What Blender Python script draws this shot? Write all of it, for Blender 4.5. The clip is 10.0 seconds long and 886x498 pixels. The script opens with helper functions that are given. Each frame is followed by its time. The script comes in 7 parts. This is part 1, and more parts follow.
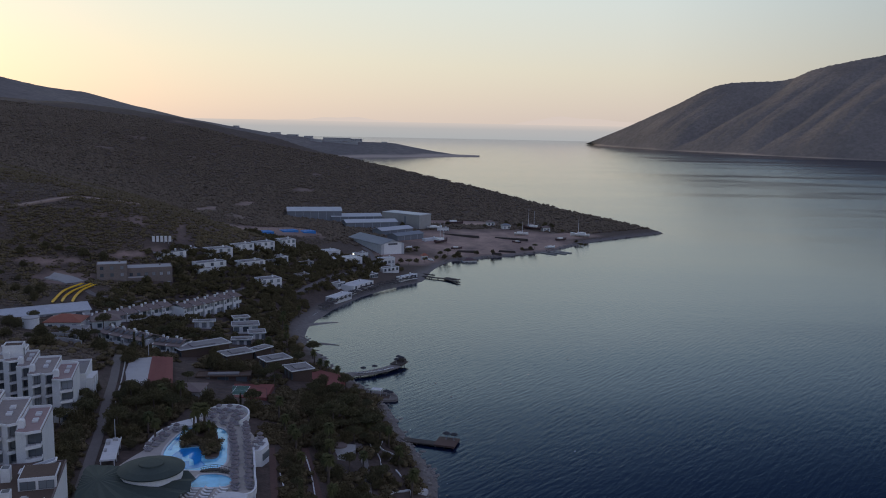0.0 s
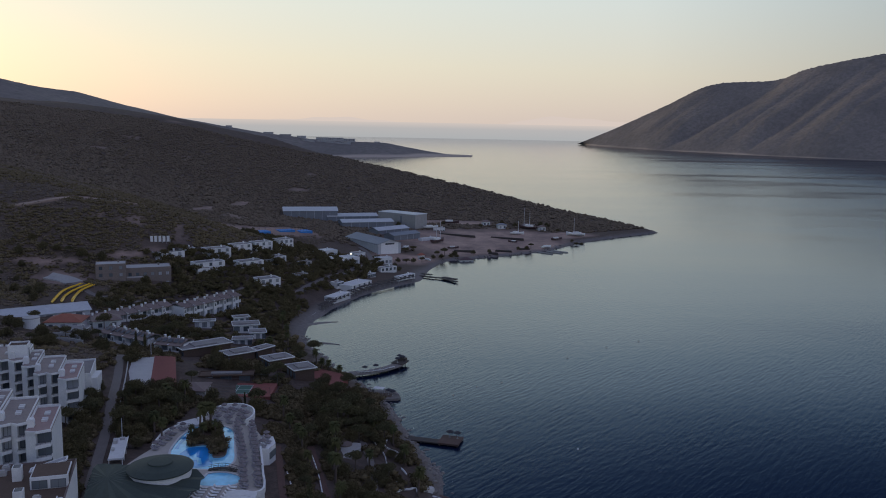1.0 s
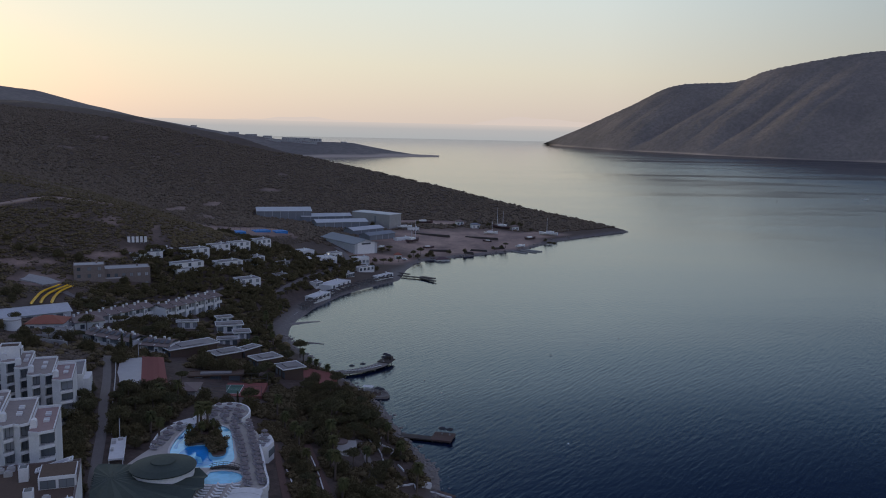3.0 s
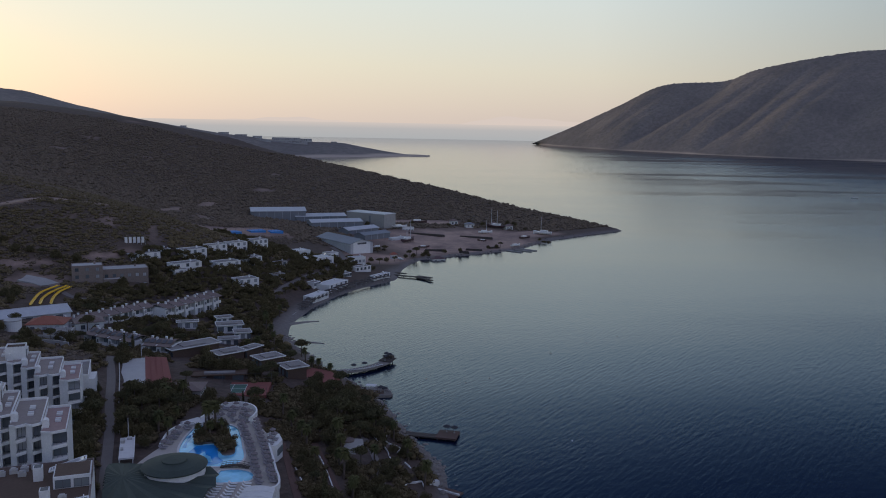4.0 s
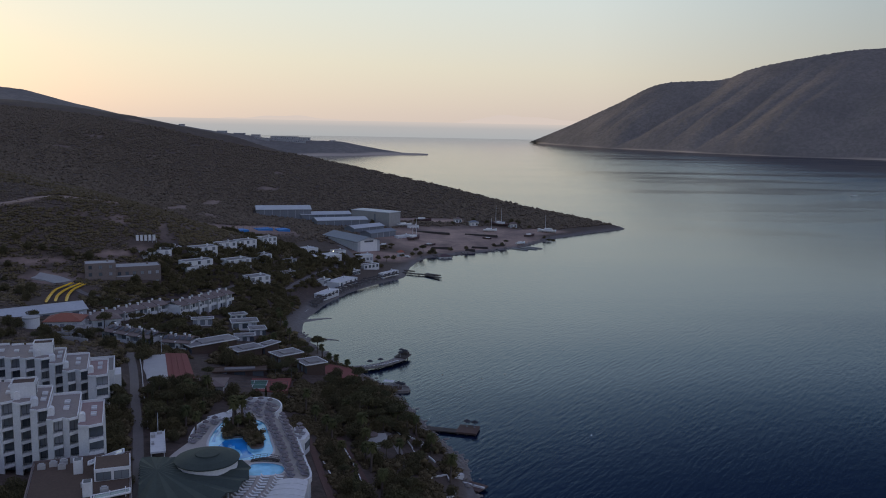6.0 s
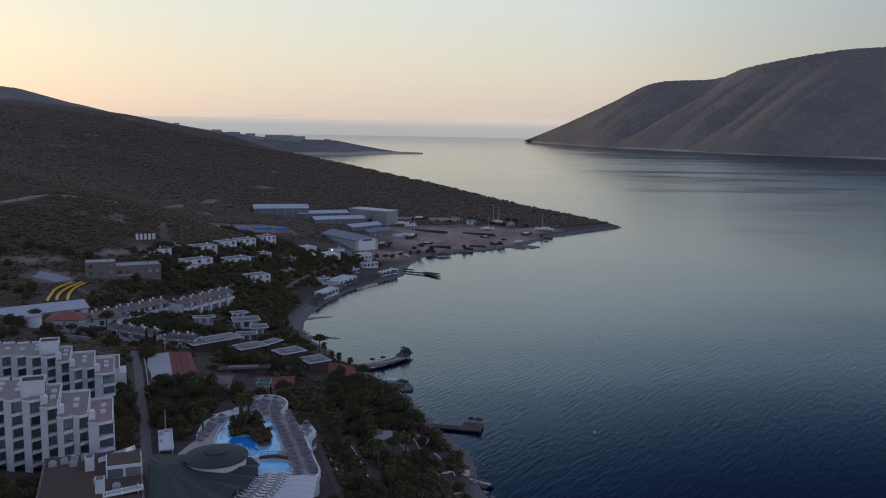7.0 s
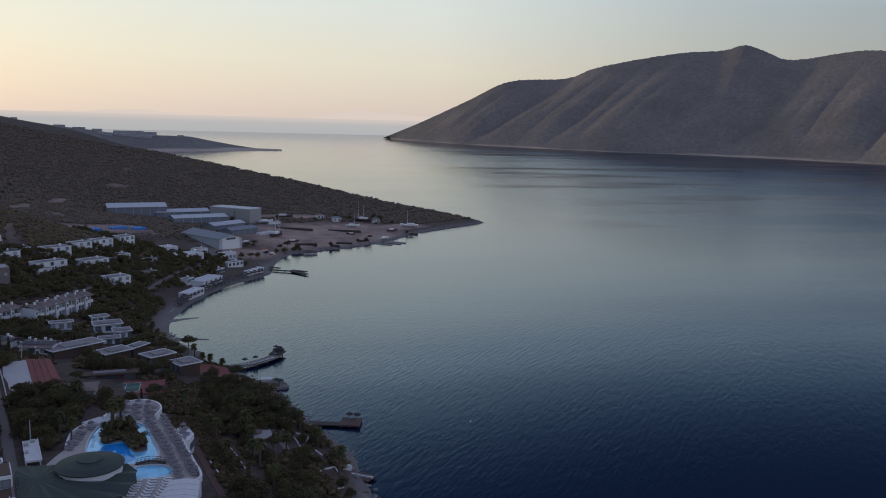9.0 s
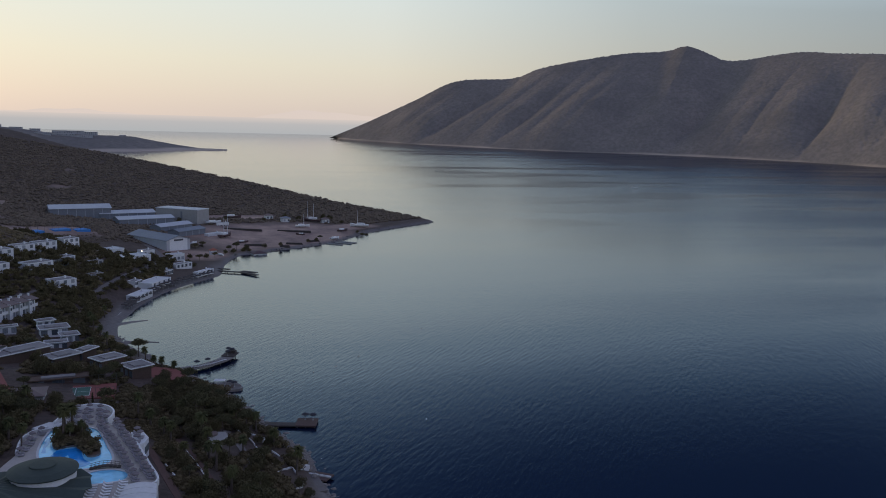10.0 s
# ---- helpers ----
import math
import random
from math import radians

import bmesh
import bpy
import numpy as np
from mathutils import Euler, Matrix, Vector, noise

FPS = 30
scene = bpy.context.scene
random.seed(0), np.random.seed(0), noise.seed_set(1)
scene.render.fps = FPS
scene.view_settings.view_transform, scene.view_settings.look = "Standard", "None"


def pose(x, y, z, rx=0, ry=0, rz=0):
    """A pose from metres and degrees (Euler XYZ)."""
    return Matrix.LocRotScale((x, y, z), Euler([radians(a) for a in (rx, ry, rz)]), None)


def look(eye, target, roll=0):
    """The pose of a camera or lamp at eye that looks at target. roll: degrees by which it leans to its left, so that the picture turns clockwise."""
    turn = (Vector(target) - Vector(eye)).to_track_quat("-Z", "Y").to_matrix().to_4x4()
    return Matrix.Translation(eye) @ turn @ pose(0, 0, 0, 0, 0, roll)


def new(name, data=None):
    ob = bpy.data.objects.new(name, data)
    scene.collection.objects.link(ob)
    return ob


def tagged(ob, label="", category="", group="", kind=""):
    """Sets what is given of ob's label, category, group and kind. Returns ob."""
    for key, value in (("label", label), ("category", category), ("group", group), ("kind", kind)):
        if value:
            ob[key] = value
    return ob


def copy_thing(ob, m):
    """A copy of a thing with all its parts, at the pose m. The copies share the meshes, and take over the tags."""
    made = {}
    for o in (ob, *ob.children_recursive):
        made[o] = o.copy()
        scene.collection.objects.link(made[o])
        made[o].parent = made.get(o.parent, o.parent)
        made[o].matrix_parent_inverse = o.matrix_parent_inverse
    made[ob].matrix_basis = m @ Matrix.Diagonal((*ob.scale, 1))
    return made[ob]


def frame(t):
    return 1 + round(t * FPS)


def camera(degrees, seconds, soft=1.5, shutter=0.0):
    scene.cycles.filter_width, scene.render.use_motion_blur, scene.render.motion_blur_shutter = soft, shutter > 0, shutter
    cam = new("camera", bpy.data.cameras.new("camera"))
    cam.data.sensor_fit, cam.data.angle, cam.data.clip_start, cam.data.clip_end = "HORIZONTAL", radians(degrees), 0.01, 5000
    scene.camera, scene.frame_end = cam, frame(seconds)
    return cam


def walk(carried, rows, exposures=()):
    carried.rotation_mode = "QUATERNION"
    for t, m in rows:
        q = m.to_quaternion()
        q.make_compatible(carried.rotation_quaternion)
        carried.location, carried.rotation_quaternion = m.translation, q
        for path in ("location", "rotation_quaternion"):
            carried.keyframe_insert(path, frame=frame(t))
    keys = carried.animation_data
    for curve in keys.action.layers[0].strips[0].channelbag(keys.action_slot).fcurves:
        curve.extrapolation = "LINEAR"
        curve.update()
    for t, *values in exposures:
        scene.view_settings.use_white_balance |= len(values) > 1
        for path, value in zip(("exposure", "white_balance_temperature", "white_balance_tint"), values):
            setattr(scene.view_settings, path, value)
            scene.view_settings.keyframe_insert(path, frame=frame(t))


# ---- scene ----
cam = camera(54.7, 10.0, soft=1.0)
PATH = [
    (0, (1.626, -0.42, 89.205), (1.488, 1.554, 88.913), 1.1),
    (0.5, (0.03, -1.171, 89.202), (-0.099, 0.803, 88.91), 1.1),
    (1, (-1.546, -1.934, 89.187), (-1.665, 0.041, 88.895), 1.1),
    (1.5, (-3.185, -2.764, 89.157), (-3.282, -0.788, 88.867), 1.1),
    (2, (-5.076, -3.653, 89.125), (-5.146, -1.675, 88.836), 1.1),
    (2.5, (-7.08, -4.396, 89.125), (-7.132, -2.418, 88.835), 1.2),
    (4, (-13.368, -6.586, 88.972), (-13.379, -4.607, 88.682), 1.1),
    (4.5, (-15.392, -7.319, 88.917), (-15.399, -5.34, 88.626), 1.1),
    (5, (-17.182, -8.0, 88.862), (-17.189, -6.022, 88.571), 1.1),
    (5.5, (-18.837, -8.715, 88.776), (-18.842, -6.736, 88.484), 1.1),
    (7, (-23.362, -10.512, 88.588), (-23.349, -8.534, 88.293), 1.1),
    (7.5, (-24.717, -11.075, 88.569), (-24.686, -9.098, 88.273), 1.1),
    (8, (-25.856, -11.634, 88.57), (-25.766, -9.658, 88.274), 1.1),
    (8.5, (-26.927, -12.275, 88.572), (-26.707, -10.309, 88.277), 1.4),
    (9, (-28.004, -12.945, 88.591), (-27.667, -10.996, 88.296), 1.5),
    (9.5, (-29.069, -13.507, 88.593), (-28.654, -11.573, 88.3), 1.5),
    (10, (-30.198, -14.089, 88.582), (-29.742, -12.163, 88.289), 1.5),
]
walk(cam, [(t, look(eye, target, roll)) for t, eye, target, roll in PATH], exposures=((0, 0.33), (7.5, 0.33), (9.3, 0.40), (10, 0.40)))

# ---------------------------------------------------------------- light
SUN_AZ, SUN_EL = -48.0, 3.0          # degrees from +y towards +x, and above the horizon
world = bpy.data.worlds.new("dawn_sky")
scene.world = world
world.use_nodes = True
wn, wl = world.node_tree.nodes, world.node_tree.links
sky = wn.new("ShaderNodeTexSky")
sky.sky_type = "NISHITA"
sky.sun_disc = False
sky.sun_elevation, sky.sun_rotation = radians(SUN_EL), radians(SUN_AZ)
sky.altitude, sky.air_density, sky.dust_density, sky.ozone_density = 90, 1.0, 1.5, 2.0
# dawn haze whitens the clear sky, most of all near the horizon
tc = wn.new("ShaderNodeTexCoord")
sep = wn.new("ShaderNodeSeparateXYZ")
wl.new(tc.outputs["Generated"], sep.inputs[0])
grad = wn.new("ShaderNodeValToRGB")
for k, (p, col) in enumerate(((0.0, (0.83, 0.72, 0.67)), (0.05, (0.885, 0.83, 0.73)), (0.14, (0.83, 0.91, 0.92)), (0.20, (1.06, 1.28, 1.38)), (0.26, (0.76, 1.05, 1.33)), (0.315, (0.22, 0.43, 0.77)), (0.38, (0.032, 0.075, 0.22)), (0.55, (0.06, 0.12, 0.34)), (1.0, (0.55, 0.62, 0.95)))):
    if k > 1:
        grad.color_ramp.elements.new(p)
    grad.color_ramp.elements[k].position, grad.color_ramp.elements[k].color = p, (*col, 1)
gain = wn.new("ShaderNodeVectorMath")
gain.operation = "SCALE"
gain.inputs["Scale"].default_value = 0.13
wl.new(sky.outputs[0], gain.inputs[0])
# it is brighter towards the hidden sun
side = wn.new("ShaderNodeVectorMath")
side.operation = "DOT_PRODUCT"
side.inputs[1].default_value = (math.sin(radians(SUN_AZ)), math.cos(radians(SUN_AZ)), 0)
wl.new(tc.outputs["Generated"], side.inputs[0])
half = wn.new("ShaderNodeMath")
half.operation = "MULTIPLY_ADD"
half.inputs[1].default_value, half.inputs[2].default_value = 0.5, 0.5
wl.new(side.outputs["Value"], half.inputs[0])
# and its glow climbs higher there
climb = wn.new("ShaderNodeMath")
climb.operation = "MULTIPLY_ADD"
climb.inputs[1].default_value, climb.inputs[2].default_value = -1.1, 1.737
wl.new(half.outputs[0], climb.inputs[0])
level = wn.new("ShaderNodeMath")
level.operation = "MULTIPLY"
wl.new(sep.outputs["Z"], level.inputs[0])
wl.new(climb.outputs[0], level.inputs[1])
wl.new(level.outputs[0], grad.inputs["Fac"])
lift = wn.new("ShaderNodeValToRGB")     # dimmest at right angles to the sun, with a rosy glow opposite
for k, (p, col) in enumerate(((0.0, (1.05, 0.98, 0.98)), (0.3, (0.72, 0.70, 0.74)), (0.52, (0.39, 0.40, 0.43)), (0.64, (0.53, 0.535, 0.55)), (0.77, (0.80, 0.80, 0.79)), (1.0, (0.91, 0.92, 0.87)))):
    if k > 1:
        lift.color_ramp.elements.new(p)
    lift.color_ramp.elements[k].position, lift.color_ramp.elements[k].color = p, (*col, 1)
wl.new(half.outputs[0], lift.inputs["Fac"])
glow = wn.new("ShaderNodeVectorMath")
glow.operation = "MULTIPLY"
wl.new(grad.outputs[0], glow.inputs[0])
wl.new(lift.outputs[0], glow.inputs[1])
haze = wn.new("ShaderNodeMix")
haze.data_type = "RGBA"
haze.inputs["Factor"].default_value = 0.72
wl.new(gain.outputs[0], haze.inputs["A"])
wl.new(glow.outputs[0], haze.inputs["B"])
wl.new(haze.outputs["Result"], wn["Background"].inputs[0])
wn["Background"].inputs[1].default_value = 1.0

sun = new("sun", bpy.data.lights.new("sun", "SUN"))
sun.data.energy, sun.data.angle, sun.data.color = 0.9, radians(5), (1.0, 0.76, 0.52)
a, e = radians(SUN_AZ), radians(SUN_EL + 1.5)
sun.matrix_world = look((math.sin(a) * math.cos(e) * 900, math.cos(a) * math.cos(e) * 900, math.sin(e) * 900), (0, 0, 0))


# ---------------------------------------------------------------- materials
def material(name, base, rough=0.8, metal=0.0, spec=0.3):
    m = bpy.data.materials.new(name)
    m.use_nodes = True
    b = m.node_tree.nodes["Principled BSDF"]
    b.inputs["Base Color"].default_value = (*base, 1)
    b.inputs["Roughness"].default_value = rough
    b.inputs["Metallic"].default_value = metal
    b.inputs["Specular IOR Level"].default_value = spec
    return m


def coords(m, scale=(1, 1, 1), world_space=True):
    n, l = m.node_tree.nodes, m.node_tree.links
    mp = n.new("ShaderNodeMapping")
    mp.inputs["Scale"].default_value = scale
    if world_space:
        g = n.new("ShaderNodeNewGeometry")
        l.new(g.outputs["Position"], mp.inputs["Vector"])
    else:
        g = n.new("ShaderNodeTexCoord")
        l.new(g.outputs["Object"], mp.inputs["Vector"])
    return mp.outputs["Vector"]


def noise_tex(m, vec, scale, detail=4, rough=0.6):
    n = m.node_tree.nodes.new("ShaderNodeTexNoise")
    n.inputs["Scale"].default_value = scale
    n.inputs["Detail"].default_value = detail
    n.inputs["Roughness"].default_value = rough
    m.node_tree.links.new(vec, n.inputs["Vector"])
    return n.outputs["Fac"]


def ramp(m, fac, stops):
    r = m.node_tree.nodes.new("ShaderNodeValToRGB")
    el = r.color_ramp.elements
    while len(el) < len(stops):
        el.new(0.5)
    for s, (p, c) in zip(el, stops):
        s.position, s.color = p, (*c, 1)
    m.node_tree.links.new(fac, r.inputs["Fac"])
    return r.outputs["Color"]


def mix(m, fac, a, b, mode="MIX"):
    x = m.node_tree.nodes.new("ShaderNodeMix")
    x.data_type, x.blend_type = "RGBA", mode
    l = m.node_tree.links
    for value, socket in ((fac, x.inputs["Factor"]), (a, x.inputs["A"]), (b, x.inputs["B"])):
        if isinstance(value, (int, float)):
            socket.default_value = value
        elif isinstance(value, tuple):
            socket.default_value = (*value, 1)
        else:
            l.new(value, socket)
    return x.outputs["Result"]


def bump(m, height, strength=0.4, distance=0.1):
    b = m.node_tree.nodes.new("ShaderNodeBump")
    b.inputs["Strength"].default_value = strength
    b.inputs["Distance"].default_value = distance
    m.node_tree.links.new(height, b.inputs["Height"])
    m.node_tree.links.new(b.outputs["Normal"], m.node_tree.nodes["Principled BSDF"].inputs["Normal"])


def colour(m, socket):
    m.node_tree.links.new(socket, m.node_tree.nodes["Principled BSDF"].inputs["Base Color"])


def weathered(name, base, rough=0.8, fine=6.0, coarse=0.5, spread=0.16, relief=0.15, metal=0.0, spec=0.3):
    """A plain coat with grain, stains at a larger scale, a difference from piece to piece and a fine relief."""
    m = material(name, base, rough, metal, spec)
    v = coords(m)
    c1 = tuple(x * (1 - spread) for x in base)
    c2 = tuple(min(1, x * (1 + spread * 0.6)) for x in base)
    g = ramp(m, noise_tex(m, v, fine, 5), [(0.3, c1), (0.7, c2)])
    s = noise_tex(m, v, coarse, 5, 0.7)
    out = mix(m, ramp(m, s, [(0.42, (0, 0, 0)), (0.75, (0.55, 0.55, 0.55))]), g, tuple(x * 0.62 for x in base))
    info = m.node_tree.nodes.new("ShaderNodeObjectInfo")
    out = mix(m, 0.35, out, mix(m, info.outputs["Random"], c1, c2))
    colour(m, out)
    bump(m, noise_tex(m, v, fine * 2.5, 3), relief, 0.05)
    return m


def varied_leaf(name, dark, light):
    m = material(name, dark, 0.9, 0, 0.08)
    n = m.node_tree.nodes
    g = n.new("ShaderNodeNewGeometry")
    info = n.new("ShaderNodeObjectInfo")
    c = mix(m, g.outputs["Random Per Island"], dark, light)
    c = mix(m, mix(m, info.outputs["Random"], (0, 0, 0), (0.5, 0.5, 0.5)), c, tuple(0.75 * x + 0.02 * w for x, w in zip(light, (1.6, 0.9, 0.2))))
    colour(m, c)
    return m


def attribute(m, name):
    n = m.node_tree.nodes.new("ShaderNodeAttribute")
    n.attribute_name = name
    return n.outputs["Fac"]


M = {}
M["white"] = weathered("white_render", (0.72, 0.72, 0.71), 0.75, 3.0, 0.25)
M["plaster_grey"] = weathered("grey_plaster", (0.42, 0.41, 0.40), 0.85, 3.0, 0.3)
M["roof_felt"] = weathered("grey_roof_felt", (0.24, 0.225, 0.22), 0.9, 2.0, 0.3, 0.22)
M["roof_beige"] = weathered("beige_roof_screed", (0.30, 0.255, 0.23), 0.9, 2.0, 0.3, 0.2)
M["roof_pink"] = weathered("pinkish_roof_screed", (0.33, 0.235, 0.215), 0.9, 1.2, 0.3, 0.22)
M["roof_brown"] = weathered("brown_roof_gravel", (0.120, 0.082, 0.062), 0.95, 2.5, 0.25, 0.25)
M["tile_brown"] = weathered("weathered_brown_roof_tile", (0.20, 0.155, 0.14), 0.85, 2.5, 0.4, 0.25)
M["tile_red"] = weathered("red_roof_tile", (0.32, 0.12, 0.08), 0.8, 2.5, 0.4, 0.25)
M["stone"] = weathered("tan_stone_masonry", (0.225, 0.185, 0.165), 0.9, 1.6, 0.3, 0.25, 0.4)
M["glass"] = material("dark_window_glass", (0.06, 0.07, 0.085), 0.08, 0, 0.6)
gl = M["glass"]                        # panes with and without drawn curtains
gi = gl.node_tree.nodes.new("ShaderNodeObjectInfo")
colour(gl, ramp(gl, gi.outputs["Random"], [(0.1, (0.07, 0.085, 0.10)), (0.4, (0.17, 0.19, 0.20)), (0.9, (0.40, 0.41, 0.43))]))
M["frame"] = weathered("dark_metal_frame", (0.10, 0.10, 0.11), 0.5, 8, 1)
M["steel"] = weathered("pale_profiled_sheet", (0.47, 0.48, 0.50), 0.5, 1.0, 0.15, 0.15, 0.1)
M["steel_grey"] = weathered("blue_grey_profiled_sheet", (0.20, 0.215, 0.24), 0.55, 1.0, 0.15, 0.18, 0.1)
M["timber"] = weathered("weathered_timber", (0.078, 0.066, 0.060), 0.85, 4, 0.7, 0.25)
M["concrete"] = weathered("concrete", (0.36, 0.35, 0.33), 0.9, 2.5, 0.3, 0.2)
M["paving"] = weathered("grey_brown_paving", (0.17, 0.15, 0.14), 0.9, 2.5, 0.3, 0.2)
M["deck"] = weathered("beige_pool_paving", (0.46, 0.42, 0.38), 0.85, 2.5, 0.3, 0.15)
M["rock"] = weathered("grey_shore_rock", (0.22, 0.20, 0.185), 0.95, 1.2, 0.3, 0.35, 0.7)
M["track"] = weathered("pale_earth_track", (0.33, 0.25, 0.20), 0.95, 2.0, 0.12, 0.3)
M["red_walk"] = weathered("red_brown_earth_walk", (0.12, 0.072, 0.06), 0.95, 2.0, 0.3, 0.3)
M["bark"] = weathered("bark", (0.13, 0.10, 0.08), 0.95, 8, 2, 0.3)
M["canvas"] = weathered("white_canvas", (0.62, 0.615, 0.61), 0.9, 4, 1, 0.1)
M["canvas_grey"] = weathered("grey_brown_parasol_canvas", (0.20, 0.175, 0.178), 0.9, 4, 1, 0.2)
M["lounger_grey"] = weathered("grey_lounger_mesh", (0.33, 0.305, 0.32), 0.9, 4, 1, 0.2)
M["bleached"] = weathered("bleached_timber", (0.21, 0.19, 0.178), 0.85, 4, 0.7, 0.25)
M["canvas_dark"] = weathered("black_parasol_canvas", (0.05, 0.05, 0.058), 0.9, 4, 1, 0.2)
M["green_roof"] = weathered("dull_green_coated_sheet", (0.05, 0.066, 0.056), 0.7, 1.5, 0.3, 0.2)
M["court_red"] = weathered("red_court_surface", (0.22, 0.075, 0.065), 0.9, 3, 0.5, 0.15)
M["court_green"] = weathered("green_court_surface", (0.07, 0.14, 0.11), 0.9, 3, 0.5, 0.15)
M["blue_sheet"] = weathered("blue_court_surface", (0.05, 0.22, 0.55), 0.7, 2, 0.4, 0.2)
M["yellow"] = weathered("yellow_glass_fibre", (0.80, 0.50, 0.03), 0.4, 3, 0.8, 0.1)
M["wood_red"] = weathered("reddish_decking", (0.105, 0.068, 0.058), 0.85, 4, 0.6, 0.25)
M["hull_white"] = weathered("white_boat_paint", (0.75, 0.75, 0.74), 0.35, 4, 1, 0.08)
M["hull_dark"] = weathered("dark_antifouling", (0.10, 0.06, 0.06), 0.6, 4, 1, 0.2)
M["leaf"] = varied_leaf("broadleaf_foliage", (0.072, 0.066, 0.038), (0.126, 0.109, 0.058))
M["leaf_pine"] = varied_leaf("pine_foliage", (0.068, 0.069, 0.040), (0.118, 0.109, 0.058))
M["leaf_palm"] = varied_leaf("palm_frond", (0.045, 0.054, 0.024), (0.10, 0.10, 0.044))
M["leaf_scrub"] = varied_leaf("scrub_foliage", (0.106, 0.087, 0.068), (0.174, 0.139, 0.106))
M["hedge"] = varied_leaf("shrub_foliage", (0.080, 0.067, 0.041), (0.140, 0.112, 0.064))

# sea water: long low ripples, and calmer and rougher bands drawn out along the bay
sea_mat = material("sea_water", (0.002, 0.008, 0.027), 0.1, 0, 0.38)
sea_b = sea_mat.node_tree.nodes["Principled BSDF"]
sea_b.inputs["IOR"].default_value = 1.333
v1 = sea_mat.node_tree.nodes.new("ShaderNodeMapping")      # crests run slantwise across the bay
v1.inputs["Scale"].default_value = (0.17, 0.82, 1)
turned = sea_mat.node_tree.nodes.new("ShaderNodeMapping")
turned.inputs["Rotation"].default_value = (0, 0, radians(-58))
sea_mat.node_tree.links.new(coords(sea_mat), turned.inputs["Vector"])
sea_mat.node_tree.links.new(turned.outputs["Vector"], v1.inputs["Vector"])
v1 = v1.outputs["Vector"]
v2 = coords(sea_mat, (0.0016, 0.0075, 1))
wind = noise_tex(sea_mat, v2, 1.0, 4, 0.55)
# sheltered and smooth under the shore, ruffled out in the open channel, smooth again towards the horizon
where = sea_mat.node_tree.nodes.new("ShaderNodeSeparateXYZ")
sea_mat.node_tree.links.new(coords(sea_mat), where.inputs[0])


def sea_math(op, a, b, c=0.0):
    n = sea_mat.node_tree.nodes.new("ShaderNodeMath")
    n.operation = op
    for socket, value in zip(n.inputs, (a, b, c)):
        if isinstance(value, (int, float)):
            socket.default_value = value
        else:
            sea_mat.node_tree.links.new(value, socket)
    return n.outputs[0]


def sea_range(value, lo, hi, to_lo, to_hi):
    n = sea_mat.node_tree.nodes.new("ShaderNodeMapRange")
    n.interpolation_type = "SMOOTHSTEP"
    for key, x in (("From Min", lo), ("From Max", hi), ("To Min", to_lo), ("To Max", to_hi)):
        n.inputs[key].default_value = x
    sea_mat.node_tree.links.new(value, n.inputs["Value"])
    return n.outputs[0]


open_sea = sea_math("MULTIPLY", sea_range(where.outputs["X"], 60, 900, 0.12, 1.0), sea_range(sea_math("MULTIPLY_ADD", where.outputs["X"], -2.0, where.outputs["Y"]), 300, 3200, 1.0, 0.3))
streaks = sea_range(wind, 0.36, 0.62, 0.35, 1.0)
ruffle = sea_math("MULTIPLY", open_sea, streaks)
sea_mat.node_tree.links.new(sea_math("MULTIPLY_ADD", ruffle, 0.10, 0.07), sea_b.inputs["Roughness"])
# short wavelets, too fine to tell apart, tilt the surface every way
chop = sea_mat.node_tree.nodes.new("ShaderNodeTexNoise")
chop.inputs["Scale"].default_value, chop.inputs["Detail"].default_value = 22.0, 2
sea_mat.node_tree.links.new(coords(sea_mat), chop.inputs["Vector"])
tilt = [sea_mat.node_tree.nodes.new("ShaderNodeVectorMath") for _ in range(4)]
for node, op in zip(tilt, ("SUBTRACT", "MULTIPLY", "SCALE", "ADD")):
    node.operation = op
tilt[0].inputs[1].default_value = (0.53, 0.58, 0.5)      # on the whole they face the land
tilt[1].inputs[1].default_value = (1.0, 1.0, 0.0)
tilt[3].inputs[1].default_value = (0.0, 0.0, 1.0)
sea_mat.node_tree.links.new(chop.outputs["Color"], tilt[0].inputs[0])
sea_mat.node_tree.links.new(tilt[0].outputs[0], tilt[1].inputs[0])
sea_mat.node_tree.links.new(tilt[1].outputs[0], tilt[2].inputs[0])
sea_mat.node_tree.links.new(sea_math("MULTIPLY", ruffle, 1.0), tilt[2].inputs["Scale"])
sea_mat.node_tree.links.new(tilt[2].outputs[0], tilt[3].inputs[0])
facet = sea_mat.node_tree.nodes.new("ShaderNodeVectorMath")
facet.operation = "NORMALIZE"
sea_mat.node_tree.links.new(tilt[3].outputs[0], facet.inputs[0])
bump(sea_mat, noise_tex(sea_mat, v1, 1.0, 4, 0.6), 0.21, 0.5)
sea_mat.node_tree.links.new(facet.outputs[0], next(n for n in sea_mat.node_tree.nodes if n.type == "BUMP").inputs["Normal"])

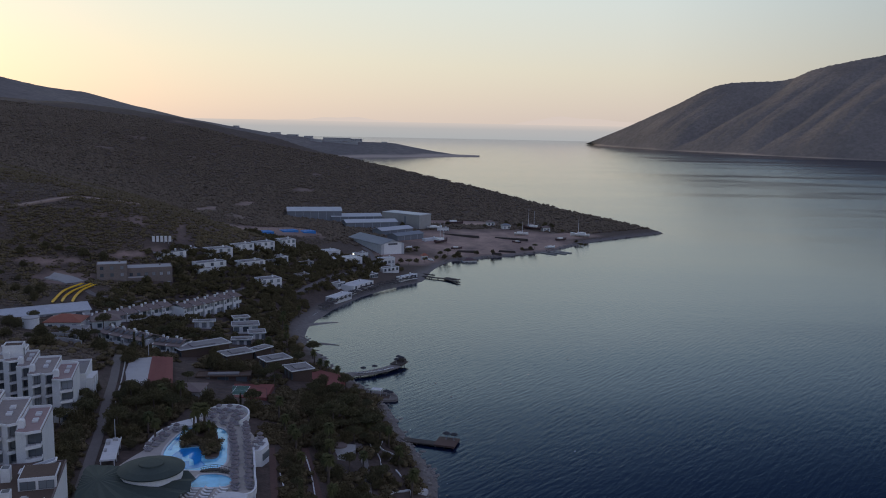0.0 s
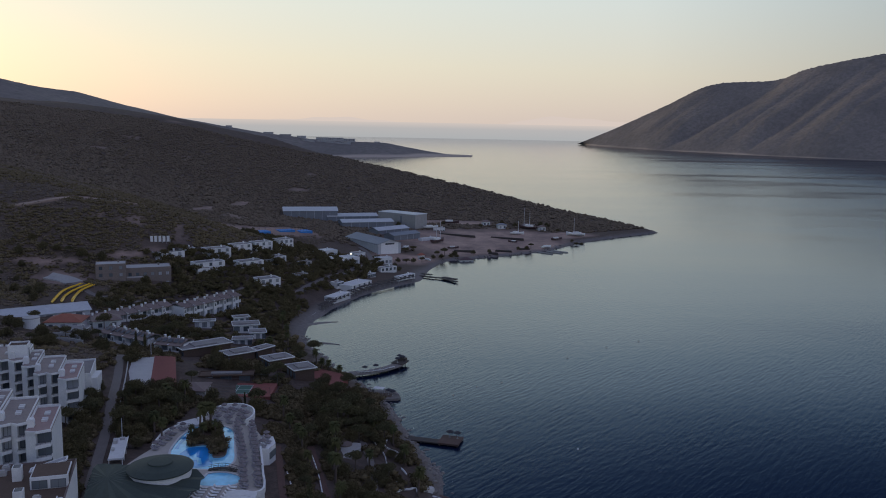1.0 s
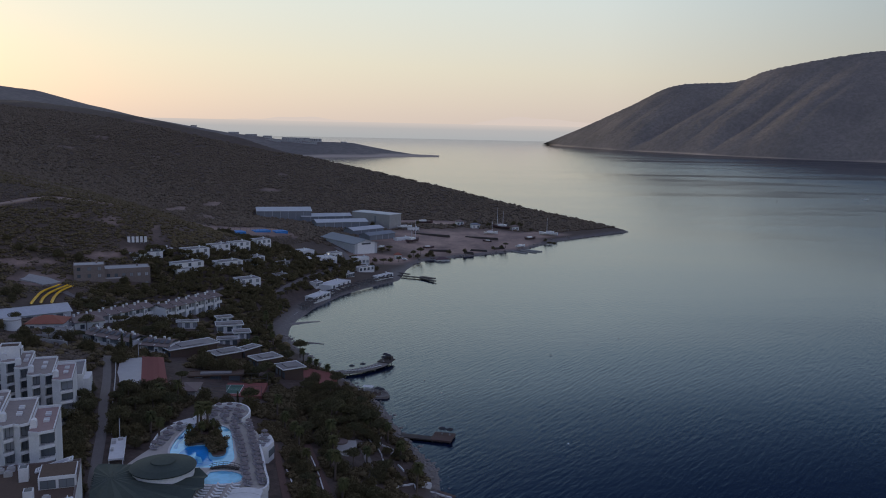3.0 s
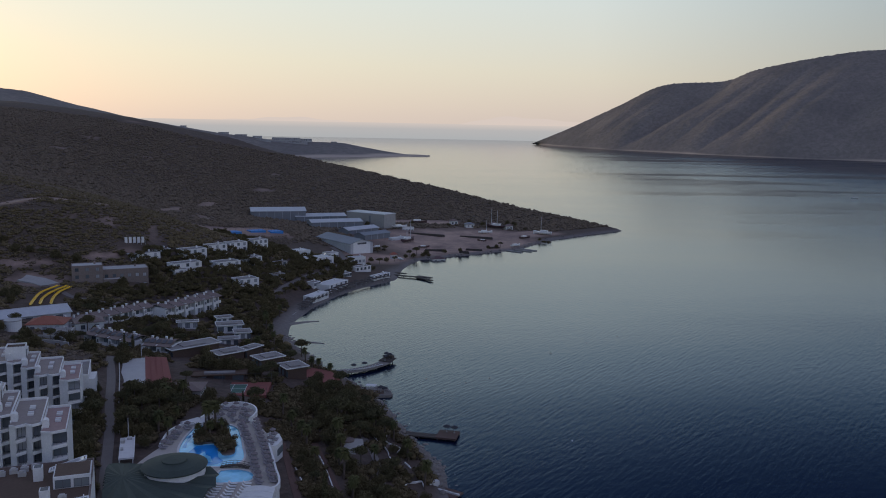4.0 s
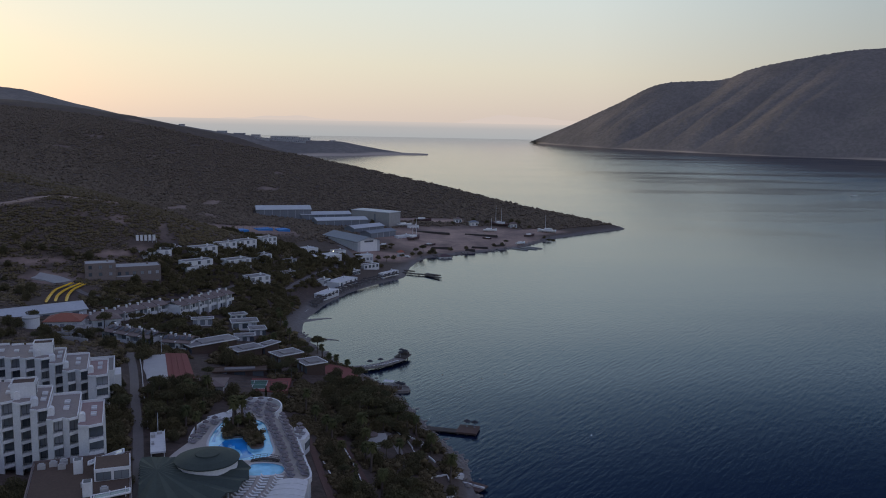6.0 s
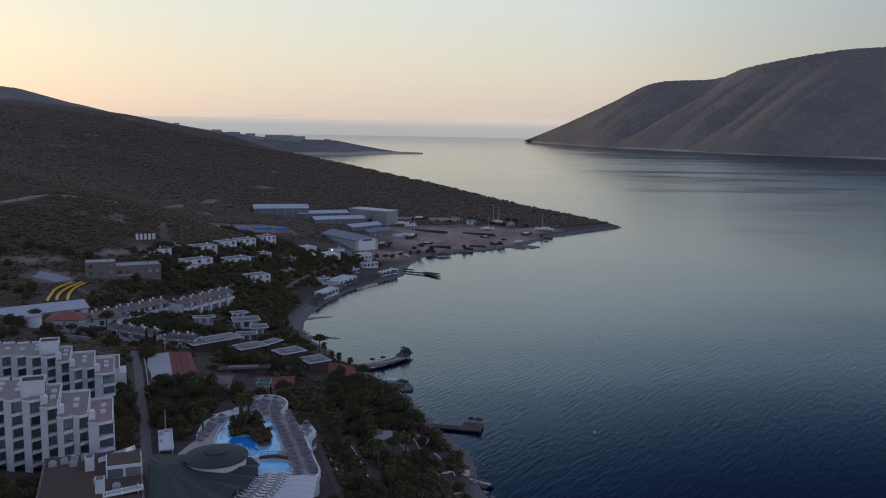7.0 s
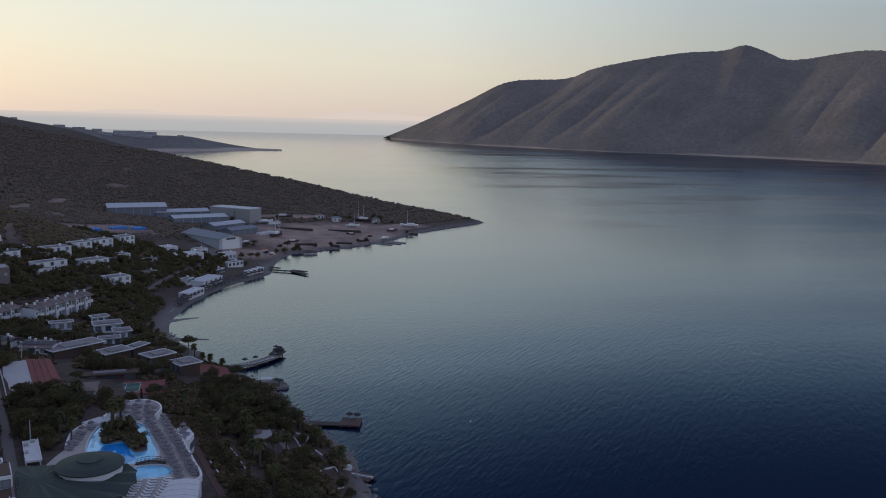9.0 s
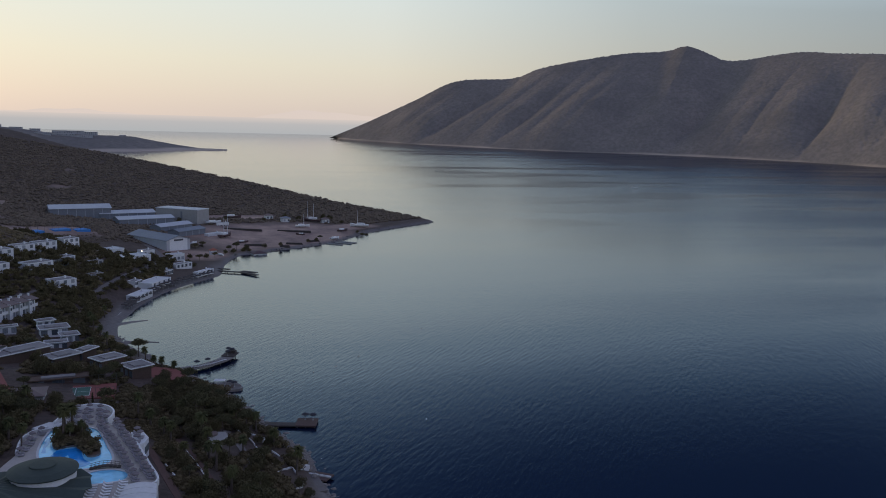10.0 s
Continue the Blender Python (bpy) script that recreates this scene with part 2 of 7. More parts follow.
# bare land: dry soil with stones, drier grass, sand and yard dirt where the ground says so
land_mat = material("dry_hillside_ground", (0.1, 0.09, 0.07), 0.95, 0, 0.2)
lv = coords(land_mat)
soil = ramp(land_mat, noise_tex(land_mat, lv, 0.12, 6, 0.7), [(0.30, (0.075, 0.058, 0.046)), (0.55, (0.105, 0.079, 0.063)), (0.80, (0.18, 0.13, 0.10))])
soil = mix(land_mat, 0.35, soil, ramp(land_mat, noise_tex(land_mat, lv, 1.3, 4), [(0.35, (0.078, 0.060, 0.048)), (0.7, (0.13, 0.096, 0.076))]))
dirt = ramp(land_mat, noise_tex(land_mat, lv, 0.045, 8, 0.72), [(0.32, (0.17, 0.125, 0.11)), (0.5, (0.30, 0.215, 0.178)), (0.66, (0.44, 0.312, 0.245))])
sand = ramp(land_mat, noise_tex(land_mat, lv, 0.6, 5, 0.7), [(0.3, (0.13, 0.12, 0.115)), (0.7, (0.21, 0.19, 0.175))])
c = mix(land_mat, attribute(land_mat, "dirt"), soil, dirt)
humus = ramp(land_mat, noise_tex(land_mat, lv, 0.35, 6, 0.7), [(0.3, (0.055, 0.044, 0.038)), (0.6, (0.105, 0.078, 0.066)), (0.8, (0.155, 0.110, 0.088))])
c = mix(land_mat, attribute(land_mat, "garden"), c, humus)
c = mix(land_mat, attribute(land_mat, "sand"), c, sand)
colour(land_mat, c)
bump(land_mat, noise_tex(land_mat, lv, 0.7, 5), 0.6, 0.6)

# far scrub: base colours raised above the near scrub's to imitate haze
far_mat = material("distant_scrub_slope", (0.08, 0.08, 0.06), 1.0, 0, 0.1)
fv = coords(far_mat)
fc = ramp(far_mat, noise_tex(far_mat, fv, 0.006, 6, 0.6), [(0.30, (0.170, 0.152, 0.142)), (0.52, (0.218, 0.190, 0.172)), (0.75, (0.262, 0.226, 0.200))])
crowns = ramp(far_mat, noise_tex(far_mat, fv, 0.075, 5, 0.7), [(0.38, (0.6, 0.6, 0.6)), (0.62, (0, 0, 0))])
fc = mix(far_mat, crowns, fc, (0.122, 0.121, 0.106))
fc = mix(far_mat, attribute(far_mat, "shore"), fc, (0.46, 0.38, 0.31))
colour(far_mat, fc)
bump(far_mat, noise_tex(far_mat, fv, 0.04, 5, 0.6), 0.22, 6.0)


# ---------------------------------------------------------------- building helpers
def mesh_object(name, bm, mat, parent=None, label=""):
    me = bpy.data.meshes.new(name)
    bm.to_mesh(me)
    bm.free()
    if mat:
        me.materials.append(mat)
    ob = new(name, me)
    if parent:
        ob.parent = parent
    if label:
        ob["label"] = label
    return ob


part = mesh_object


def share(ob, parent, m):
    """One more object on the mesh of ob, under parent."""
    o = new(ob.name.split(".")[0], ob.data)
    o.parent, o.matrix_basis = parent, m
    return o


def box(bm, x0, x1, y0, y1, z0, z1, m=None):
    vs = [bm.verts.new((x, y, z)) for z in (z0, z1) for x, y in ((x0, y0), (x1, y0), (x1, y1), (x0, y1))]
    for f in ((3, 2, 1, 0), (4, 5, 6, 7), (0, 1, 5, 4), (1, 2, 6, 5), (2, 3, 7, 6), (3, 0, 4, 7)):
        bm.faces.new([vs[i] for i in f])
    if m:
        bmesh.ops.transform(bm, matrix=m, verts=vs)
    return vs


def prism(bm, pts, z0, z1):
    """An upright prism on an outline given anticlockwise."""
    n = len(pts)
    area = sum(pts[i - 1][0] * pts[i][1] - pts[i][0] * pts[i - 1][1] for i in range(n))
    if area < 0:
        pts = pts[::-1]
    lo = [bm.verts.new((x, y, z0)) for x, y in pts]
    hi = [bm.verts.new((x, y, z1)) for x, y in pts]
    bm.faces.new(lo[::-1])
    bm.faces.new(hi)
    for i in range(n):
        j = (i + 1) % n
        bm.faces.new((lo[i], lo[j], hi[j], hi[i]))


def thicken(bm, t):
    """Gives a sheet its thickness."""
    bm.normal_update()
    bmesh.ops.solidify(bm, geom=bm.faces[:], thickness=t)
    bmesh.ops.recalc_face_normals(bm, faces=bm.faces[:])


def tube(bm, a, b, r0, r1=None, sides=7):
    """A tapered round bar from a to b."""
    a, b = Vector(a), Vector(b)
    r1 = r0 if r1 is None else r1
    q = (b - a).to_track_quat("Z", "Y")
    rings = []
    for p, r in ((a, r0), (b, r1)):
        rings.append([bm.verts.new(p + q @ Vector((r * math.cos(2 * math.pi * k / sides), r * math.sin(2 * math.pi * k / sides), 0))) for k in range(sides)])
    for k in range(sides):
        j = (k + 1) % sides
        bm.faces.new((rings[0][k], rings[0][j], rings[1][j], rings[1][k]))
    bm.faces.new(rings[0][::-1])
    bm.faces.new(rings[1])


def smooth_line(pts, step=2.0):
    """A smooth line (Catmull-Rom) through the points."""
    p = [Vector(q) for q in pts]
    p = [2 * p[0] - p[1], *p, 2 * p[-1] - p[-2]]
    out = []
    for i in range(1, len(p) - 2):
        n = max(1, int((p[i + 1] - p[i]).length / step))
        for k in range(n):
            t = k / n
            out.append(0.5 * (2 * p[i] + (p[i + 1] - p[i - 1]) * t + (2 * p[i - 1] - 5 * p[i] + 4 * p[i + 1] - p[i + 2]) * t * t
                              + (3 * p[i] - p[i - 1] - 3 * p[i + 1] + p[i + 2]) * t ** 3))
    out.append(p[-2])
    return out


def thing(name, label, category, x=0, y=0, z=0, rz=0, group="", kind=""):
    ob = new(name)
    ob.empty_display_size = 0.5
    ob.matrix_basis = pose(x, y, z, 0, 0, rz)
    return tagged(ob, label, category, group, kind)

# ---------------------------------------------------------------- sea and sky's edge
def ring_mesh(radii, n=160):
    verts, faces = [(0, 0, 0)], []
    for r in radii:
        verts += [(r * math.cos(2 * math.pi * k / n), r * math.sin(2 * math.pi * k / n), 0) for k in range(n)]
    faces += [(0, 1 + k, 1 + (k + 1) % n) for k in range(n)]
    for i in range(len(radii) - 1):
        a, b = 1 + i * n, 1 + (i + 1) * n
        faces += [(a + k, b + k, b + (k + 1) % n, a + (k + 1) % n) for k in range(n)]
    me = bpy.data.meshes.new("water")
    me.from_pydata(verts, [], faces)
    me.materials.append(sea_mat)
    return me


tagged(new("water", ring_mesh([200, 600, 1500, 3000, 4940])), "calm blue sea of a sheltered bay at dawn", "sea", kind="structure")

# self-lit backdrop: haze over the far sea is painted into its emission
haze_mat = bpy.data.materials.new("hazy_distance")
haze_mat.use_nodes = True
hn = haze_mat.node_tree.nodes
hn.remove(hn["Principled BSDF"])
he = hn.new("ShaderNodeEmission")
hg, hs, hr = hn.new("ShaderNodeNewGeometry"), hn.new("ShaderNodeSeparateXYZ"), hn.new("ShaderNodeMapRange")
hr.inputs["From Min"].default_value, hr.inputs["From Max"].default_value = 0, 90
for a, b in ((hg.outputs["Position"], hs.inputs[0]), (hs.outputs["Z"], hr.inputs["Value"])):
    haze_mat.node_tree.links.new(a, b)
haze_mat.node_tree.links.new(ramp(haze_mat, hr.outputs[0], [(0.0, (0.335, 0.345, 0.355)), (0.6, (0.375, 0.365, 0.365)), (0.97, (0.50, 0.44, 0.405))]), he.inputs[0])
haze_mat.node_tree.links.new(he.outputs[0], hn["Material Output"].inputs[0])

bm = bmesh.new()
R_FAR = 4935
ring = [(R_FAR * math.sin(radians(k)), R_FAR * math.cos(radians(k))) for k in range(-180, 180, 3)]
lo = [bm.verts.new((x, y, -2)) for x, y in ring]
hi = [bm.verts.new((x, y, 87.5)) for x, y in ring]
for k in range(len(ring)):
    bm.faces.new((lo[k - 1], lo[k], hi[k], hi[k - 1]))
tagged(mesh_object("backdrop", bm, haze_mat), "self-lit backdrop ring painted as hazy open sea", "distant sea", kind="structure")


# mountain silhouettes glow evenly; the emission colour holds their haze
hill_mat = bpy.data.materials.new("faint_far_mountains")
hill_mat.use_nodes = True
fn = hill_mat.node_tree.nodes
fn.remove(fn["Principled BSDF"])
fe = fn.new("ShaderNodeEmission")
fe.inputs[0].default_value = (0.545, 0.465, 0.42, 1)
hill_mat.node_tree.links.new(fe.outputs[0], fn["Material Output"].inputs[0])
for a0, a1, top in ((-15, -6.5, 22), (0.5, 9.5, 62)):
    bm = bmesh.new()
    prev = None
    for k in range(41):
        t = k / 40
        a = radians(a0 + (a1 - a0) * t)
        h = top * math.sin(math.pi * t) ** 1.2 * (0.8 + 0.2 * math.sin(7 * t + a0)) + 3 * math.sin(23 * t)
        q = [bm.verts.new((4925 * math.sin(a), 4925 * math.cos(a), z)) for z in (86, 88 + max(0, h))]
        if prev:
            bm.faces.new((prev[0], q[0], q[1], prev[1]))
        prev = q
    tagged(mesh_object("backdrop", bm, hill_mat), "self-lit mountain silhouettes with haze painted in beyond the sea", "mountains", kind="structure")


# ---------------------------------------------------------------- the near land
COAST = [(-30, -80), (-16, 60), (-10, 130), (-11, 178), (-14, 204), (-19, 217), (-24, 229), (-28, 240), (-33, 256), (-38, 266), (-47, 281), (-56, 290),
         (-61, 299), (-67, 313), (-75, 327), (-80, 342), (-82, 356), (-81.5, 371), (-79.5, 385), (-76.5, 405), (-69, 429), (-61.5, 445), (-52.5, 460.5), (-43, 475), (-41.5, 509),
         (-38, 530), (-32, 549), (-12.5, 564), (12, 582.5), (37, 607), (66, 658), (103, 697), (136.5, 730), (90, 800), (0, 905), (-110, 1010), (-260, 1110), (-560, 1180), (-950, 1150), (-950, -80)]
HILL = [(134, 719, 2), (92, 757, 5), (44, 797, 9.5), (-20, 846, 17.5), (-84, 893, 26.5), (-212, 978, 46.5), (-325, 997, 69), (-451, 980, 90), (-564, 943, 97),
        (-760, 850, 106), (-216, 443, 44), (-257, 422, 41), (-268, 471, 52), (-171, 425, 26.5), (-167, 545, 17), (-140, 575, 15), (-400, 250, 62), (-300, 120, 40)]
HOTEL = [(-112, 175, 14), (-85, 145, 14), (-102, 212, 12.5), (-122, 262, 12), (-145, 240, 14.5), (-60, 195, 9.5), (-47, 165, 9), (-35, 200, 5.5),
         (-25, 185, 3.5), (-76, 245, 7.6), (-105, 245, 11.4), (-88, 272, 7.5), (-128, 285, 8.5), (-72, 266, 7), (-56, 280, 2.5), (-140, 60, 14), (-60, 60, 9)]
TOWN = [(-160, 305, 10), (-132, 335, 6), (-114, 362, 4.5), (-98, 325, 4), (-152, 378, 9.5), (-180, 362, 15), (-200, 372, 14.5), (-205, 330, 15), (-240, 290, 22),
        (-163, 402, 18.6), (-149, 404, 14.4), (-144, 424, 18.4), (-122, 413, 13.4), (-137, 444, 18), (-117, 444, 12.2), (-122, 480, 17.2), (-105, 405, 8), (-76, 424, 3)]
YARD = [(-83, 490, 5), (-103, 505, 6.5), (-94, 548, 5.5), (-64, 546, 2.2), (-56, 660, 6), (-128, 662, 9.5), (-155, 645, 13), (-20, 600, 2.5), (-5, 690, 5.5),
        (30, 665, 3.5), (-60, 720, 8), (-190, 720, 18)]
SPOTS = np.array(HILL + HOTEL + TOWN + YARD, float)


def bending(d2):
    return np.where(d2 > 1e-9, 0.5 * d2 * np.log(np.maximum(d2, 1e-9)), 0.0)


def fit_sheet(p):
    """A thin sheet bent through the spot heights."""
    xy, n = p[:, :2] / 100, len(p)
    k = bending(((xy[:, None] - xy[None]) ** 2).sum(-1)) + 0.004 * np.eye(n)
    q = np.c_[np.ones(n), xy]
    a = np.block([[k, q], [q.T, np.zeros((3, 3))]])
    return np.linalg.solve(a, np.r_[p[:, 2], 0, 0, 0])


SHEET = fit_sheet(SPOTS)


def coast_distance(x, y):
    """Metres inland from the coast line (negative: out at sea)."""
    best = np.full(x.shape, 1e9)
    inside = np.zeros(x.shape, bool)
    for (ax, ay), (bx, by) in zip(COAST, COAST[1:] + COAST[:1]):
        dx, dy = bx - ax, by - ay
        t = np.clip(((x - ax) * dx + (y - ay) * dy) / (dx * dx + dy * dy), 0, 1)
        best = np.minimum(best, np.hypot(x - ax - t * dx, y - ay - t * dy))
        if ay != by:
            inside ^= ((ay > y) != (by > y)) & (x < dx * (y - ay) / dy + ax)
    return np.where(inside, best, -best)


def wobble(x, y, s, seed):
    """Cheap smooth noise, -1 to 1."""
    rng = np.random.RandomState(seed)
    out = np.zeros(np.shape(x))
    for k in range(7):
        a, ph, f = rng.rand() * 6.283, rng.rand() * 6.283, s * (0.6 + 0.25 * k)
        out = out + np.sin(x * np.cos(a) * f + y * np.sin(a) * f + ph + 1.3 * np.sin(y * f * 0.7 + k)) / (1 + 0.35 * k)
    return out / 4


def heights(x, y):
    x, y = np.asarray(x, float), np.asarray(y, float)
    d2 = ((x[..., None] - SPOTS[:, 0]) ** 2 + (y[..., None] - SPOTS[:, 1]) ** 2) / 1e4
    z = bending(d2) @ SHEET[:-3] + SHEET[-3] + SHEET[-2] * x / 100 + SHEET[-1] * y / 100
    d = coast_distance(x, y)
    wild = np.clip((z - 20) / 25, 0, 1)
    z = z + wild * (1.6 * wobble(x, y, 0.05, 3) + 3.0 * wobble(x, y, 0.018, 4)) + 0.12 * wobble(x, y, 0.3, 5)
    gentle = np.clip(1 - np.abs(y - 430) / 115, 0, 1) ** 0.5
    slope = 0.62 * (1 - gentle) + 0.10 * gentle
    bank = 0.25 + slope * np.maximum(d + 0.5 * wobble(x, y, 0.5, 6), 0) + np.maximum(d - 14, 0) * 0.6
    z = np.minimum(np.maximum(z, 1.2), bank)
    return np.where(d > 0, z, np.maximum(-6, 0.25 + 0.35 * d))


def ground_z(x, y):
    return float(heights(np.array([x]), np.array([y]))[0])


def blob(x, y, cx, cy, rx, ry, rz=0, soft=0.35):
    c, s = math.cos(radians(rz)), math.sin(radians(rz))
    u, v = ((x - cx) * c + (y - cy) * s) / rx, (-(x - cx) * s + (y - cy) * c) / ry
    r = (u ** 4 + v ** 4) ** 0.25 + 0.12 * wobble(x, y, 0.12, 9)
    return np.clip((1 - r) / soft, 0, 1)


def grid_land(name, xs, ys, zfun, mat, extra=()):
    gx, gy = np.meshgrid(xs, ys)
    gz = zfun(gx, gy)
    nx, ny = len(xs), len(ys)
    i = np.arange(nx * ny).reshape(ny, nx)
    quads = np.stack([i[:-1, :-1], i[:-1, 1:], i[1:, 1:], i[1:, :-1]], -1).reshape(-1, 4)
    flat = gz.ravel()
    quads = quads[(flat[quads] > -3.5).any(1)]
    me = bpy.data.meshes.new(name)
    me.from_pydata(np.c_[gx.ravel(), gy.ravel(), flat].tolist(), [], quads.tolist())
    me.polygons.foreach_set("use_smooth", np.ones(len(me.polygons), bool))
    for key, fun in extra:
        me.attributes.new(key, "FLOAT", "POINT").data.foreach_set("value", fun(gx, gy, gz).ravel().astype(np.float32))
    me.materials.append(mat)
    return new(name, me)


def yard_dirt(x, y, z):
    v = np.maximum(blob(x, y, -8, 622, 78, 62, 25), blob(x, y, -60, 540, 26, 20))
    v = np.maximum(v, blob(x, y, 40, 662, 50, 14, 38))
    v = np.maximum(v, 0.8 * blob(x, y, -150, 560, 40, 16, 30))
    v = np.maximum(v, blob(x, y, -60, 705, 60, 12, 8))
    v = np.maximum(v, 0.75 * blob(x, y, -196, 372, 14, 10))
    # bare scars where the hill road was cut, rock outcrops and worn strips
    for cx, cy, rx, ry, rz, k in ((-247, 432, 10, 3.5, 50, 0.7), (-237, 443, 13, 4, 48, 0.9), (-222, 452, 9, 3, 20, 0.75), (-206, 458, 9, 2.5, 40, 0.7), (-214, 536, 5, 20, 0, 0.6), (-211, 600, 5, 32, 0, 0.75), (-208, 680, 6, 26, 0, 0.6),
                                  (-192, 437, 7, 8, 20, 0.55), (-210, 432, 6, 5, 0, 0.4), (-171, 447, 3, 9, 12, 0.8), (-168, 436, 3, 9, 8, 0.8), (-163, 465, 7, 9, 0, 0.6), (-186, 593, 12, 14, 0, 0.55), (-217, 384, 12, 4, 18, 0.75),
                                  (-202, 391, 8, 3.5, 20, 0.75), (-181, 402, 12, 3.5, 28, 0.8), (-171, 412, 7, 3, 40, 0.7), (-164, 434, 5, 6, 30, 0.7), (-206, 371, 10, 3, 0, 0.7)):
        v = np.maximum(v, k * blob(x, y, cx, cy, rx, ry, rz, 0.5))
    return np.maximum(v, 0.5 * np.clip(wobble(x, y, 0.09, 12) * 2.2 - 1.0, 0, 1) * np.clip((z - 12) / 10, 0, 1))


def beach_sand(x, y, z):
    d = coast_distance(x, y)
    on = np.clip(1.2 - np.abs(y - 425) / 85, 0, 1)
    strip = np.clip((8 - d) / 3, 0, 1) * np.minimum(1, on * 3)
    shore = np.clip((3.5 - d) / 2, 0, 1)
    return np.maximum(strip, shore)


def garden_soil(x, y, z):
    v = np.maximum(blob(x, y, -72, 205, 62, 92), blob(x, y, -118, 370, 48, 150, 12))
    return np.minimum(v, 1)


land = grid_land("ground", np.arange(-948, 150, 4.0), np.arange(-78, 1190, 4.0), heights, land_mat, (("dirt", yard_dirt), ("sand", beach_sand), ("garden", garden_soil)))
tagged(land, "dry scrubby hillside sloping to a built-up bay shore", "land", kind="structure")

# two low spits of shingle at the beach
for ax, ay, bx, by in ((-83, 362, -70.5, 369), (-76, 331, -62.5, 330)):
    bm = bmesh.new()
    n = 14
    rows = []
    for k in range(n + 1):
        t = k / n
        w = 2.3 * (1 - t) ** 0.8 + 0.15
        c = Vector((ax + (bx - ax) * t, ay + (by - ay) * t + 1.0 * math.sin(t * 3), 0))
        nrm = Vector((-(by - ay), bx - ax, 0)).normalized()
        rows.append([bm.verts.new(c + nrm * w * s + Vector((0, 0, h * (1 - 0.6 * t)))) for s, h in ((-1.5, -0.6), (-0.7, 0.22), (0, 0.5), (0.7, 0.22), (1.5, -0.6))])
    for r0, r1 in zip(rows, rows[1:]):
        for i in range(4):
            bm.faces.new((r0[i], r0[i + 1], r1[i + 1], r1[i]))
    tagged(mesh_object("shingle_spit", bm, M["rock"]), "low dark shingle spit running out from the beach", "spit", kind="structure")

# ---------------------------------------------------------------- the farther headland
RIDGE2 = [(-1500, 1450, 215), (-1036, 1710, 165), (-988, 1795, 149), (-942, 1876, 141), (-780, 2056, 88), (-615, 2215, 53), (-500, 2275, 38), (-396, 2318, 33), (-300, 2345, 29), (-190, 2352, 9), (-125, 2350, 0.5)]


def along(line, x, y):
    """Distance to a line of (x, y, z) points, and the height there."""
    best, top = np.full(np.shape(x), 1e9), np.zeros(np.shape(x))
    for (ax, ay, az), (bx, by, bz) in zip(line, line[1:]):
        dx, dy = bx - ax, by - ay
        t = np.clip(((x - ax) * dx + (y - ay) * dy) / (dx * dx + dy * dy), 0, 1)
        d = np.hypot(x - ax - t * dx, y - ay - t * dy)
        top = np.where(d < best, az + t * (bz - az), top)
        best = np.minimum(best, d)
    return best, top


def headland_z(x, y):
    d, top = along(RIDGE2, x, y)
    reach = 60 + top * 4.2 + 20 * wobble(x, y, 0.012, 21)
    s = np.clip(1 - d / reach, -0.2, 1)
    return top * np.sign(s) * np.abs(s) ** 1.15 + 0.9 * s * wobble(x, y, 0.06, 22) + np.where(s > 0, 3.5 * wobble(x, y, 0.012, 23) * np.minimum(1, s * 3) * np.minimum(1, top / 60), 0) + 5 * np.clip(s * 6, -1, 0.35)


def shore_strip(x, y, z):
    return np.clip((6.0 + 4.0 * wobble(x, y, 0.02, 30) - z) / 3, 0, 1) * np.clip(0.5 + wobble(x, y, 0.012, 31), 0, 1)


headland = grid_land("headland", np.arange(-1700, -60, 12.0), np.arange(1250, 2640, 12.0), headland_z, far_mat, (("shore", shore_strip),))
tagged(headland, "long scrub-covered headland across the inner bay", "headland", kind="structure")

# ---------------------------------------------------------------- the island
SHORE = [(394, 4018), (560, 3470), (760, 3120), (1000, 2790), (1290, 2590), (1500, 2330), (1600, 2080), (1640, 1850), (1800, 1500), (2000, 1150)]
CREST = [(368, 4020, 3), (529, 3846, 84), (706, 3714, 178), (872, 3626, 263), (1089, 3513, 279), (1172, 3432, 317), (1282, 3338, 345), (1467, 3260, 379), (1620, 3185, 391),
         (1671, 3113, 408), (1730, 3040, 374), (1785, 2975, 346), (1919, 2772, 370), (1977, 2605, 357), (2050, 2380, 340), (2200, 2050, 300), (2400, 1700, 200)]


def resample(line, n):
    p = [Vector(q) for q in smooth_line([tuple(q) + (0,) * (3 - len(q)) for q in line], 25)]
    s = np.r_[0, np.cumsum([(b - a).length for a, b in zip(p, p[1:])])]
    t = np.linspace(0, s[-1], n)
    return np.stack([np.interp(t, s, [q[i] for q in p]) for i in range(3)], -1)


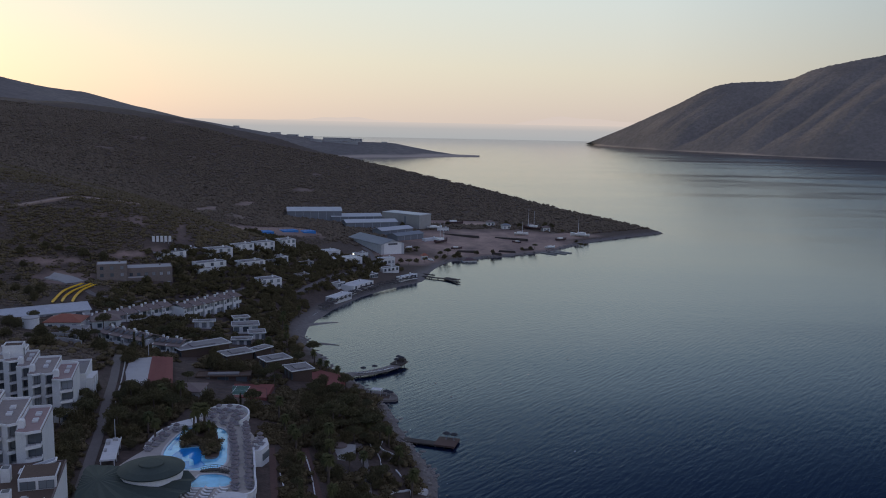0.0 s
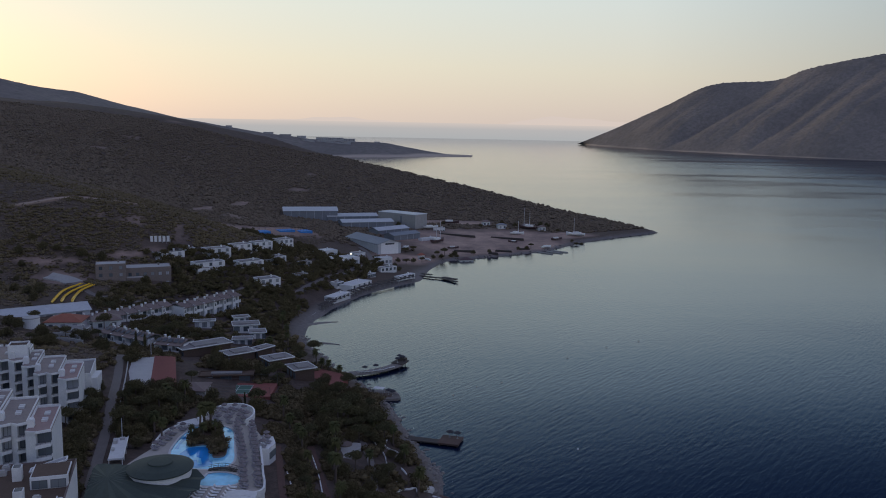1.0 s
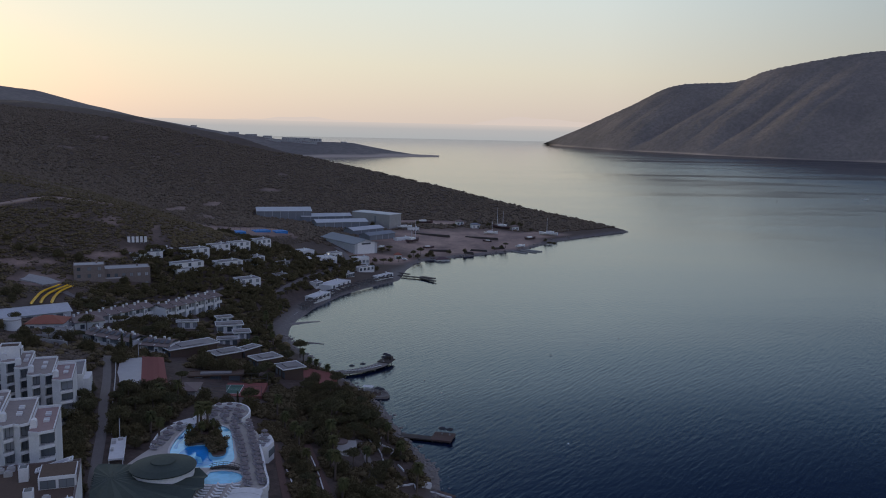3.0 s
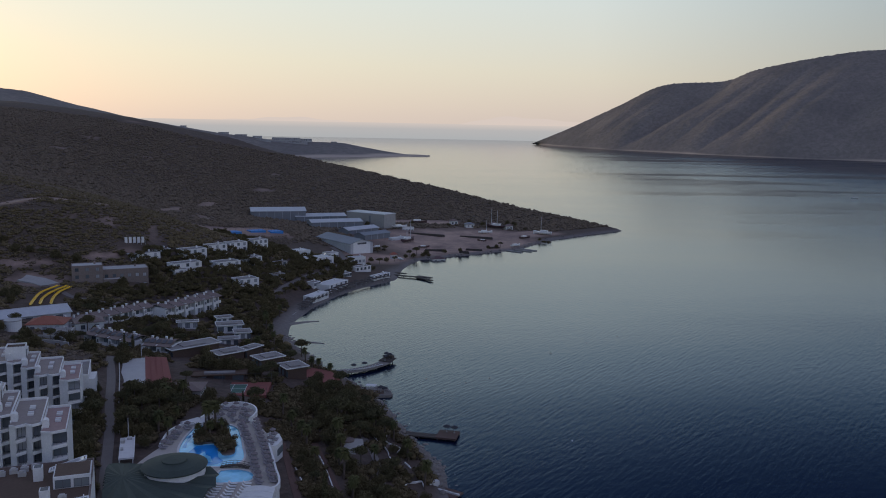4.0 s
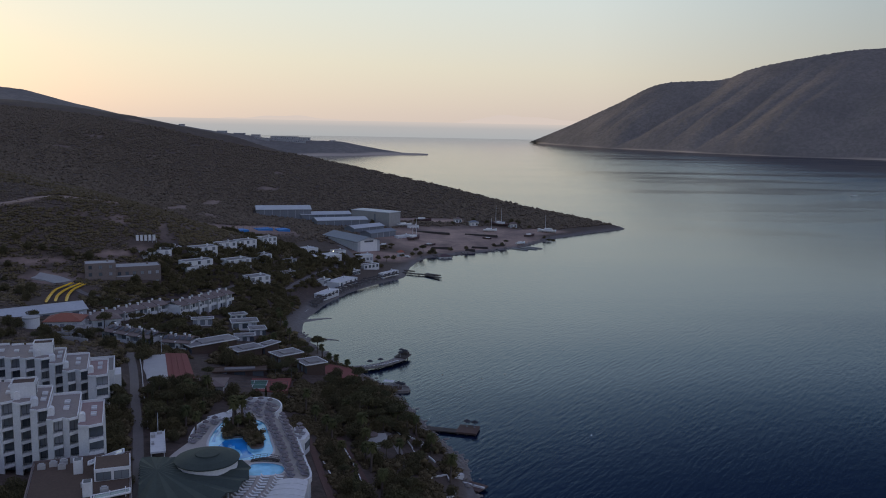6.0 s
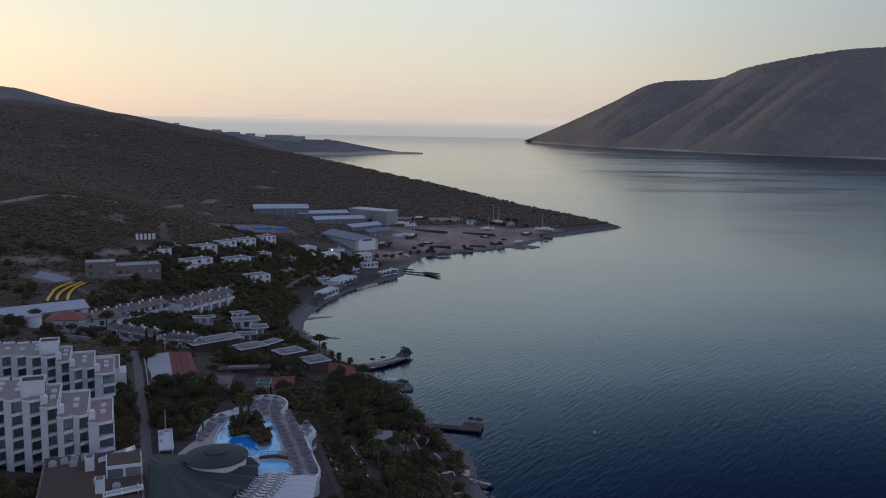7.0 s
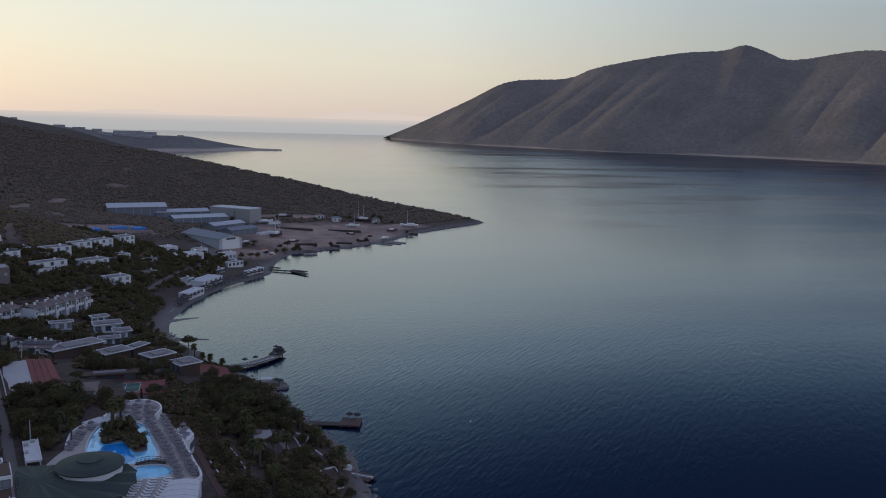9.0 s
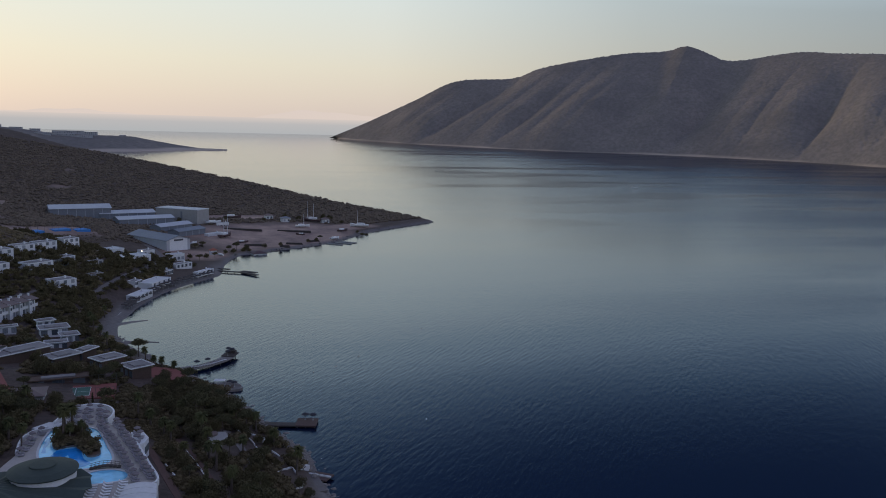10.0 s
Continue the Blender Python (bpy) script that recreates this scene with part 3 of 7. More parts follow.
def island():
    nu, nv = 640, 130
    lo, hi = resample(SHORE, nu), resample(CREST, nu)
    s = np.linspace(0, 1, nu)[:, None]
    v = np.linspace(-0.03, 1.0, nv)[None]
    xy = lo[:, None, :2] * (1 - v[..., None]) + hi[:, None, :2] * v[..., None]
    x, y = xy[..., 0], xy[..., 1]
    us = s + 0.075 * (1 - v) ** 0.8 + 0.010 * wobble(x, y, 0.004, 42)      # the spurs run down aslant and bend
    rise = np.where(v > 0, np.abs(v) ** 0.95, v * 2)
    z = hi[:, None, 2] * rise
    rng = np.random.RandomState(5)
    spur = np.zeros_like(z)
    for f, amp, sharp in ((6.5, 1.0, 0.7), (13.7, 0.42, 0.8), (29.0, 0.13, 0.9)):
        w = np.abs(np.sin(us * f * 3.1416 + rng.rand() * 3.14 + 0.5 * np.sin(us * 17 + f)))
        spur += amp * (w ** sharp * 1.5 - 0.95)
    fall = np.clip(v * 3.0, 0, 1) * np.clip((0.97 - v) * 1.7, 0, 1)
    size = np.clip((hi[:, None, 2] - 60) / 260, 0.02, 1)
    z = z + 34 * size * fall * spur
    z = z + fall * size * (6 * wobble(x, y, 0.012, 40) + 3 * wobble(x, y, 0.035, 43))
    z = z + np.clip(v * 8, 0, 1) * np.clip(size * 4, 0, 1) * rng.normal(size=z.shape) * 0.9          # the tops of its trees
    edge = np.clip(1 - np.abs(v) * 12, 0, 1)
    y = y + 14 * wobble(x, y, 0.02, 41) * edge
    # the far side falls away behind the crest
    bx, by = hi[:, 0] + 420, hi[:, 1] + 330
    x = np.c_[x, bx]
    y = np.c_[y, by]
    z = np.c_[z, np.full(nu, -5.0)]
    x = np.clip(x, None, 4000)
    n2 = nv + 1
    i = np.arange(nu * n2).reshape(nu, n2)
    quads = np.stack([i[:-1, :-1], i[1:, :-1], i[1:, 1:], i[:-1, 1:]], -1).reshape(-1, 4)
    me = bpy.data.meshes.new("island")
    me.from_pydata(np.c_[x.ravel(), y.ravel(), z.ravel()].tolist(), [], quads.tolist())
    me.polygons.foreach_set("use_smooth", np.ones(len(me.polygons), bool))
    me.attributes.new("shore", "FLOAT", "POINT").data.foreach_set("value", shore_strip(x, y, z).ravel().astype(np.float32))
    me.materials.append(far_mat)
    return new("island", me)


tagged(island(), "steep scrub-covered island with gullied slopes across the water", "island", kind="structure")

# ---------------------------------------------------------------- hotel quarter
KEEP = []            # footprints that stay free of plants: x, y, half width, half depth, turn


def keep(x, y, hw, hd, rz=0):
    KEEP.append((x, y, hw, hd, rz))


def draped_ribbon(name, line, width, mat, label, category, lift=0.08, thick=0.25):
    """A road or path of that width that follows the ground."""
    pts = smooth_line([(*p, 0) for p in line], 3.0)
    bm = bmesh.new()
    rows = []
    for i, p in enumerate(pts):
        d = (pts[min(i + 1, len(pts) - 1)] - pts[max(i - 1, 0)]).normalized()
        s = Vector((-d.y, d.x, 0))
        zc = max(ground_z(p.x, p.y), 0.4)
        row = []
        for k in (-1, -0.5, 0, 0.5, 1):
            q = p + s * k * width / 2
            row.append(bm.verts.new((q.x, q.y, max(zc, ground_z(q.x, q.y)) + lift)))
        a, b = row[0].co, row[-1].co
        row.append(bm.verts.new((b.x, b.y, b.z - thick - 0.6)))
        row.insert(0, bm.verts.new((a.x, a.y, a.z - thick - 0.6)))
        rows.append(row)
        keep(p.x, p.y, width / 2 + 0.8, width / 2 + 0.8)
    for r0, r1 in zip(rows, rows[1:]):
        for i in range(len(r0) - 1):
            bm.faces.new((r0[i], r0[i + 1], r1[i + 1], r1[i]))
    return tagged(mesh_object(name, bm, mat), label, category, kind="structure")


def window_mesh(w, h, bars=1):
    """A framed window, front towards -y, at its sill's middle: the frame and the panes."""
    f = bmesh.new()
    t = 0.08
    box(f, -w / 2, w / 2, -0.05, 0.08, 0, t)
    box(f, -w / 2, w / 2, -0.05, 0.08, h - t, h)
    for x in [-w / 2 + t / 2 + (w - t) * k / (bars + 1) for k in range(bars + 2)]:
        box(f, x - t / 2, x + t / 2, -0.047, 0.077, t, h - t)
    g = bmesh.new()
    box(g, -w / 2 + t, w / 2 - t, 0.0, 0.03, t, h - t)
    return f, g


class Window:
    """Windows of one kind: the first is built, the others share its meshes."""
    made = {}

    @classmethod
    def put(cls, parent, w, h, m, bars=1, frame_mat="frame", name="window"):
        key = (round(w, 2), round(h, 2), bars, frame_mat, name)
        if key not in cls.made:
            f, g = window_mesh(w, h, bars)
            a = part(name, f, M[frame_mat], parent)
            b = part("pane", g, M["glass"], a)
            cls.made[key] = (a, b)
            a.matrix_basis = m
            return a
        a, b = cls.made[key]
        o = share(a, parent, m)
        share(b, o, Matrix())
        return o


def parapet_ring(bm, x0, x1, y0, y1, z0, z1, t=0.25):
    box(bm, x0, x1, y0, y0 + t, z0, z1)
    box(bm, x0, x1, y1 - t, y1, z0, z1)
    box(bm, x0, x0 + t, y0 + t, y1 - t, z0, z1)
    box(bm, x1 - t, x1, y0 + t, y1 - t, z0, z1)


# the hotel's two stepped wings: narrow bays, each standing back from the next, with a balcony on every floor
STOREY = 2.66
BALCONY = {}


def balcony_meshes(w):
    """A wedge-shaped slab with a white breast wall and a thin rail on it."""
    s = bmesh.new()
    prism(s, [(-w / 2, -3.35), (w / 2, -2.05), (w / 2, 0), (-w / 2, 0)], -0.14, 0)
    prism(s, [(-w / 2, -3.35), (w / 2, -2.05), (w / 2, -1.93), (-w / 2, -3.23)], 0, 0.55)
    box(s, w / 2 - 0.1, w / 2, -1.94, -0.4, 0, 0.55)
    r = bmesh.new()
    prism(r, [(-w / 2, -3.31), (w / 2, -2.01), (w / 2, -1.97), (-w / 2, -3.27)], 0.86, 0.9)
    for k in range(4):
        x = -w / 2 + 0.05 + (w - 0.1) * k / 3
        y = -3.29 + 1.3 * (x + w / 2) / w
        box(r, x - 0.02, x + 0.02, y - 0.02, y + 0.02, 0.55, 0.86)
    return s, r


def add_balcony(parent, w, m):
    key = round(w, 1)
    if key not in BALCONY:
        s, r = balcony_meshes(key)
        a = part("balcony", s, M["white"], parent)
        b = part("railing", r, M["frame"], a, "thin dark metal railing")
        BALCONY[key] = (a, b)
        a.matrix_basis = m
        return
    a, b = BALCONY[key]
    share(b, share(a, parent, m), Matrix())


def hotel_wing(bays, z0, label, dz):
    w = thing("hotel_wing", label, "hotel", 0, 0, 0, 20.4, "hotel wings")
    for i, (x0, x1, y0, y1, top, rooms) in enumerate(bays):
        top += dz
        rw = (x1 - x0) / rooms
        xs = [x0 + k * rw for k in range(rooms + 1)]
        bm = bmesh.new()
        box(bm, x0, x1, y0 + 1.7, y1, z0, top - 0.3)
        # a solid pier beside every balcony recess: the front runs in a sawtooth
        for a in xs[:-1]:
            prism(bm, [(a + 0.001, y0 + 0.45), (a + 0.42 * rw, y0 - 0.45), (a + 0.42 * rw, y0 + 1.71), (a + 0.001, y0 + 1.71)], z0, top - 0.31)
        part("wall", bm, M["white"], w)
        bm = bmesh.new()
        front = [p for a in xs[:-1] for p in ((a, y0 + 0.3), (a + 0.42 * rw, y0 - 0.6), (a + rw, y0 + 0.3))]
        prism(bm, [(x0 - 0.02, y1 + 0.02), *front, (x1 + 0.02, y1 + 0.02)], top - 0.3, top)
        part("roof", bm, M["roof_beige"] if i else M["roof_pink"], w)
        bm = bmesh.new()
        t = 0.3
        for a in xs[:-1]:
            b = a + 0.42 * rw
            prism(bm, [(a, y0 + 0.2), (b, y0 - 0.7), (b, y0 - 0.45), (a, y0 + 0.45)], top - 0.32, top + 0.2)
            prism(bm, [(b, y0 - 0.7), (a + rw, y0 + 0.2), (a + rw, y0 + 0.45), (b, y0 - 0.45)], top - 0.32, top + 0.2)
        if i < 4:
            box(bm, x0, x0 + 0.22, y0 + 2, y1, top, top + 0.35)
            box(bm, x1 - 0.22, x1, y0 + 0.56, y1 - 0.01, top + 0.001, top + 0.35)
        part("parapet", bm, M["white"], w)
        bm = bmesh.new()
        box(bm, x0 + t, x1 - t, y1 - t, y1, top, top + 0.5)
        part("rear_parapet", bm, M["white"], w)
        for a in xs[:-1]:
            bw = 0.58 * rw - 0.04
            cx = a + 0.42 * rw + bw / 2 + 0.02
            for f in range(int((top - 0.4 - z0) / STOREY)):
                zf = top - 0.35 - STOREY * (f + 1)
                add_balcony(w, bw, pose(cx, y0 + 1.69, zf))
                Window.put(w, round(bw * 0.95, 1), 2.3, pose(cx - 0.03, y0 + 1.64, zf + 0.05), 1, "frame", "balcony_door")
        # rounded stack head and roof lights
        bm = bmesh.new()
        hx, hy = x0 + 0.7, y0 + 3.0
        arch = [(hx - 0.6 * math.cos(math.pi * k / 8), top + 1.1 + 0.6 * math.sin(math.pi * k / 8)) for k in range(9)]
        rim = [(hx - 0.6, top), *arch, (hx + 0.6, top)]
        ends = [[bm.verts.new((x, y, z)) for x, z in rim] for y in (hy - 0.5, hy + 1.2)]
        bm.faces.new(ends[0])
        bm.faces.new(ends[1][::-1])
        for k in range(len(rim)):
            j = (k + 1) % len(rim)
            bm.faces.new((ends[0][j], ends[0][k], ends[1][k], ends[1][j]))
        bmesh.ops.recalc_face_normals(bm, faces=bm.faces[:])
        if i < 4:
            part("chimney", bm, M["white"], w)
        else:
            bm.free()
        for j in range(2 if y1 - y0 > 14 else 1):
            bm = bmesh.new()
            px, py = (x0 + x1) / 2 + 0.4, y0 + 6.5 + 4.0 * j
            for q in (-0.55, 0.55):
                prism(bm, [(px - 0.55, py + q - 0.35), (px + 0.55, py + q - 0.35), (px + 0.55, py + q + 0.35), (px - 0.55, py + q + 0.35)], top, top + 0.42)
            part("roof_light", bm, M["canvas"], w)
    # the lift and stair house
    x0, x1, y0, y1, top, _ = bays[3]
    bm = bmesh.new()
    box(bm, x0 - 0.5, x1 + 0.6, y0 + 3.2, y0 + 7.6, top + dz, top + dz + 2.9)
    parapet_ring(bm, x0 - 0.5, x1 + 0.6, y0 + 3.2, y0 + 7.6, top + dz + 2.9, top + dz + 3.3, 0.2)
    sh = part("stair_house", bm, M["white"], w)
    bm = bmesh.new()
    box(bm, x0 - 0.28, x1 + 0.38, y0 + 3.42, y0 + 7.38, top + dz + 2.9, top + dz + 2.95)
    part("roof", bm, M["roof_brown"], sh)
    bm = bmesh.new()
    box(bm, x1 + 0.58, x1 + 0.66, y0 + 4.6, y0 + 5.6, top + dz + 0.1, top + dz + 2.1)
    part("door", bm, M["frame"], sh)
    return w


BAYS = [(-33.1, -28.4, 176.2, 191.5, 27.5, 1), (-39.0, -33.1, 179.0, 195.5, 28.4, 2), (-42.4, -39.0, 183.8, 199.5, 29.2, 1), (-46.0, -42.4, 187.2, 203.8, 29.9, 1),
        (-49.6, -46.0, 188.6, 203.8, 29.9, 1), (-53.2, -49.6, 190.0, 204.2, 29.9, 1), (-56.8, -53.2, 191.4, 205.2, 29.9, 1), (-60.4, -56.8, 192.8, 206.5, 29.9, 1),
        (-64.0, -60.4, 194.2, 208.0, 29.9, 1), (-67.6, -64.0, 195.6, 209.4, 29.9, 1)]
hotel_wing(BAYS, 12.5, "white stepped hotel wing with staggered balcony bays beside the alley", 0)
hotel_wing([(a, b, c + 45.8, d + 45.0, t, r) for a, b, c, d, t, r in BAYS], 9.5, "white stepped hotel wing standing behind the taller front wing", -3.0)


def hl(u, v):
    """A place in the hotel's own axes."""
    c, s = math.cos(radians(20.4)), math.sin(radians(20.4))
    return u * c - v * s, u * s + v * c


for u, v, hu, hv in ((-48.6, 190, 20.2, 16), (-48.6, 236, 20.2, 16), (-33, 159, 10, 15)):
    x, y = hl(u, v)
    keep(x, y, hu, hv, 20.4)

# the annex behind the wings, with a grey flat roof and a white stepped end
ax = thing("hotel_annex", "low white hotel annex with a grey flat roof", "hotel", 0, 0, 0, 20.4)
bm = bmesh.new()
box(bm, -40, -27.2, 239, 254, 9, 20.2)
for k in range(3):
    box(bm, -27.19, -25.6, 240 + 4.6 * k, 243.4 + 4.6 * k, 9, 19.2 - 0.8 * k)
part("wall", bm, M["white"], ax)
bm = bmesh.new()
box(bm, -39.7, -27.5, 239.3, 253.7, 20.2, 20.35)
part("roof", bm, M["roof_felt"], ax)
bm = bmesh.new()
parapet_ring(bm, -40.05, -27.15, 238.95, 254.05, 20.2, 20.8)
part("parapet", bm, M["white"], ax)
for k in range(3):
    for f in range(3):
        Window.put(ax, 1.5, 1.4, pose(-37 + 3.6 * k, 238.96, 11 + 3 * f), 1)
keep(*hl(-33, 247), 8, 9, 20.4)

# the low block in front, brown gravel roof with stair boxes and sloping glazed frames
lb = thing("reception_building", "low hotel building with a brown gravel roof and white stair boxes", "building", 0.55, 0.2, 0, 20.4)
bm = bmesh.new()
box(bm, -41.5, -24, 146, 172, 12, 22.5)
part("wall", bm, M["white"], lb)
bm = bmesh.new()
box(bm, -41.2, -24.3, 146.3, 171.7, 22.5, 22.62)
part("roof", bm, M["roof_brown"], lb)
bm = bmesh.new()
parapet_ring(bm, -41.55, -23.95, 145.95, 172.05, 22.5, 22.85, 0.25)
part("parapet", bm, M["tile_brown"], lb, "dark brown roof edge")
bm = bmesh.new()
box(bm, -30.3, -24.0, 159.0, 160.2, 22.62, 24.9)
box(bm, -30.3, -24.0, 160.2, 165.5, 24.6, 24.9)
cl = part("clerestory", bm, M["white"], lb)
for u in (-28.7, -25.6):
    Window.put(cl, 2.6, 1.55, pose(u, 158.97, 22.75), 1)
bm = bmesh.new()
box(bm, -30.1, -24.2, 159.3, 165.3, 24.9, 24.97)
part("roof", bm, M["roof_brown"], cl)
for u, v in ((-33.2, 164.5), (-31.2, 153.5)):
    bm = bmesh.new()
    box(bm, u - 0.8, u + 0.8, v - 0.9, v + 0.9, 22.6, 25.2)
    sb = part("stair_box", bm, M["white"], lb)
    bm = bmesh.new()
    box(bm, u - 0.62, u + 0.62, v - 0.7, v + 0.7, 25.2, 25.26)
    part("hatch", bm, M["frame"], sb)
for u, v, turn in ((-28.6, 168.0, 14), (-27.6, 151.5, -20)):
    bm = bmesh.new()
    for s in (-0.9, 0.9):
        tube(bm, (u - 3.0, v + s, 22.8), (u + 3.4, v + s, 24.6 if turn > 0 else 23.4), 0.2)
    tube(bm, (u + 3.4, v - 0.9, 24.6 if turn > 0 else 23.4), (u + 3.4, v + 0.9, 24.6 if turn > 0 else 23.4), 0.18)
    tube(bm, (u - 3.0, v - 0.9, 22.8), (u - 3.0, v + 0.9, 22.8), 0.18)
    for k in range(3):
        box(bm, u + 2.6 - 2.6 * k, u + 2.75 - 2.6 * k, v - 0.7, v + 0.7, 22.6, 24.0 - 0.4 * k)
    gf = part("glazed_frame", bm, M["white"], lb)
    bm = bmesh.new()
    box(bm, -2.9, 3.2, -0.75, 0.75, 0, 0.04, pose(u, v, 23.75 if turn > 0 else 23.1, 0, -15.7 if turn > 0 else -5, 0))
    part("pane", bm, M["glass"], gf)
for u, v in ((-37.8, 169.0), (-36.0, 169.6), (-36.2, 167.2), (-34.2, 170), (-28.5, 154.0), (-31.8, 157.4), (-39.8, 168.2)):
    bm = bmesh.new()
    box(bm, u - 0.7, u + 0.7, v - 0.5, v + 0.5, 22.6, 23.4)
    box(bm, u - 0.45, u + 0.45, v - 0.3, v + 0.3, 23.4, 23.7)
    part("roof_unit", bm, M["plaster_grey"], lb, "grey metal air-conditioning unit")

# the alley between the wings and the gardens, with its kerb wall
draped_ribbon("road", [(-123, 264), (-113, 240), (-104, 216), (-95, 193), (-88.5, 175), (-80, 152), (-70, 126)], 2.4, M["paving"], "narrow paved hotel alley", "alley")
bm = bmesh.new()
pts = smooth_line([(-120.0, 264, 0), (-110.5, 240, 0), (-101.5, 216, 0), (-92.5, 193, 0)], 3)
for p, q in zip(pts, pts[1:]):
    z = ground_z((p.x + q.x) / 2, (p.y + q.y) / 2)
    d = (q - p)
    box(bm, 0, d.length, -0.12, 0.12, -0.4, 0.75, Matrix.Translation((p.x, p.y, z)) @ Matrix.Rotation(math.atan2(d.y, d.x), 4, "Z"))
tagged(mesh_object("garden_wall", bm, M["plaster_grey"]), "low grey kerb wall along the paved alley", "wall", kind="structure")

# open-air stage: white floor and red seating terrace
bm = bmesh.new()
prism(bm, [(-117.5, 260.7), (-110.0, 261.6), (-107.4, 256.5), (-105.6, 257.0), (-100.3, 234), (-104, 229.3), (-106.5, 232.5), (-108.5, 238), (-111.9, 244.9), (-114.2, 252)], 10.5, 12.25)
st = thing("open_air_stage", "pale stage floor beside a red seating terrace", "stage")
part("floor", bm, M["plaster_grey"], st, "pale bare stage floor")
for k in range(4):
    bm = bmesh.new()
    o = 2.0 * k
    prism(bm, [(-111 + o, 262.9 - 0.8 * k), (-108.9 + o, 262.2 - 0.8 * k), (-101.4 + o * 0.78, 234.5 - 0.3 * k), (-99.9 + o * 0.62, 231.2 + 0.7 * k)][0:2] + [(-97.9 + o * 0.85, 232.8 + 0.4 * k), (-99.9 + o * 0.85, 232.0 + 0.4 * k)], 10.4, 12.3 + 0.22 * k)
    part("seating_step", bm, M["court_red"], st, "red-painted seating step")
bm = bmesh.new()
tube(bm, (-112, 262.5, 12), (-112, 262.5, 17.5), 0.12, 0.09)
box(bm, -112.3, -111.7, 262.2, 262.8, 17.5, 17.9)
part("floodlight_mast", bm, M["steel"], st, "pale floodlight mast")
keep(-106, 245, 12, 20, -22)

# tennis court
tc = thing("tennis_court", "red and green tennis court among trees", "tennis court", -77, 244.4, 7.9, 5)
bm = bmesh.new()
box(bm, -10, 10, -6.5, 6.5, -1.5, 0.1)
part("surface", bm, M["court_red"], tc)
bm = bmesh.new()
box(bm, -5, 3, -4.2, 4.2, 0.1, 0.12)
part("playing_area", bm, M["court_green"], tc, "green playing area")
for x in (-5, 3, -1):
    bm = bmesh.new()
    box(bm, x - 0.06, x + 0.06, -4.2, 4.2, 0.12, 0.13)
    part("line", bm, M["white"], tc, "white court line")
for y in (-4.2, 4.2, 0):
    bm = bmesh.new()
    box(bm, -5, 3, y - 0.05, y + 0.05, 0.131, 0.14)
    part("line", bm, M["white"], tc, "white court line")
for y in (-6.5, 6.5):
    for x in (-10, -5, 0, 5, 10):
        bm = bmesh.new()
        tube(bm, (x, y, 0), (x, y, 3.0), 0.05, 0.05, 5)
        part("fence_post", bm, M["frame"], tc, "dark wire fence post")
    for z in (1.5, 3.0):
        bm = bmesh.new()
        tube(bm, (-10, y, z), (10, y, z), 0.03, 0.03, 5)
        part("fence_wire", bm, M["frame"], tc)
keep(-77, 244.4, 11, 7.5, 5)
keep(-75, 232.5, 11, 5, 5)

# ---------------------------------------------------------------- pool terrace
DECK_Z = 12.9
deck_line = [(-80, 150), (-81.5, 172), (-79.4, 186), (-80.2, 193), (-78.7, 197.3), (-76.0, 199.6), (-74.4, 204.7), (-72.9, 211.4), (-70.5, 213.8), (-67.4, 214.2), (-64.2, 212.0), (-62.4, 208.2), (-62.3, 204.7), (-63.0, 201.8), (-59.7, 199.0), (-56.9, 194.5), (-55.8, 189.9), (-54.1, 184.0), (-51.8, 177.2), (-49.8, 170.7), (-48.2, 166.0), (-47.7, 162.9), (-48.8, 161.0), (-52.6, 160.6), (-51.5, 156), (-52.5, 150)]
lagoon = [(-75.6, 198.6), (-71.5, 200.6), (-68, 200.4), (-64.6, 197.6), (-62.3, 191.5), (-60.6, 186), (-58.9, 180.6), (-58.6, 177.2), (-60.2, 174.4), (-63, 173.4), (-67, 173.6), (-70.5, 176), (-74.6, 181.5), (-75.9, 190)]
semi = [(-62.3, 171.6), (-60, 172.5), (-57.4, 172.3), (-55.0, 170.9), (-54.0, 168.7), (-54.3, 166.6), (-56, 165.6), (-62.4, 165.2)]
isle = [(-74.0, 196.5), (-72.4, 199.2), (-68.6, 198.6), (-65.6, 193.5), (-63.4, 187.5), (-61.9, 183.6), (-61.9, 181.0), (-64.0, 180.4), (-65.2, 183.6), (-65.6, 187.2), (-68.8, 187.4), (-71.6, 186.4), (-73.1, 188.8)]


def round_off(pts, step=0.9):
    q = smooth_line([(*p, 0) for p in pts + pts[:1]], step)[:-1]
    return [(p.x, p.y) for p in q]


def sheet(outer, holes, z, name, mat, parent, label=""):
    bm = bmesh.new()
    edges = []
    for loop in [outer, *holes]:
        vs = [bm.verts.new((x, y, z)) for x, y in loop]
        edges += [bm.edges.new((vs[i - 1], vs[i])) for i in range(len(vs))]
    bmesh.ops.triangle_fill(bm, use_beauty=True, edges=edges)
    for f in bm.faces:
        if f.normal.z < 0:
            f.normal_flip()
    return part(name, bm, mat, parent, label)


def skirt(loop, z0, z1, name, mat, parent, label=""):
    bm = bmesh.new()
    lo = [bm.verts.new((x, y, z0)) for x, y in loop]
    hi = [bm.verts.new((x, y, z1)) for x, y in loop]
    for i in range(len(loop)):
        bm.faces.new((lo[i - 1], lo[i], hi[i], hi[i - 1]))
    return part(name, bm, mat, parent, label)


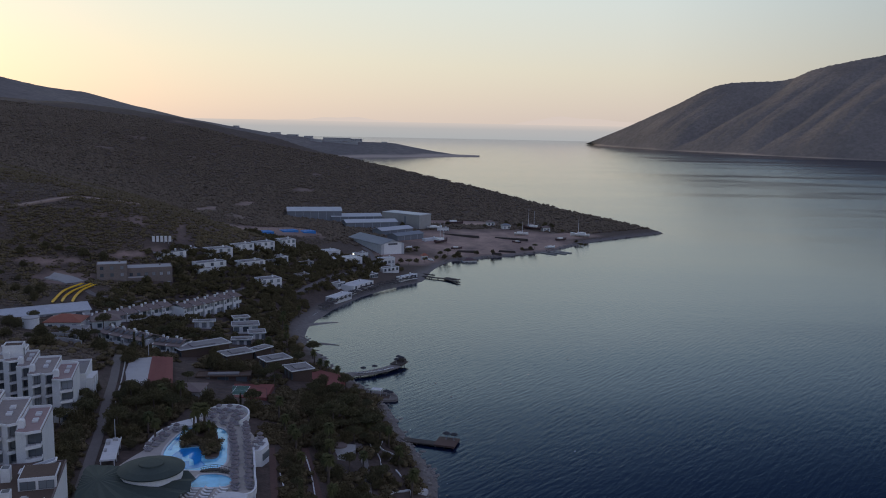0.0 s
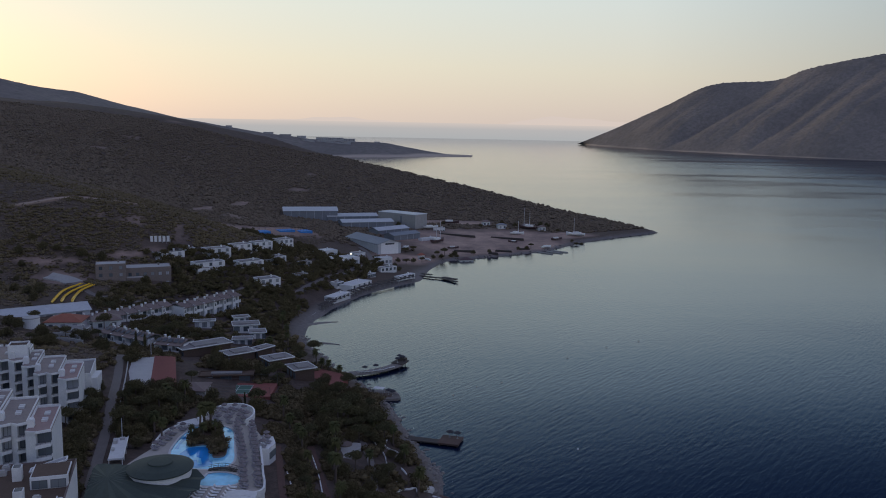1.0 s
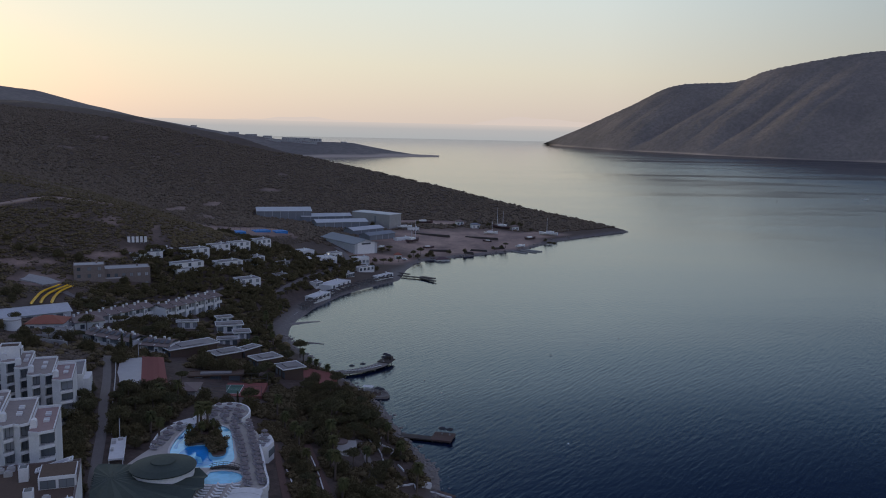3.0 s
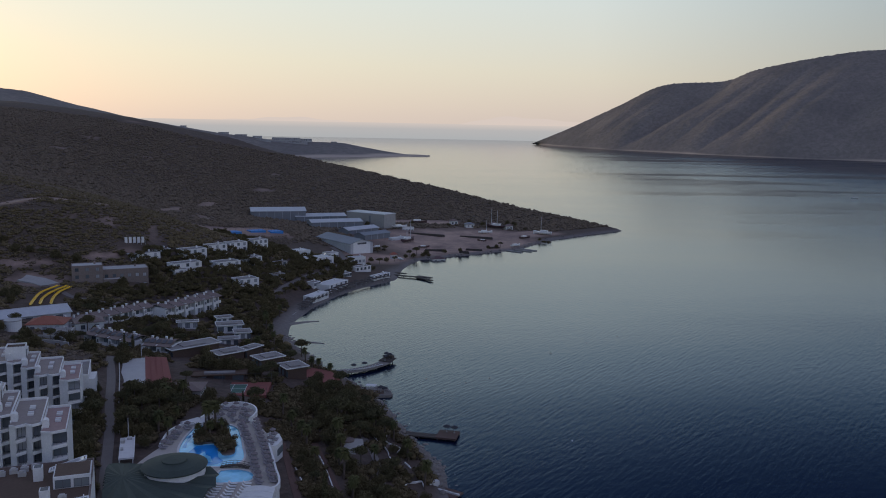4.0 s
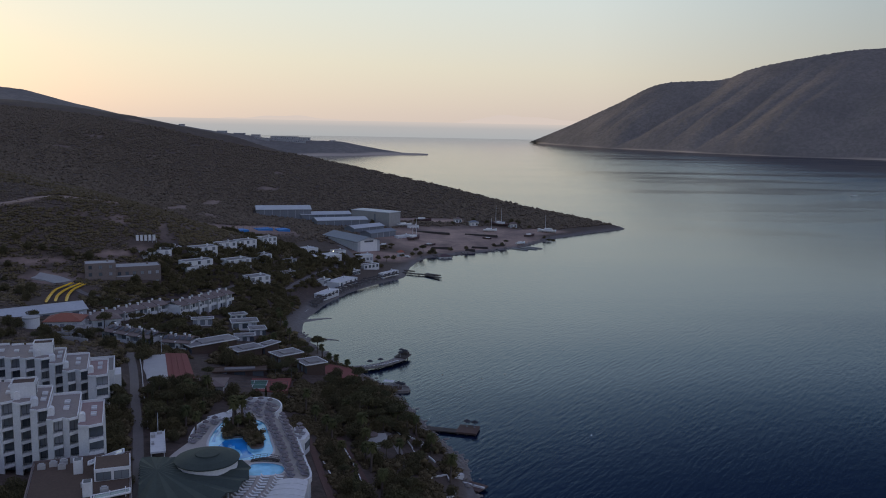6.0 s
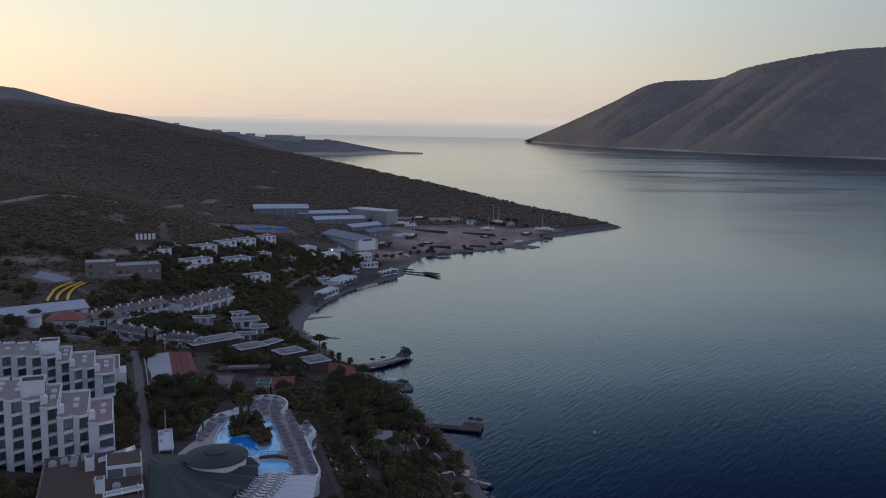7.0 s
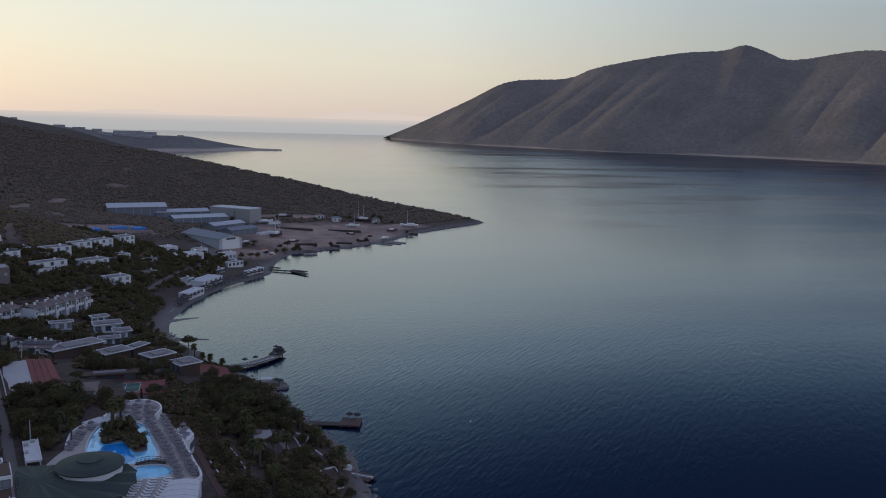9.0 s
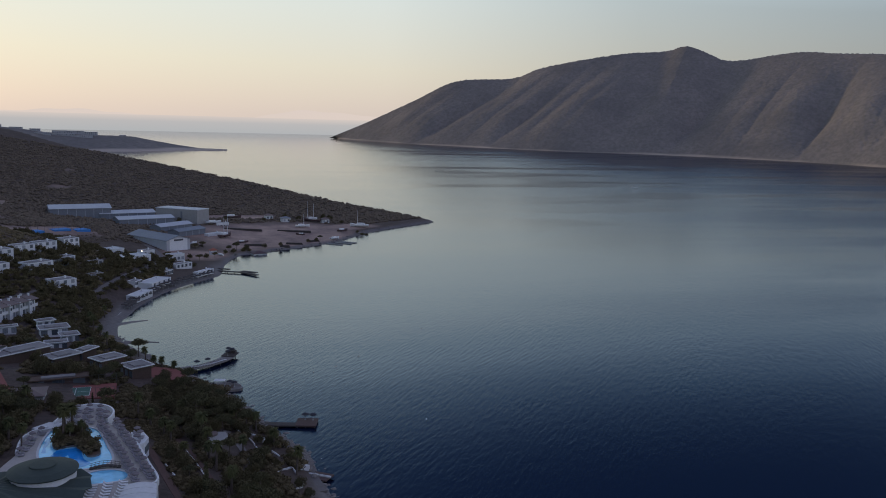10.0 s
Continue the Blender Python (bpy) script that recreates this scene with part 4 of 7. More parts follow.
def wall_run(pts, z0, z1, t, name, mat, parent, label="", step=0.8, drape=False):
    """A wall of that thickness along a smooth line; draped, its heights count from the ground."""
    q = smooth_line([(*p, 0) for p in pts], step)
    bm = bmesh.new()
    rows = []
    for i, p in enumerate(q):
        d = (q[min(i + 1, len(q) - 1)] - q[max(i - 1, 0)]).normalized()
        s = Vector((-d.y, d.x, 0)) * t / 2
        g = ground_z(p.x, p.y) if drape else 0.0
        rows.append([bm.verts.new((p.x + k * s.x, p.y + k * s.y, g + z)) for k, z in ((-1, z0), (-1, z1), (1, z1), (1, z0))])
    for a, b in zip(rows, rows[1:]):
        for i in range(4):
            bm.faces.new((a[i], a[(i + 1) % 4], b[(i + 1) % 4], b[i]))
    bm.faces.new(rows[0][::-1])
    bm.faces.new(rows[-1])
    return part(name, bm, mat, parent, label)


def pool_water(name, base):
    m = material(name, base, 0.06, 0, 0.5)
    v = coords(m)
    c = ramp(m, noise_tex(m, v, 0.25, 3), [(0.35, tuple(x * 0.75 for x in base)), (0.7, tuple(min(1, x * 1.2) for x in base))])
    colour(m, c)
    bump(m, noise_tex(m, v, 1.6, 2), 0.15, 0.1)
    return m


M["pool_pale"] = pool_water("shallow_pool_water", (0.20, 0.56, 0.80))
M["pool_deep"] = pool_water("deep_pool_water", (0.02, 0.24, 0.62))
pt = thing("pool_terrace", "curved white pool terrace with a beige paved deck", "pool terrace", kind="structure")
outer, lag, sem, isl = round_off(deck_line), round_off(lagoon, 0.7), round_off(semi, 0.6), round_off(isle, 0.6)
sheet(outer, [lag, sem], DECK_Z, "deck", M["deck"], pt)
skirt(outer, 5.0, DECK_Z, "retaining_wall", M["white"], pt, "white rendered retaining wall")
for loop in (lag, sem):
    skirt(loop, DECK_Z - 1.2, DECK_Z, "pool_wall", M["canvas"], pt)
    # a pale rim
    wall_run([loop[i] for i in range(0, len(loop), 2)] + [loop[0]], DECK_Z - 0.1, DECK_Z + 0.06, 0.5, "pool_rim", M["canvas"], pt)
pw = tagged(new("swimming_pool", None), "free-form swimming pool with pale shallows and a deep blue middle", "swimming pool")
sheet(lag, [], DECK_Z - 0.14, "shallow_water", M["pool_pale"], pw, "pale blue shallow water")
deep = round_off([(-71.6, 185.6), (-68.8, 186.4), (-66.2, 186.2), (-65.8, 183), (-64.6, 179.2), (-63.0, 177), (-64.6, 174.9), (-67, 174.6), (-70.2, 176.8), (-72.2, 181)], 0.7)
sheet(deep, [], DECK_Z - 0.12, "deep_water", M["pool_deep"], pw, "deep blue pool water")
sheet([(-75.2, 194.0), (-74.5, 194.4), (-74.0, 190.6), (-74.3, 187.6), (-73.6, 184.4), (-74.6, 184.6), (-74.9, 188.4)], [], DECK_Z - 0.11, "blue_streak", M["pool_deep"], pw, "dark blue painted streak under water")
sheet([(-69.6, 180.4), (-68.6, 178.6), (-67.2, 178.8), (-66.2, 176.2), (-65.3, 176.6), (-66.6, 179.6), (-67.9, 180.4), (-68.6, 182.4)], [], DECK_Z - 0.11, "ledge", M["pool_pale"], pw, "pale curved patch in the deep water")
pw2 = tagged(new("paddling_pool", None), "half-round shallow pale-blue paddling pool", "swimming pool")
sheet(sem, [], DECK_Z - 0.13, "shallow_water", M["pool_pale"], pw2)
# planted islet, with a rock edge
pi_ = thing("pool_islet", "planted islet with dark shrubs in the swimming pool", "planter", kind="structure")
sheet(isl, [], DECK_Z + 0.25, "soil", M["roof_brown"], pi_)
skirt(isl, DECK_Z - 1.2, DECK_Z + 0.25, "rock_edge", M["rock"], pi_)
# a small bridge between the two pools
fb = thing("footbridge", "small arched timber footbridge between the pools", "bridge")
for k in range(8):
    a = -62.6 + 0.8 * k
    h = 0.55 * math.sin(math.pi * (k + 0.5) / 8)
    bm = bmesh.new()
    box(bm, a, a + 0.78, 172.7, 173.9, DECK_Z + h - 0.05, DECK_Z + h + 0.12)
    part("deck_board", bm, M["timber"], fb)
for s in (172.75, 173.85):
    bm = bmesh.new()
    for k in range(8):
        h = [0.55 * math.sin(math.pi * (k + j) / 8) for j in (0, 1)]
        tube(bm, (-62.6 + 0.8 * k, s, DECK_Z + h[0] + 0.9), (-61.8 + 0.8 * k, s, DECK_Z + h[1] + 0.9), 0.05, 0.05, 5)
    bmesh.ops.remove_doubles(bm, verts=bm.verts[:], dist=0.04)
    part("handrail", bm, M["timber"], fb)
    for k in range(8):
        bm = bmesh.new()
        tube(bm, (-62.2 + 0.8 * k, s, DECK_Z + 0.2), (-62.2 + 0.8 * k, s, DECK_Z + 0.55 * math.sin(math.pi * k / 8) + 0.95), 0.035, 0.035, 5)
        part("baluster", bm, M["timber"], fb)
# white parapets along the curved rim
wall_run([(-75.2, 201.8), (-72.9, 211.4), (-70.5, 213.8), (-67.4, 214.2), (-64.2, 212.0), (-62.4, 208.2), (-62.3, 204.7), (-63.0, 201.8)], DECK_Z - 0.2, DECK_Z + 1.2, 0.4, "parapet", M["white"], pt, "white rendered parapet")
wall_run([(-54.5, 185.6), (-51.8, 177.2), (-49.8, 170.7), (-48.2, 166.0), (-47.7, 162.9), (-48.8, 161.0), (-52.6, 160.6)], DECK_Z - 0.2, DECK_Z + 1.1, 0.45, "parapet", M["white"], pt, "white rendered parapet")
wall_run([(-79.6, 184), (-80.3, 192), (-78.8, 197.2), (-76.2, 199.4)], DECK_Z - 0.2, DECK_Z + 0.9, 0.4, "parapet", M["white"], pt, "white rendered parapet")
# bay window of the terrace that stands out to the garden
bm = bmesh.new()
prism(bm, [(-56.7, 194.5), (-53.8, 194.3), (-52.2, 190.4), (-52.8, 186.6), (-54.7, 185.4)], 6.5, DECK_Z + 0.1)
bay = part("lookout_bay", bm, M["white"], pt, "white bay with dark glazing under its rim")
bm = bmesh.new()
prism(bm, [(-53.9, 193.8), (-52.1, 190.4), (-52.6, 186.8), (-53.6, 187.4), (-53.0, 190.4), (-54.5, 193.4)], 10.2, 11.8)
part("glazing", bm, M["glass"], bay)
bm = bmesh.new()
prism(bm, [(-79.8, 199.8), (-76.6, 203.6), (-73.4, 202.4), (-74.2, 199.2), (-77.0, 198.2)], DECK_Z - 2, DECK_Z + 0.5)
part("upper_platform", bm, M["canvas"], pt)
keep(-66, 190, 17, 30)
keep(-62, 160, 22, 14)
for x, y in ((-54, 190), (-52, 183), (-50, 176), (-48, 169), (-47, 164), (-46.5, 158), (-46, 151)):
    keep(x + 1, y, 3.4, 4.5)


# parasols and loungers
def parasol(canopy_mat, r=1.55, h=2.3, sides=8, label="", cat="parasol", group=""):
    p = thing("parasol", label, cat, group=group)
    bm = bmesh.new()
    tip = bm.verts.new((0, 0, h + 0.5))
    rim = [bm.verts.new((r * math.cos(2 * math.pi * k / sides), r * math.sin(2 * math.pi * k / sides), h)) for k in range(sides)]
    val = [bm.verts.new((v.co.x * 0.98, v.co.y * 0.98, h - 0.16)) for v in rim]
    for k in range(sides):
        bm.faces.new((tip, rim[k], rim[(k + 1) % sides]))
        bm.faces.new((rim[k], val[k], val[(k + 1) % sides], rim[(k + 1) % sides]))
    part("canopy", bm, canopy_mat, p)
    bm = bmesh.new()
    tube(bm, (0, 0, 0), (0, 0, h + 0.45), 0.035, 0.03, 6)
    part("pole", bm, M["steel"], p)
    bm = bmesh.new()
    tube(bm, (0, 0, 0), (0, 0, 0.12), 0.3, 0.26, 8)
    part("base", bm, M["concrete"], p)
    return p


def lounger(mat, label, group):
    p = thing("sun_lounger", label, "sun lounger", group=group)
    bm = bmesh.new()
    box(bm, -0.33, 0.33, -0.95, 0.35, 0.3, 0.4)
    part("seat", bm, mat, p)
    bm = bmesh.new()
    box(bm, -0.33, 0.33, 0, 0.72, 0, 0.09, pose(0, 0.33, 0.34, 38, 0, 0))
    part("backrest", bm, mat, p)
    for x in (-0.27, 0.27):
        for y in (-0.85, 0.25):
            bm = bmesh.new()
            box(bm, x - 0.03, x + 0.03, y - 0.03, y + 0.03, 0, 0.3)
            part("leg", bm, M["steel"], p)
    return p


rng = random.Random(7)
par = parasol(M["canvas_grey"], 0.82, 1.75, label="grey-brown folded-edge parasol on the pool terrace", group="pool terrace parasols")
lou = lounger(M["lounger_grey"], "grey sun lounger under the pool parasols", "pool terrace loungers")
first = True
spots = []
for k in range(15):                                           # two rows along the rim, with a bare strip of deck between and beside them
    y = 200.0 - 34.0 * k / 14
    spots.append((float(np.interp(y, [165.4, 176, 186.7, 194.4, 200], [-52.1, -55.4, -58.9, -61.9, -64.0])), y - 1.0))
    spots.append((float(np.interp(y, [166.5, 176.1, 185.6, 200.1], [-49.6, -52.6, -55.8, -60.7])), y))
for x, y in ((-71.3, 211.4), (-68.4, 212), (-65.8, 211), (-71.8, 208.4), (-68.8, 208.8), (-65.6, 207.8), (-63.8, 206), (-71.6, 205.4), (-68.4, 205.6), (-65.2, 204.6), (-70.2, 202.8), (-66.8, 202.2), (-63.4, 202.4),
             (-55.2, 192.6), (-53.9, 190.2), (-54.3, 187.6), (-78.4, 193), (-78.2, 189.8), (-78.0, 186.6), (-77.0, 196.2), (-78.4, 183.4)):
    spots.append((x, y))
for x, y in spots:
    x, y = x + rng.uniform(-0.25, 0.25), y + rng.uniform(-0.25, 0.25)
    m = pose(x, y, DECK_Z, 0, 0, rng.uniform(0, 45))
    turn = 78 + rng.uniform(-5, 5)
    m2 = pose(x - 0.1, y - 0.58, DECK_Z, 0, 0, turn)
    m3 = pose(x - 0.1, y + 0.58, DECK_Z, 0, 0, turn)
    if first:
        par.matrix_basis, lou.matrix_basis, first = m, m2, False
    else:
        copy_thing(par, m)
        copy_thing(lou, m2)
    copy_thing(lou, m3)

lw = lounger(M["white"], "white sun lounger on the lower terrace", "white terrace loungers")
first = True
for row, (x0, y0, x1, y1) in enumerate(((-60.4, 163.6, -62.2, 151.4), (-57.6, 164.2, -59.0, 150.6), (-54.6, 164.4, -56.2, 151.0))):
    for k in range(11):
        t = k / 10
        m = pose(x0 + (x1 - x0) * t + 0.8 * math.sin(t * 3.1), y0 + (y1 - y0) * t, DECK_Z, 0, 0, 95 + rng.uniform(-5, 5))
        if first:
            lw.matrix_basis, first = m, False
        else:
            copy_thing(lw, m)

# white ribbed canopy below the terrace
wc = thing("terrace_canopy", "white ribbed sheet canopy beside the lounger terrace", "canopy")
for k in range(12):
    a, b = k / 12, (k + 1) / 12
    bm = bmesh.new()
    for j in range(6):
        u0, u1 = j / 6, (j + 1) / 6
        pts = []
        for u, v in ((u0, a), (u1, a), (u1, b), (u0, b)):
            xl = -53.4 - 2.6 * v ** 1.6
            xr = -47.4 + 0.9 * math.sin(v * 2.2) - 0.6 * v
            pts.append((xl + (xr - xl) * u, 157.8 - 15 * v, 15.2 + 0.5 * math.sin(u * math.pi) - 0.2 * v))
        vs = [bm.verts.new(p) for p in pts]
        bm.faces.new(vs)
    bmesh.ops.remove_doubles(bm, verts=bm.verts[:], dist=0.001)
    thicken(bm, 0.08)
    if k % 2:
        bmesh.ops.translate(bm, verts=bm.verts[:], vec=(0, 0, 0.07))
    part("roof_panel", bm, M["canvas"], wc)
for x, y in ((-53.2, 157), (-48, 157), (-47.4, 152), (-55, 150), (-48.4, 147)):
    bm = bmesh.new()
    tube(bm, (x, y, 8), (x, y, 15.2), 0.14, 0.14, 8)
    part("post", bm, M["white"], wc)

# green pavilion: a pleated fan roof under a round cap
gp = thing("pavilion", "large pavilion with a pleated dull-green fan roof and round cap", "pavilion", -73.6, 157.5, 0)
FAN = Vector((-5.5, 2.2))                # where the pleats meet


def fan_reach(a):
    """How far the roof runs from there: a wide arc, cut straight along the alley and behind the cap."""
    d, r = Vector((math.cos(a), math.sin(a))), 19.2
    p, n = Vector((-12.1, 10.5)), Vector((-20.5, -6.9)).normalized()
    for q, m in ((p, n), (p, Vector((0, 1)))):
        if d.dot(m) > 1e-6:
            r = min(r, (q - FAN).dot(m) / d.dot(m))
    return r


bm = bmesh.new()
n = 40
loops = []
for k in range(n):
    a = 2 * math.pi * k / n
    R, up = fan_reach(a), 0.75 if k % 2 else 0.0
    loops.append([bm.verts.new((FAN.x + r * math.cos(a), FAN.y + r * math.sin(a), 16.2 - 0.085 * r + up * r / 19)) for r in (0.25, 0.55 * R, R - (0.5 if k % 2 else 0))])
for k in range(n):
    a, b = loops[k], loops[(k + 1) % n]
    for j in range(2):
        bm.faces.new((a[j], a[j + 1], b[j + 1], b[j]))
bm.faces.new([q[0] for q in loops])
bmesh.ops.recalc_face_normals(bm, faces=bm.faces[:])
thicken(bm, 0.14)
part("fan_roof", bm, M["green_roof"], gp, "pleated dull-green fan roof")
bm = bmesh.new()
prof = [(6.7, 16.55), (6.8, 16.8), (5.0, 17.35), (2.6, 17.75), (2.55, 17.95), (2.4, 18.0), (0.0, 18.1)]
rings = []
for r, z in prof:
    rings.append([bm.verts.new((3.6 + r * math.cos(2 * math.pi * k / 40), 7.4 + r * math.sin(2 * math.pi * k / 40), z)) for k in range(40)] if r else [bm.verts.new((3.6, 7.4, z))])
for a, b in zip(rings, rings[1:]):
    for k in range(40):
        j = (k + 1) % 40
        bm.faces.new((a[k], a[j], b[j], b[k]) if len(b) > 1 else (a[k], a[j], b[0]))
bm.faces.new(rings[0][::-1])
part("cap", bm, M["green_roof"], gp, "round dull-green roof cap")
bm = bmesh.new()
tube(bm, (3.6, 7.4, 14.6), (3.6, 7.4, 16.52), 6.3, 6.3, 40)
part("clerestory_band", bm, M["white"], gp, "white band under the cap")
for k in range(18):
    a = 2 * math.pi * k / 18
    r = fan_reach(a) * 0.9
    x, y = FAN.x + r * math.cos(a), FAN.y + r * math.sin(a)
    bm = bmesh.new()
    tube(bm, (x, y, 9), (x, y, 16.0 - 0.085 * r), 0.16, 0.16, 8)
    part("column", bm, M["white"], gp)
bm = bmesh.new()
prism(bm, [(FAN.x + 0.7 * fan_reach(a) * math.cos(a), FAN.y + 0.7 * fan_reach(a) * math.sin(a)) for a in [2 * math.pi * k / 36 for k in range(36)]], 9, 14.4)
part("inner_wall", bm, M["plaster_grey"], gp)

# white garden kiosk and mast beside the alley
ks = thing("garden_kiosk", "long white-roofed open stall beside the paved alley", "kiosk", -85.3, 178.6, ground_z(-85.3, 178.6), 19)
bm = bmesh.new()
box(bm, -1.55, 1.55, -6.6, 6.6, 2.0, 2.16)
part("roof", bm, M["canvas"], ks)
bm = bmesh.new()
box(bm, 1.56, 1.7, -6.7, 6.7, 1.95, 2.45)
box(bm, -1.56, 1.55, -6.75, -6.61, 1.95, 2.35)
part("fascia", bm, M["white"], ks)
for x, y, w, d, h in ((-0.9, 3.6, 0.9, 1.6, 0.7), (0.5, 5.2, 1.1, 0.9, 0.55), (-1.0, -1.2, 0.6, 1.1, 0.5)):
    bm = bmesh.new()
    box(bm, x - w / 2, x + w / 2, y - d / 2, y + d / 2, 2.16, 2.16 + h)
    part("roof_unit", bm, M["plaster_grey"], ks)
for x in (-1.4, 1.4):
    for y in (-6.3, -2.1, 2.1, 6.3):
        bm = bmesh.new()
        box(bm, x - 0.1, x + 0.1, y - 0.1, y + 0.1, -1, 2.0)
        part("post", bm, M["white"], ks)
bm = bmesh.new()
tube(bm, (0.2, 7.6, -1), (0.2, 7.6, 6.5), 0.12, 0.08, 7)
part("mast", bm, M["steel"], ks)
keep(-85.3, 178.6, 3, 8, 19)

# ---------------------------------------------------------------- village houses
def flat_house(x, y, top, rz, w, d, h, label, name="villa", cat="villa", wall="white", roof="roof_felt", wins=3, floors=2, group="", wing=True, rail=True):
    g = ground_z(x, y)
    base = min(g, top - h) - 1.5
    ob = thing(name, label, cat, x, y, 0, rz, group)
    bm = bmesh.new()
    box(bm, -w / 2, w / 2, -d / 2, d / 2, base, top - 0.35)
    if wing:
        box(bm, -w / 2 - 0.02, -w * 0.08, -d / 2 - d * 0.28, -d / 2 + 0.2, base, top - 0.35 - h * 0.42)
    part("wall", bm, M[wall], ob)
    bm = bmesh.new()
    box(bm, -w / 2 + 0.25, w / 2 - 0.25, -d / 2 + 0.25, d / 2 - 0.25, top - 0.35, top - 0.25)
    if wing:
        box(bm, -w / 2 + 0.2, -w * 0.08 - 0.2, -d / 2 - d * 0.28 + 0.2, -d / 2 - 0.02, top - 0.35 - h * 0.42, top - 0.25 - h * 0.42)
    part("roof", bm, M[roof], ob)
    bm = bmesh.new()
    parapet_ring(bm, -w / 2 - 0.05, w / 2 + 0.05, -d / 2 - 0.05, d / 2 + 0.05, top - 0.35, top, 0.3)
    part("parapet", bm, M[wall], ob)
    bm = bmesh.new()
    box(bm, w * 0.22, w * 0.22 + 0.8, d * 0.1, d * 0.1 + 0.7, top - 0.3, top + 0.9)
    part("chimney", bm, M[wall], ob)
    fl = h / floors
    for f in range(floors):
        for k in range(wins):
            u = -w / 2 + w * (k + 0.5) / wins
            if wing and f == 0 and u < -w * 0.05:
                continue
            Window.put(ob, 1.5, 1.6, pose(u, -d / 2 - 0.03, top - h + f * fl + 0.6), 1)
        for k in range(2):
            Window.put(ob, 1.3, 1.4, pose(w / 2 + 0.03, -d / 4 + d * k / 2, top - h + f * fl + 0.7, 0, 0, 90), 1)
    if wing:
        Window.put(ob, 1.5, 1.6, pose(-w * 0.29, -d / 2 - d * 0.28 - 0.03, top - h + 0.4), 1)
    keep(x, y, w / 2 + 1.2, d / 2 + 1.2 + (d * 0.15 if wing else 0), rz)
    return ob


VILLAS = []
VL = "white flat-roofed two-storey villa on the green slope"
for x, y, top, rz, w, d in ((-165, 413, 23.0, 40, 15, 8), (-160, 425, 23.2, 40, 8, 7), (-145, 428, 23.2, 42, 13, 8), (-143, 409, 19.2, 44, 15, 7),
                            (-139, 448, 22.6, 44, 12, 7), (-131, 462, 22.2, 44, 11, 7), (-122, 476, 22.0, 44, 9, 8), (-126, 421, 18.2, 44, 13, 8), (-119, 448, 16.5, 44, 9, 7),
                            (-112, 404, 12.8, 40, 11, 8)):
    flat_house(x, y, top, rz, w, d, 5.2, VL, group="hillside villas")
    VILLAS.append((x, y, w))
for x, y, top, rz, w, d in ((-101, 428, 9.4, 46, 7, 4), (-121, 442, 15.0, 44, 5, 3.5), (-105, 455, 13, 44, 7, 4)):
    flat_house(x, y, ground_z(x, y) + 2.5, rz, w, d, 2.5, "small grey flat-roofed cottage among trees", "cottage", "cottage", "plaster_grey", "roof_brown", wins=2, floors=1, wing=False, group="cottages")

# the two tan stone buildings on the terrace
flat_house(-178, 378, 22.4, 24, 13, 9, 6.5, "tan stone building with a grey flat roof", "stone_house", "building", "stone", "plaster_grey", 3, 2, wing=False)
sb = flat_house(-165, 389, 19.6, 26, 20, 11, 9.0, "large tan stone building with a row of tall windows", "stone_house", "building", "stone", "plaster_grey", 6, 2, wing=True)
draped_ribbon("road", [(-300, 404), (-259, 426), (-247, 433), (-232, 447), (-216, 452), (-203, 466), (-194, 470)], 3.6, M["track"], "pale earth track cut across the hillside", "track")
draped_ribbon("road", [(-206, 374), (-198, 373), (-190, 367)], 8, M["concrete"], "pale concrete parking place on the slope", "car park")
draped_ribbon("road", [(-190, 366), (-172, 350), (-152, 356), (-138, 368), (-128, 386), (-120, 394)], 2.6, M["paving"], "pale footpath climbing through shrubs", "path")

# long white roofed hall, red-tiled house, white drum
hall = thing("assembly_hall", "long low hall with a pale sheet roof", "hall", -183.5, 315.5, 0, 38)
bm = bmesh.new()
box(bm, -24, 22, -7, 7, 8, 12.8)
part("wall", bm, M["white"], hall)
bm = bmesh.new()
for s in (-1, 1):
    vs = [bm.verts.new(p) for p in ((-24.6, s * 7.6, 12.7), (22.6, s * 7.6, 12.7), (22.6, 0, 14.6), (-24.6, 0, 14.6))]
    bm.faces.new(vs)
thicken(bm, 0.25)
part("roof", bm, M["steel"], hall)
for k in range(8):
    Window.put(hall, 2.4, 1.4, pose(-20 + 5.4 * k, -7.04, 10.6), 2)
keep(-183.5, 315.5, 25, 9, 38)


def hip_roof(bm, w, d, z, h, over=0.5):
    a, b = w / 2 + over, d / 2 + over
    r = max(a - b, 0.2)
    lo = [bm.verts.new(p) for p in ((-a, -b, z), (a, -b, z), (a, b, z), (-a, b, z))]
    lo2 = [bm.verts.new((v.co.x, v.co.y, z - 0.18)) for v in lo]
    hi = [bm.verts.new(p) for p in ((-r, 0, z + h), (r, 0, z + h))]
    bm.faces.new((lo[0], lo[1], hi[1], hi[0]))
    bm.faces.new((lo[1], lo[2], hi[1]))
    bm.faces.new((lo[2], lo[3], hi[0], hi[1]))
    bm.faces.new((lo[3], lo[0], hi[0]))
    for i in range(4):
        bm.faces.new((lo2[i], lo2[(i + 1) % 4], lo[(i + 1) % 4], lo[i]))
    bm.faces.new(lo2[::-1])


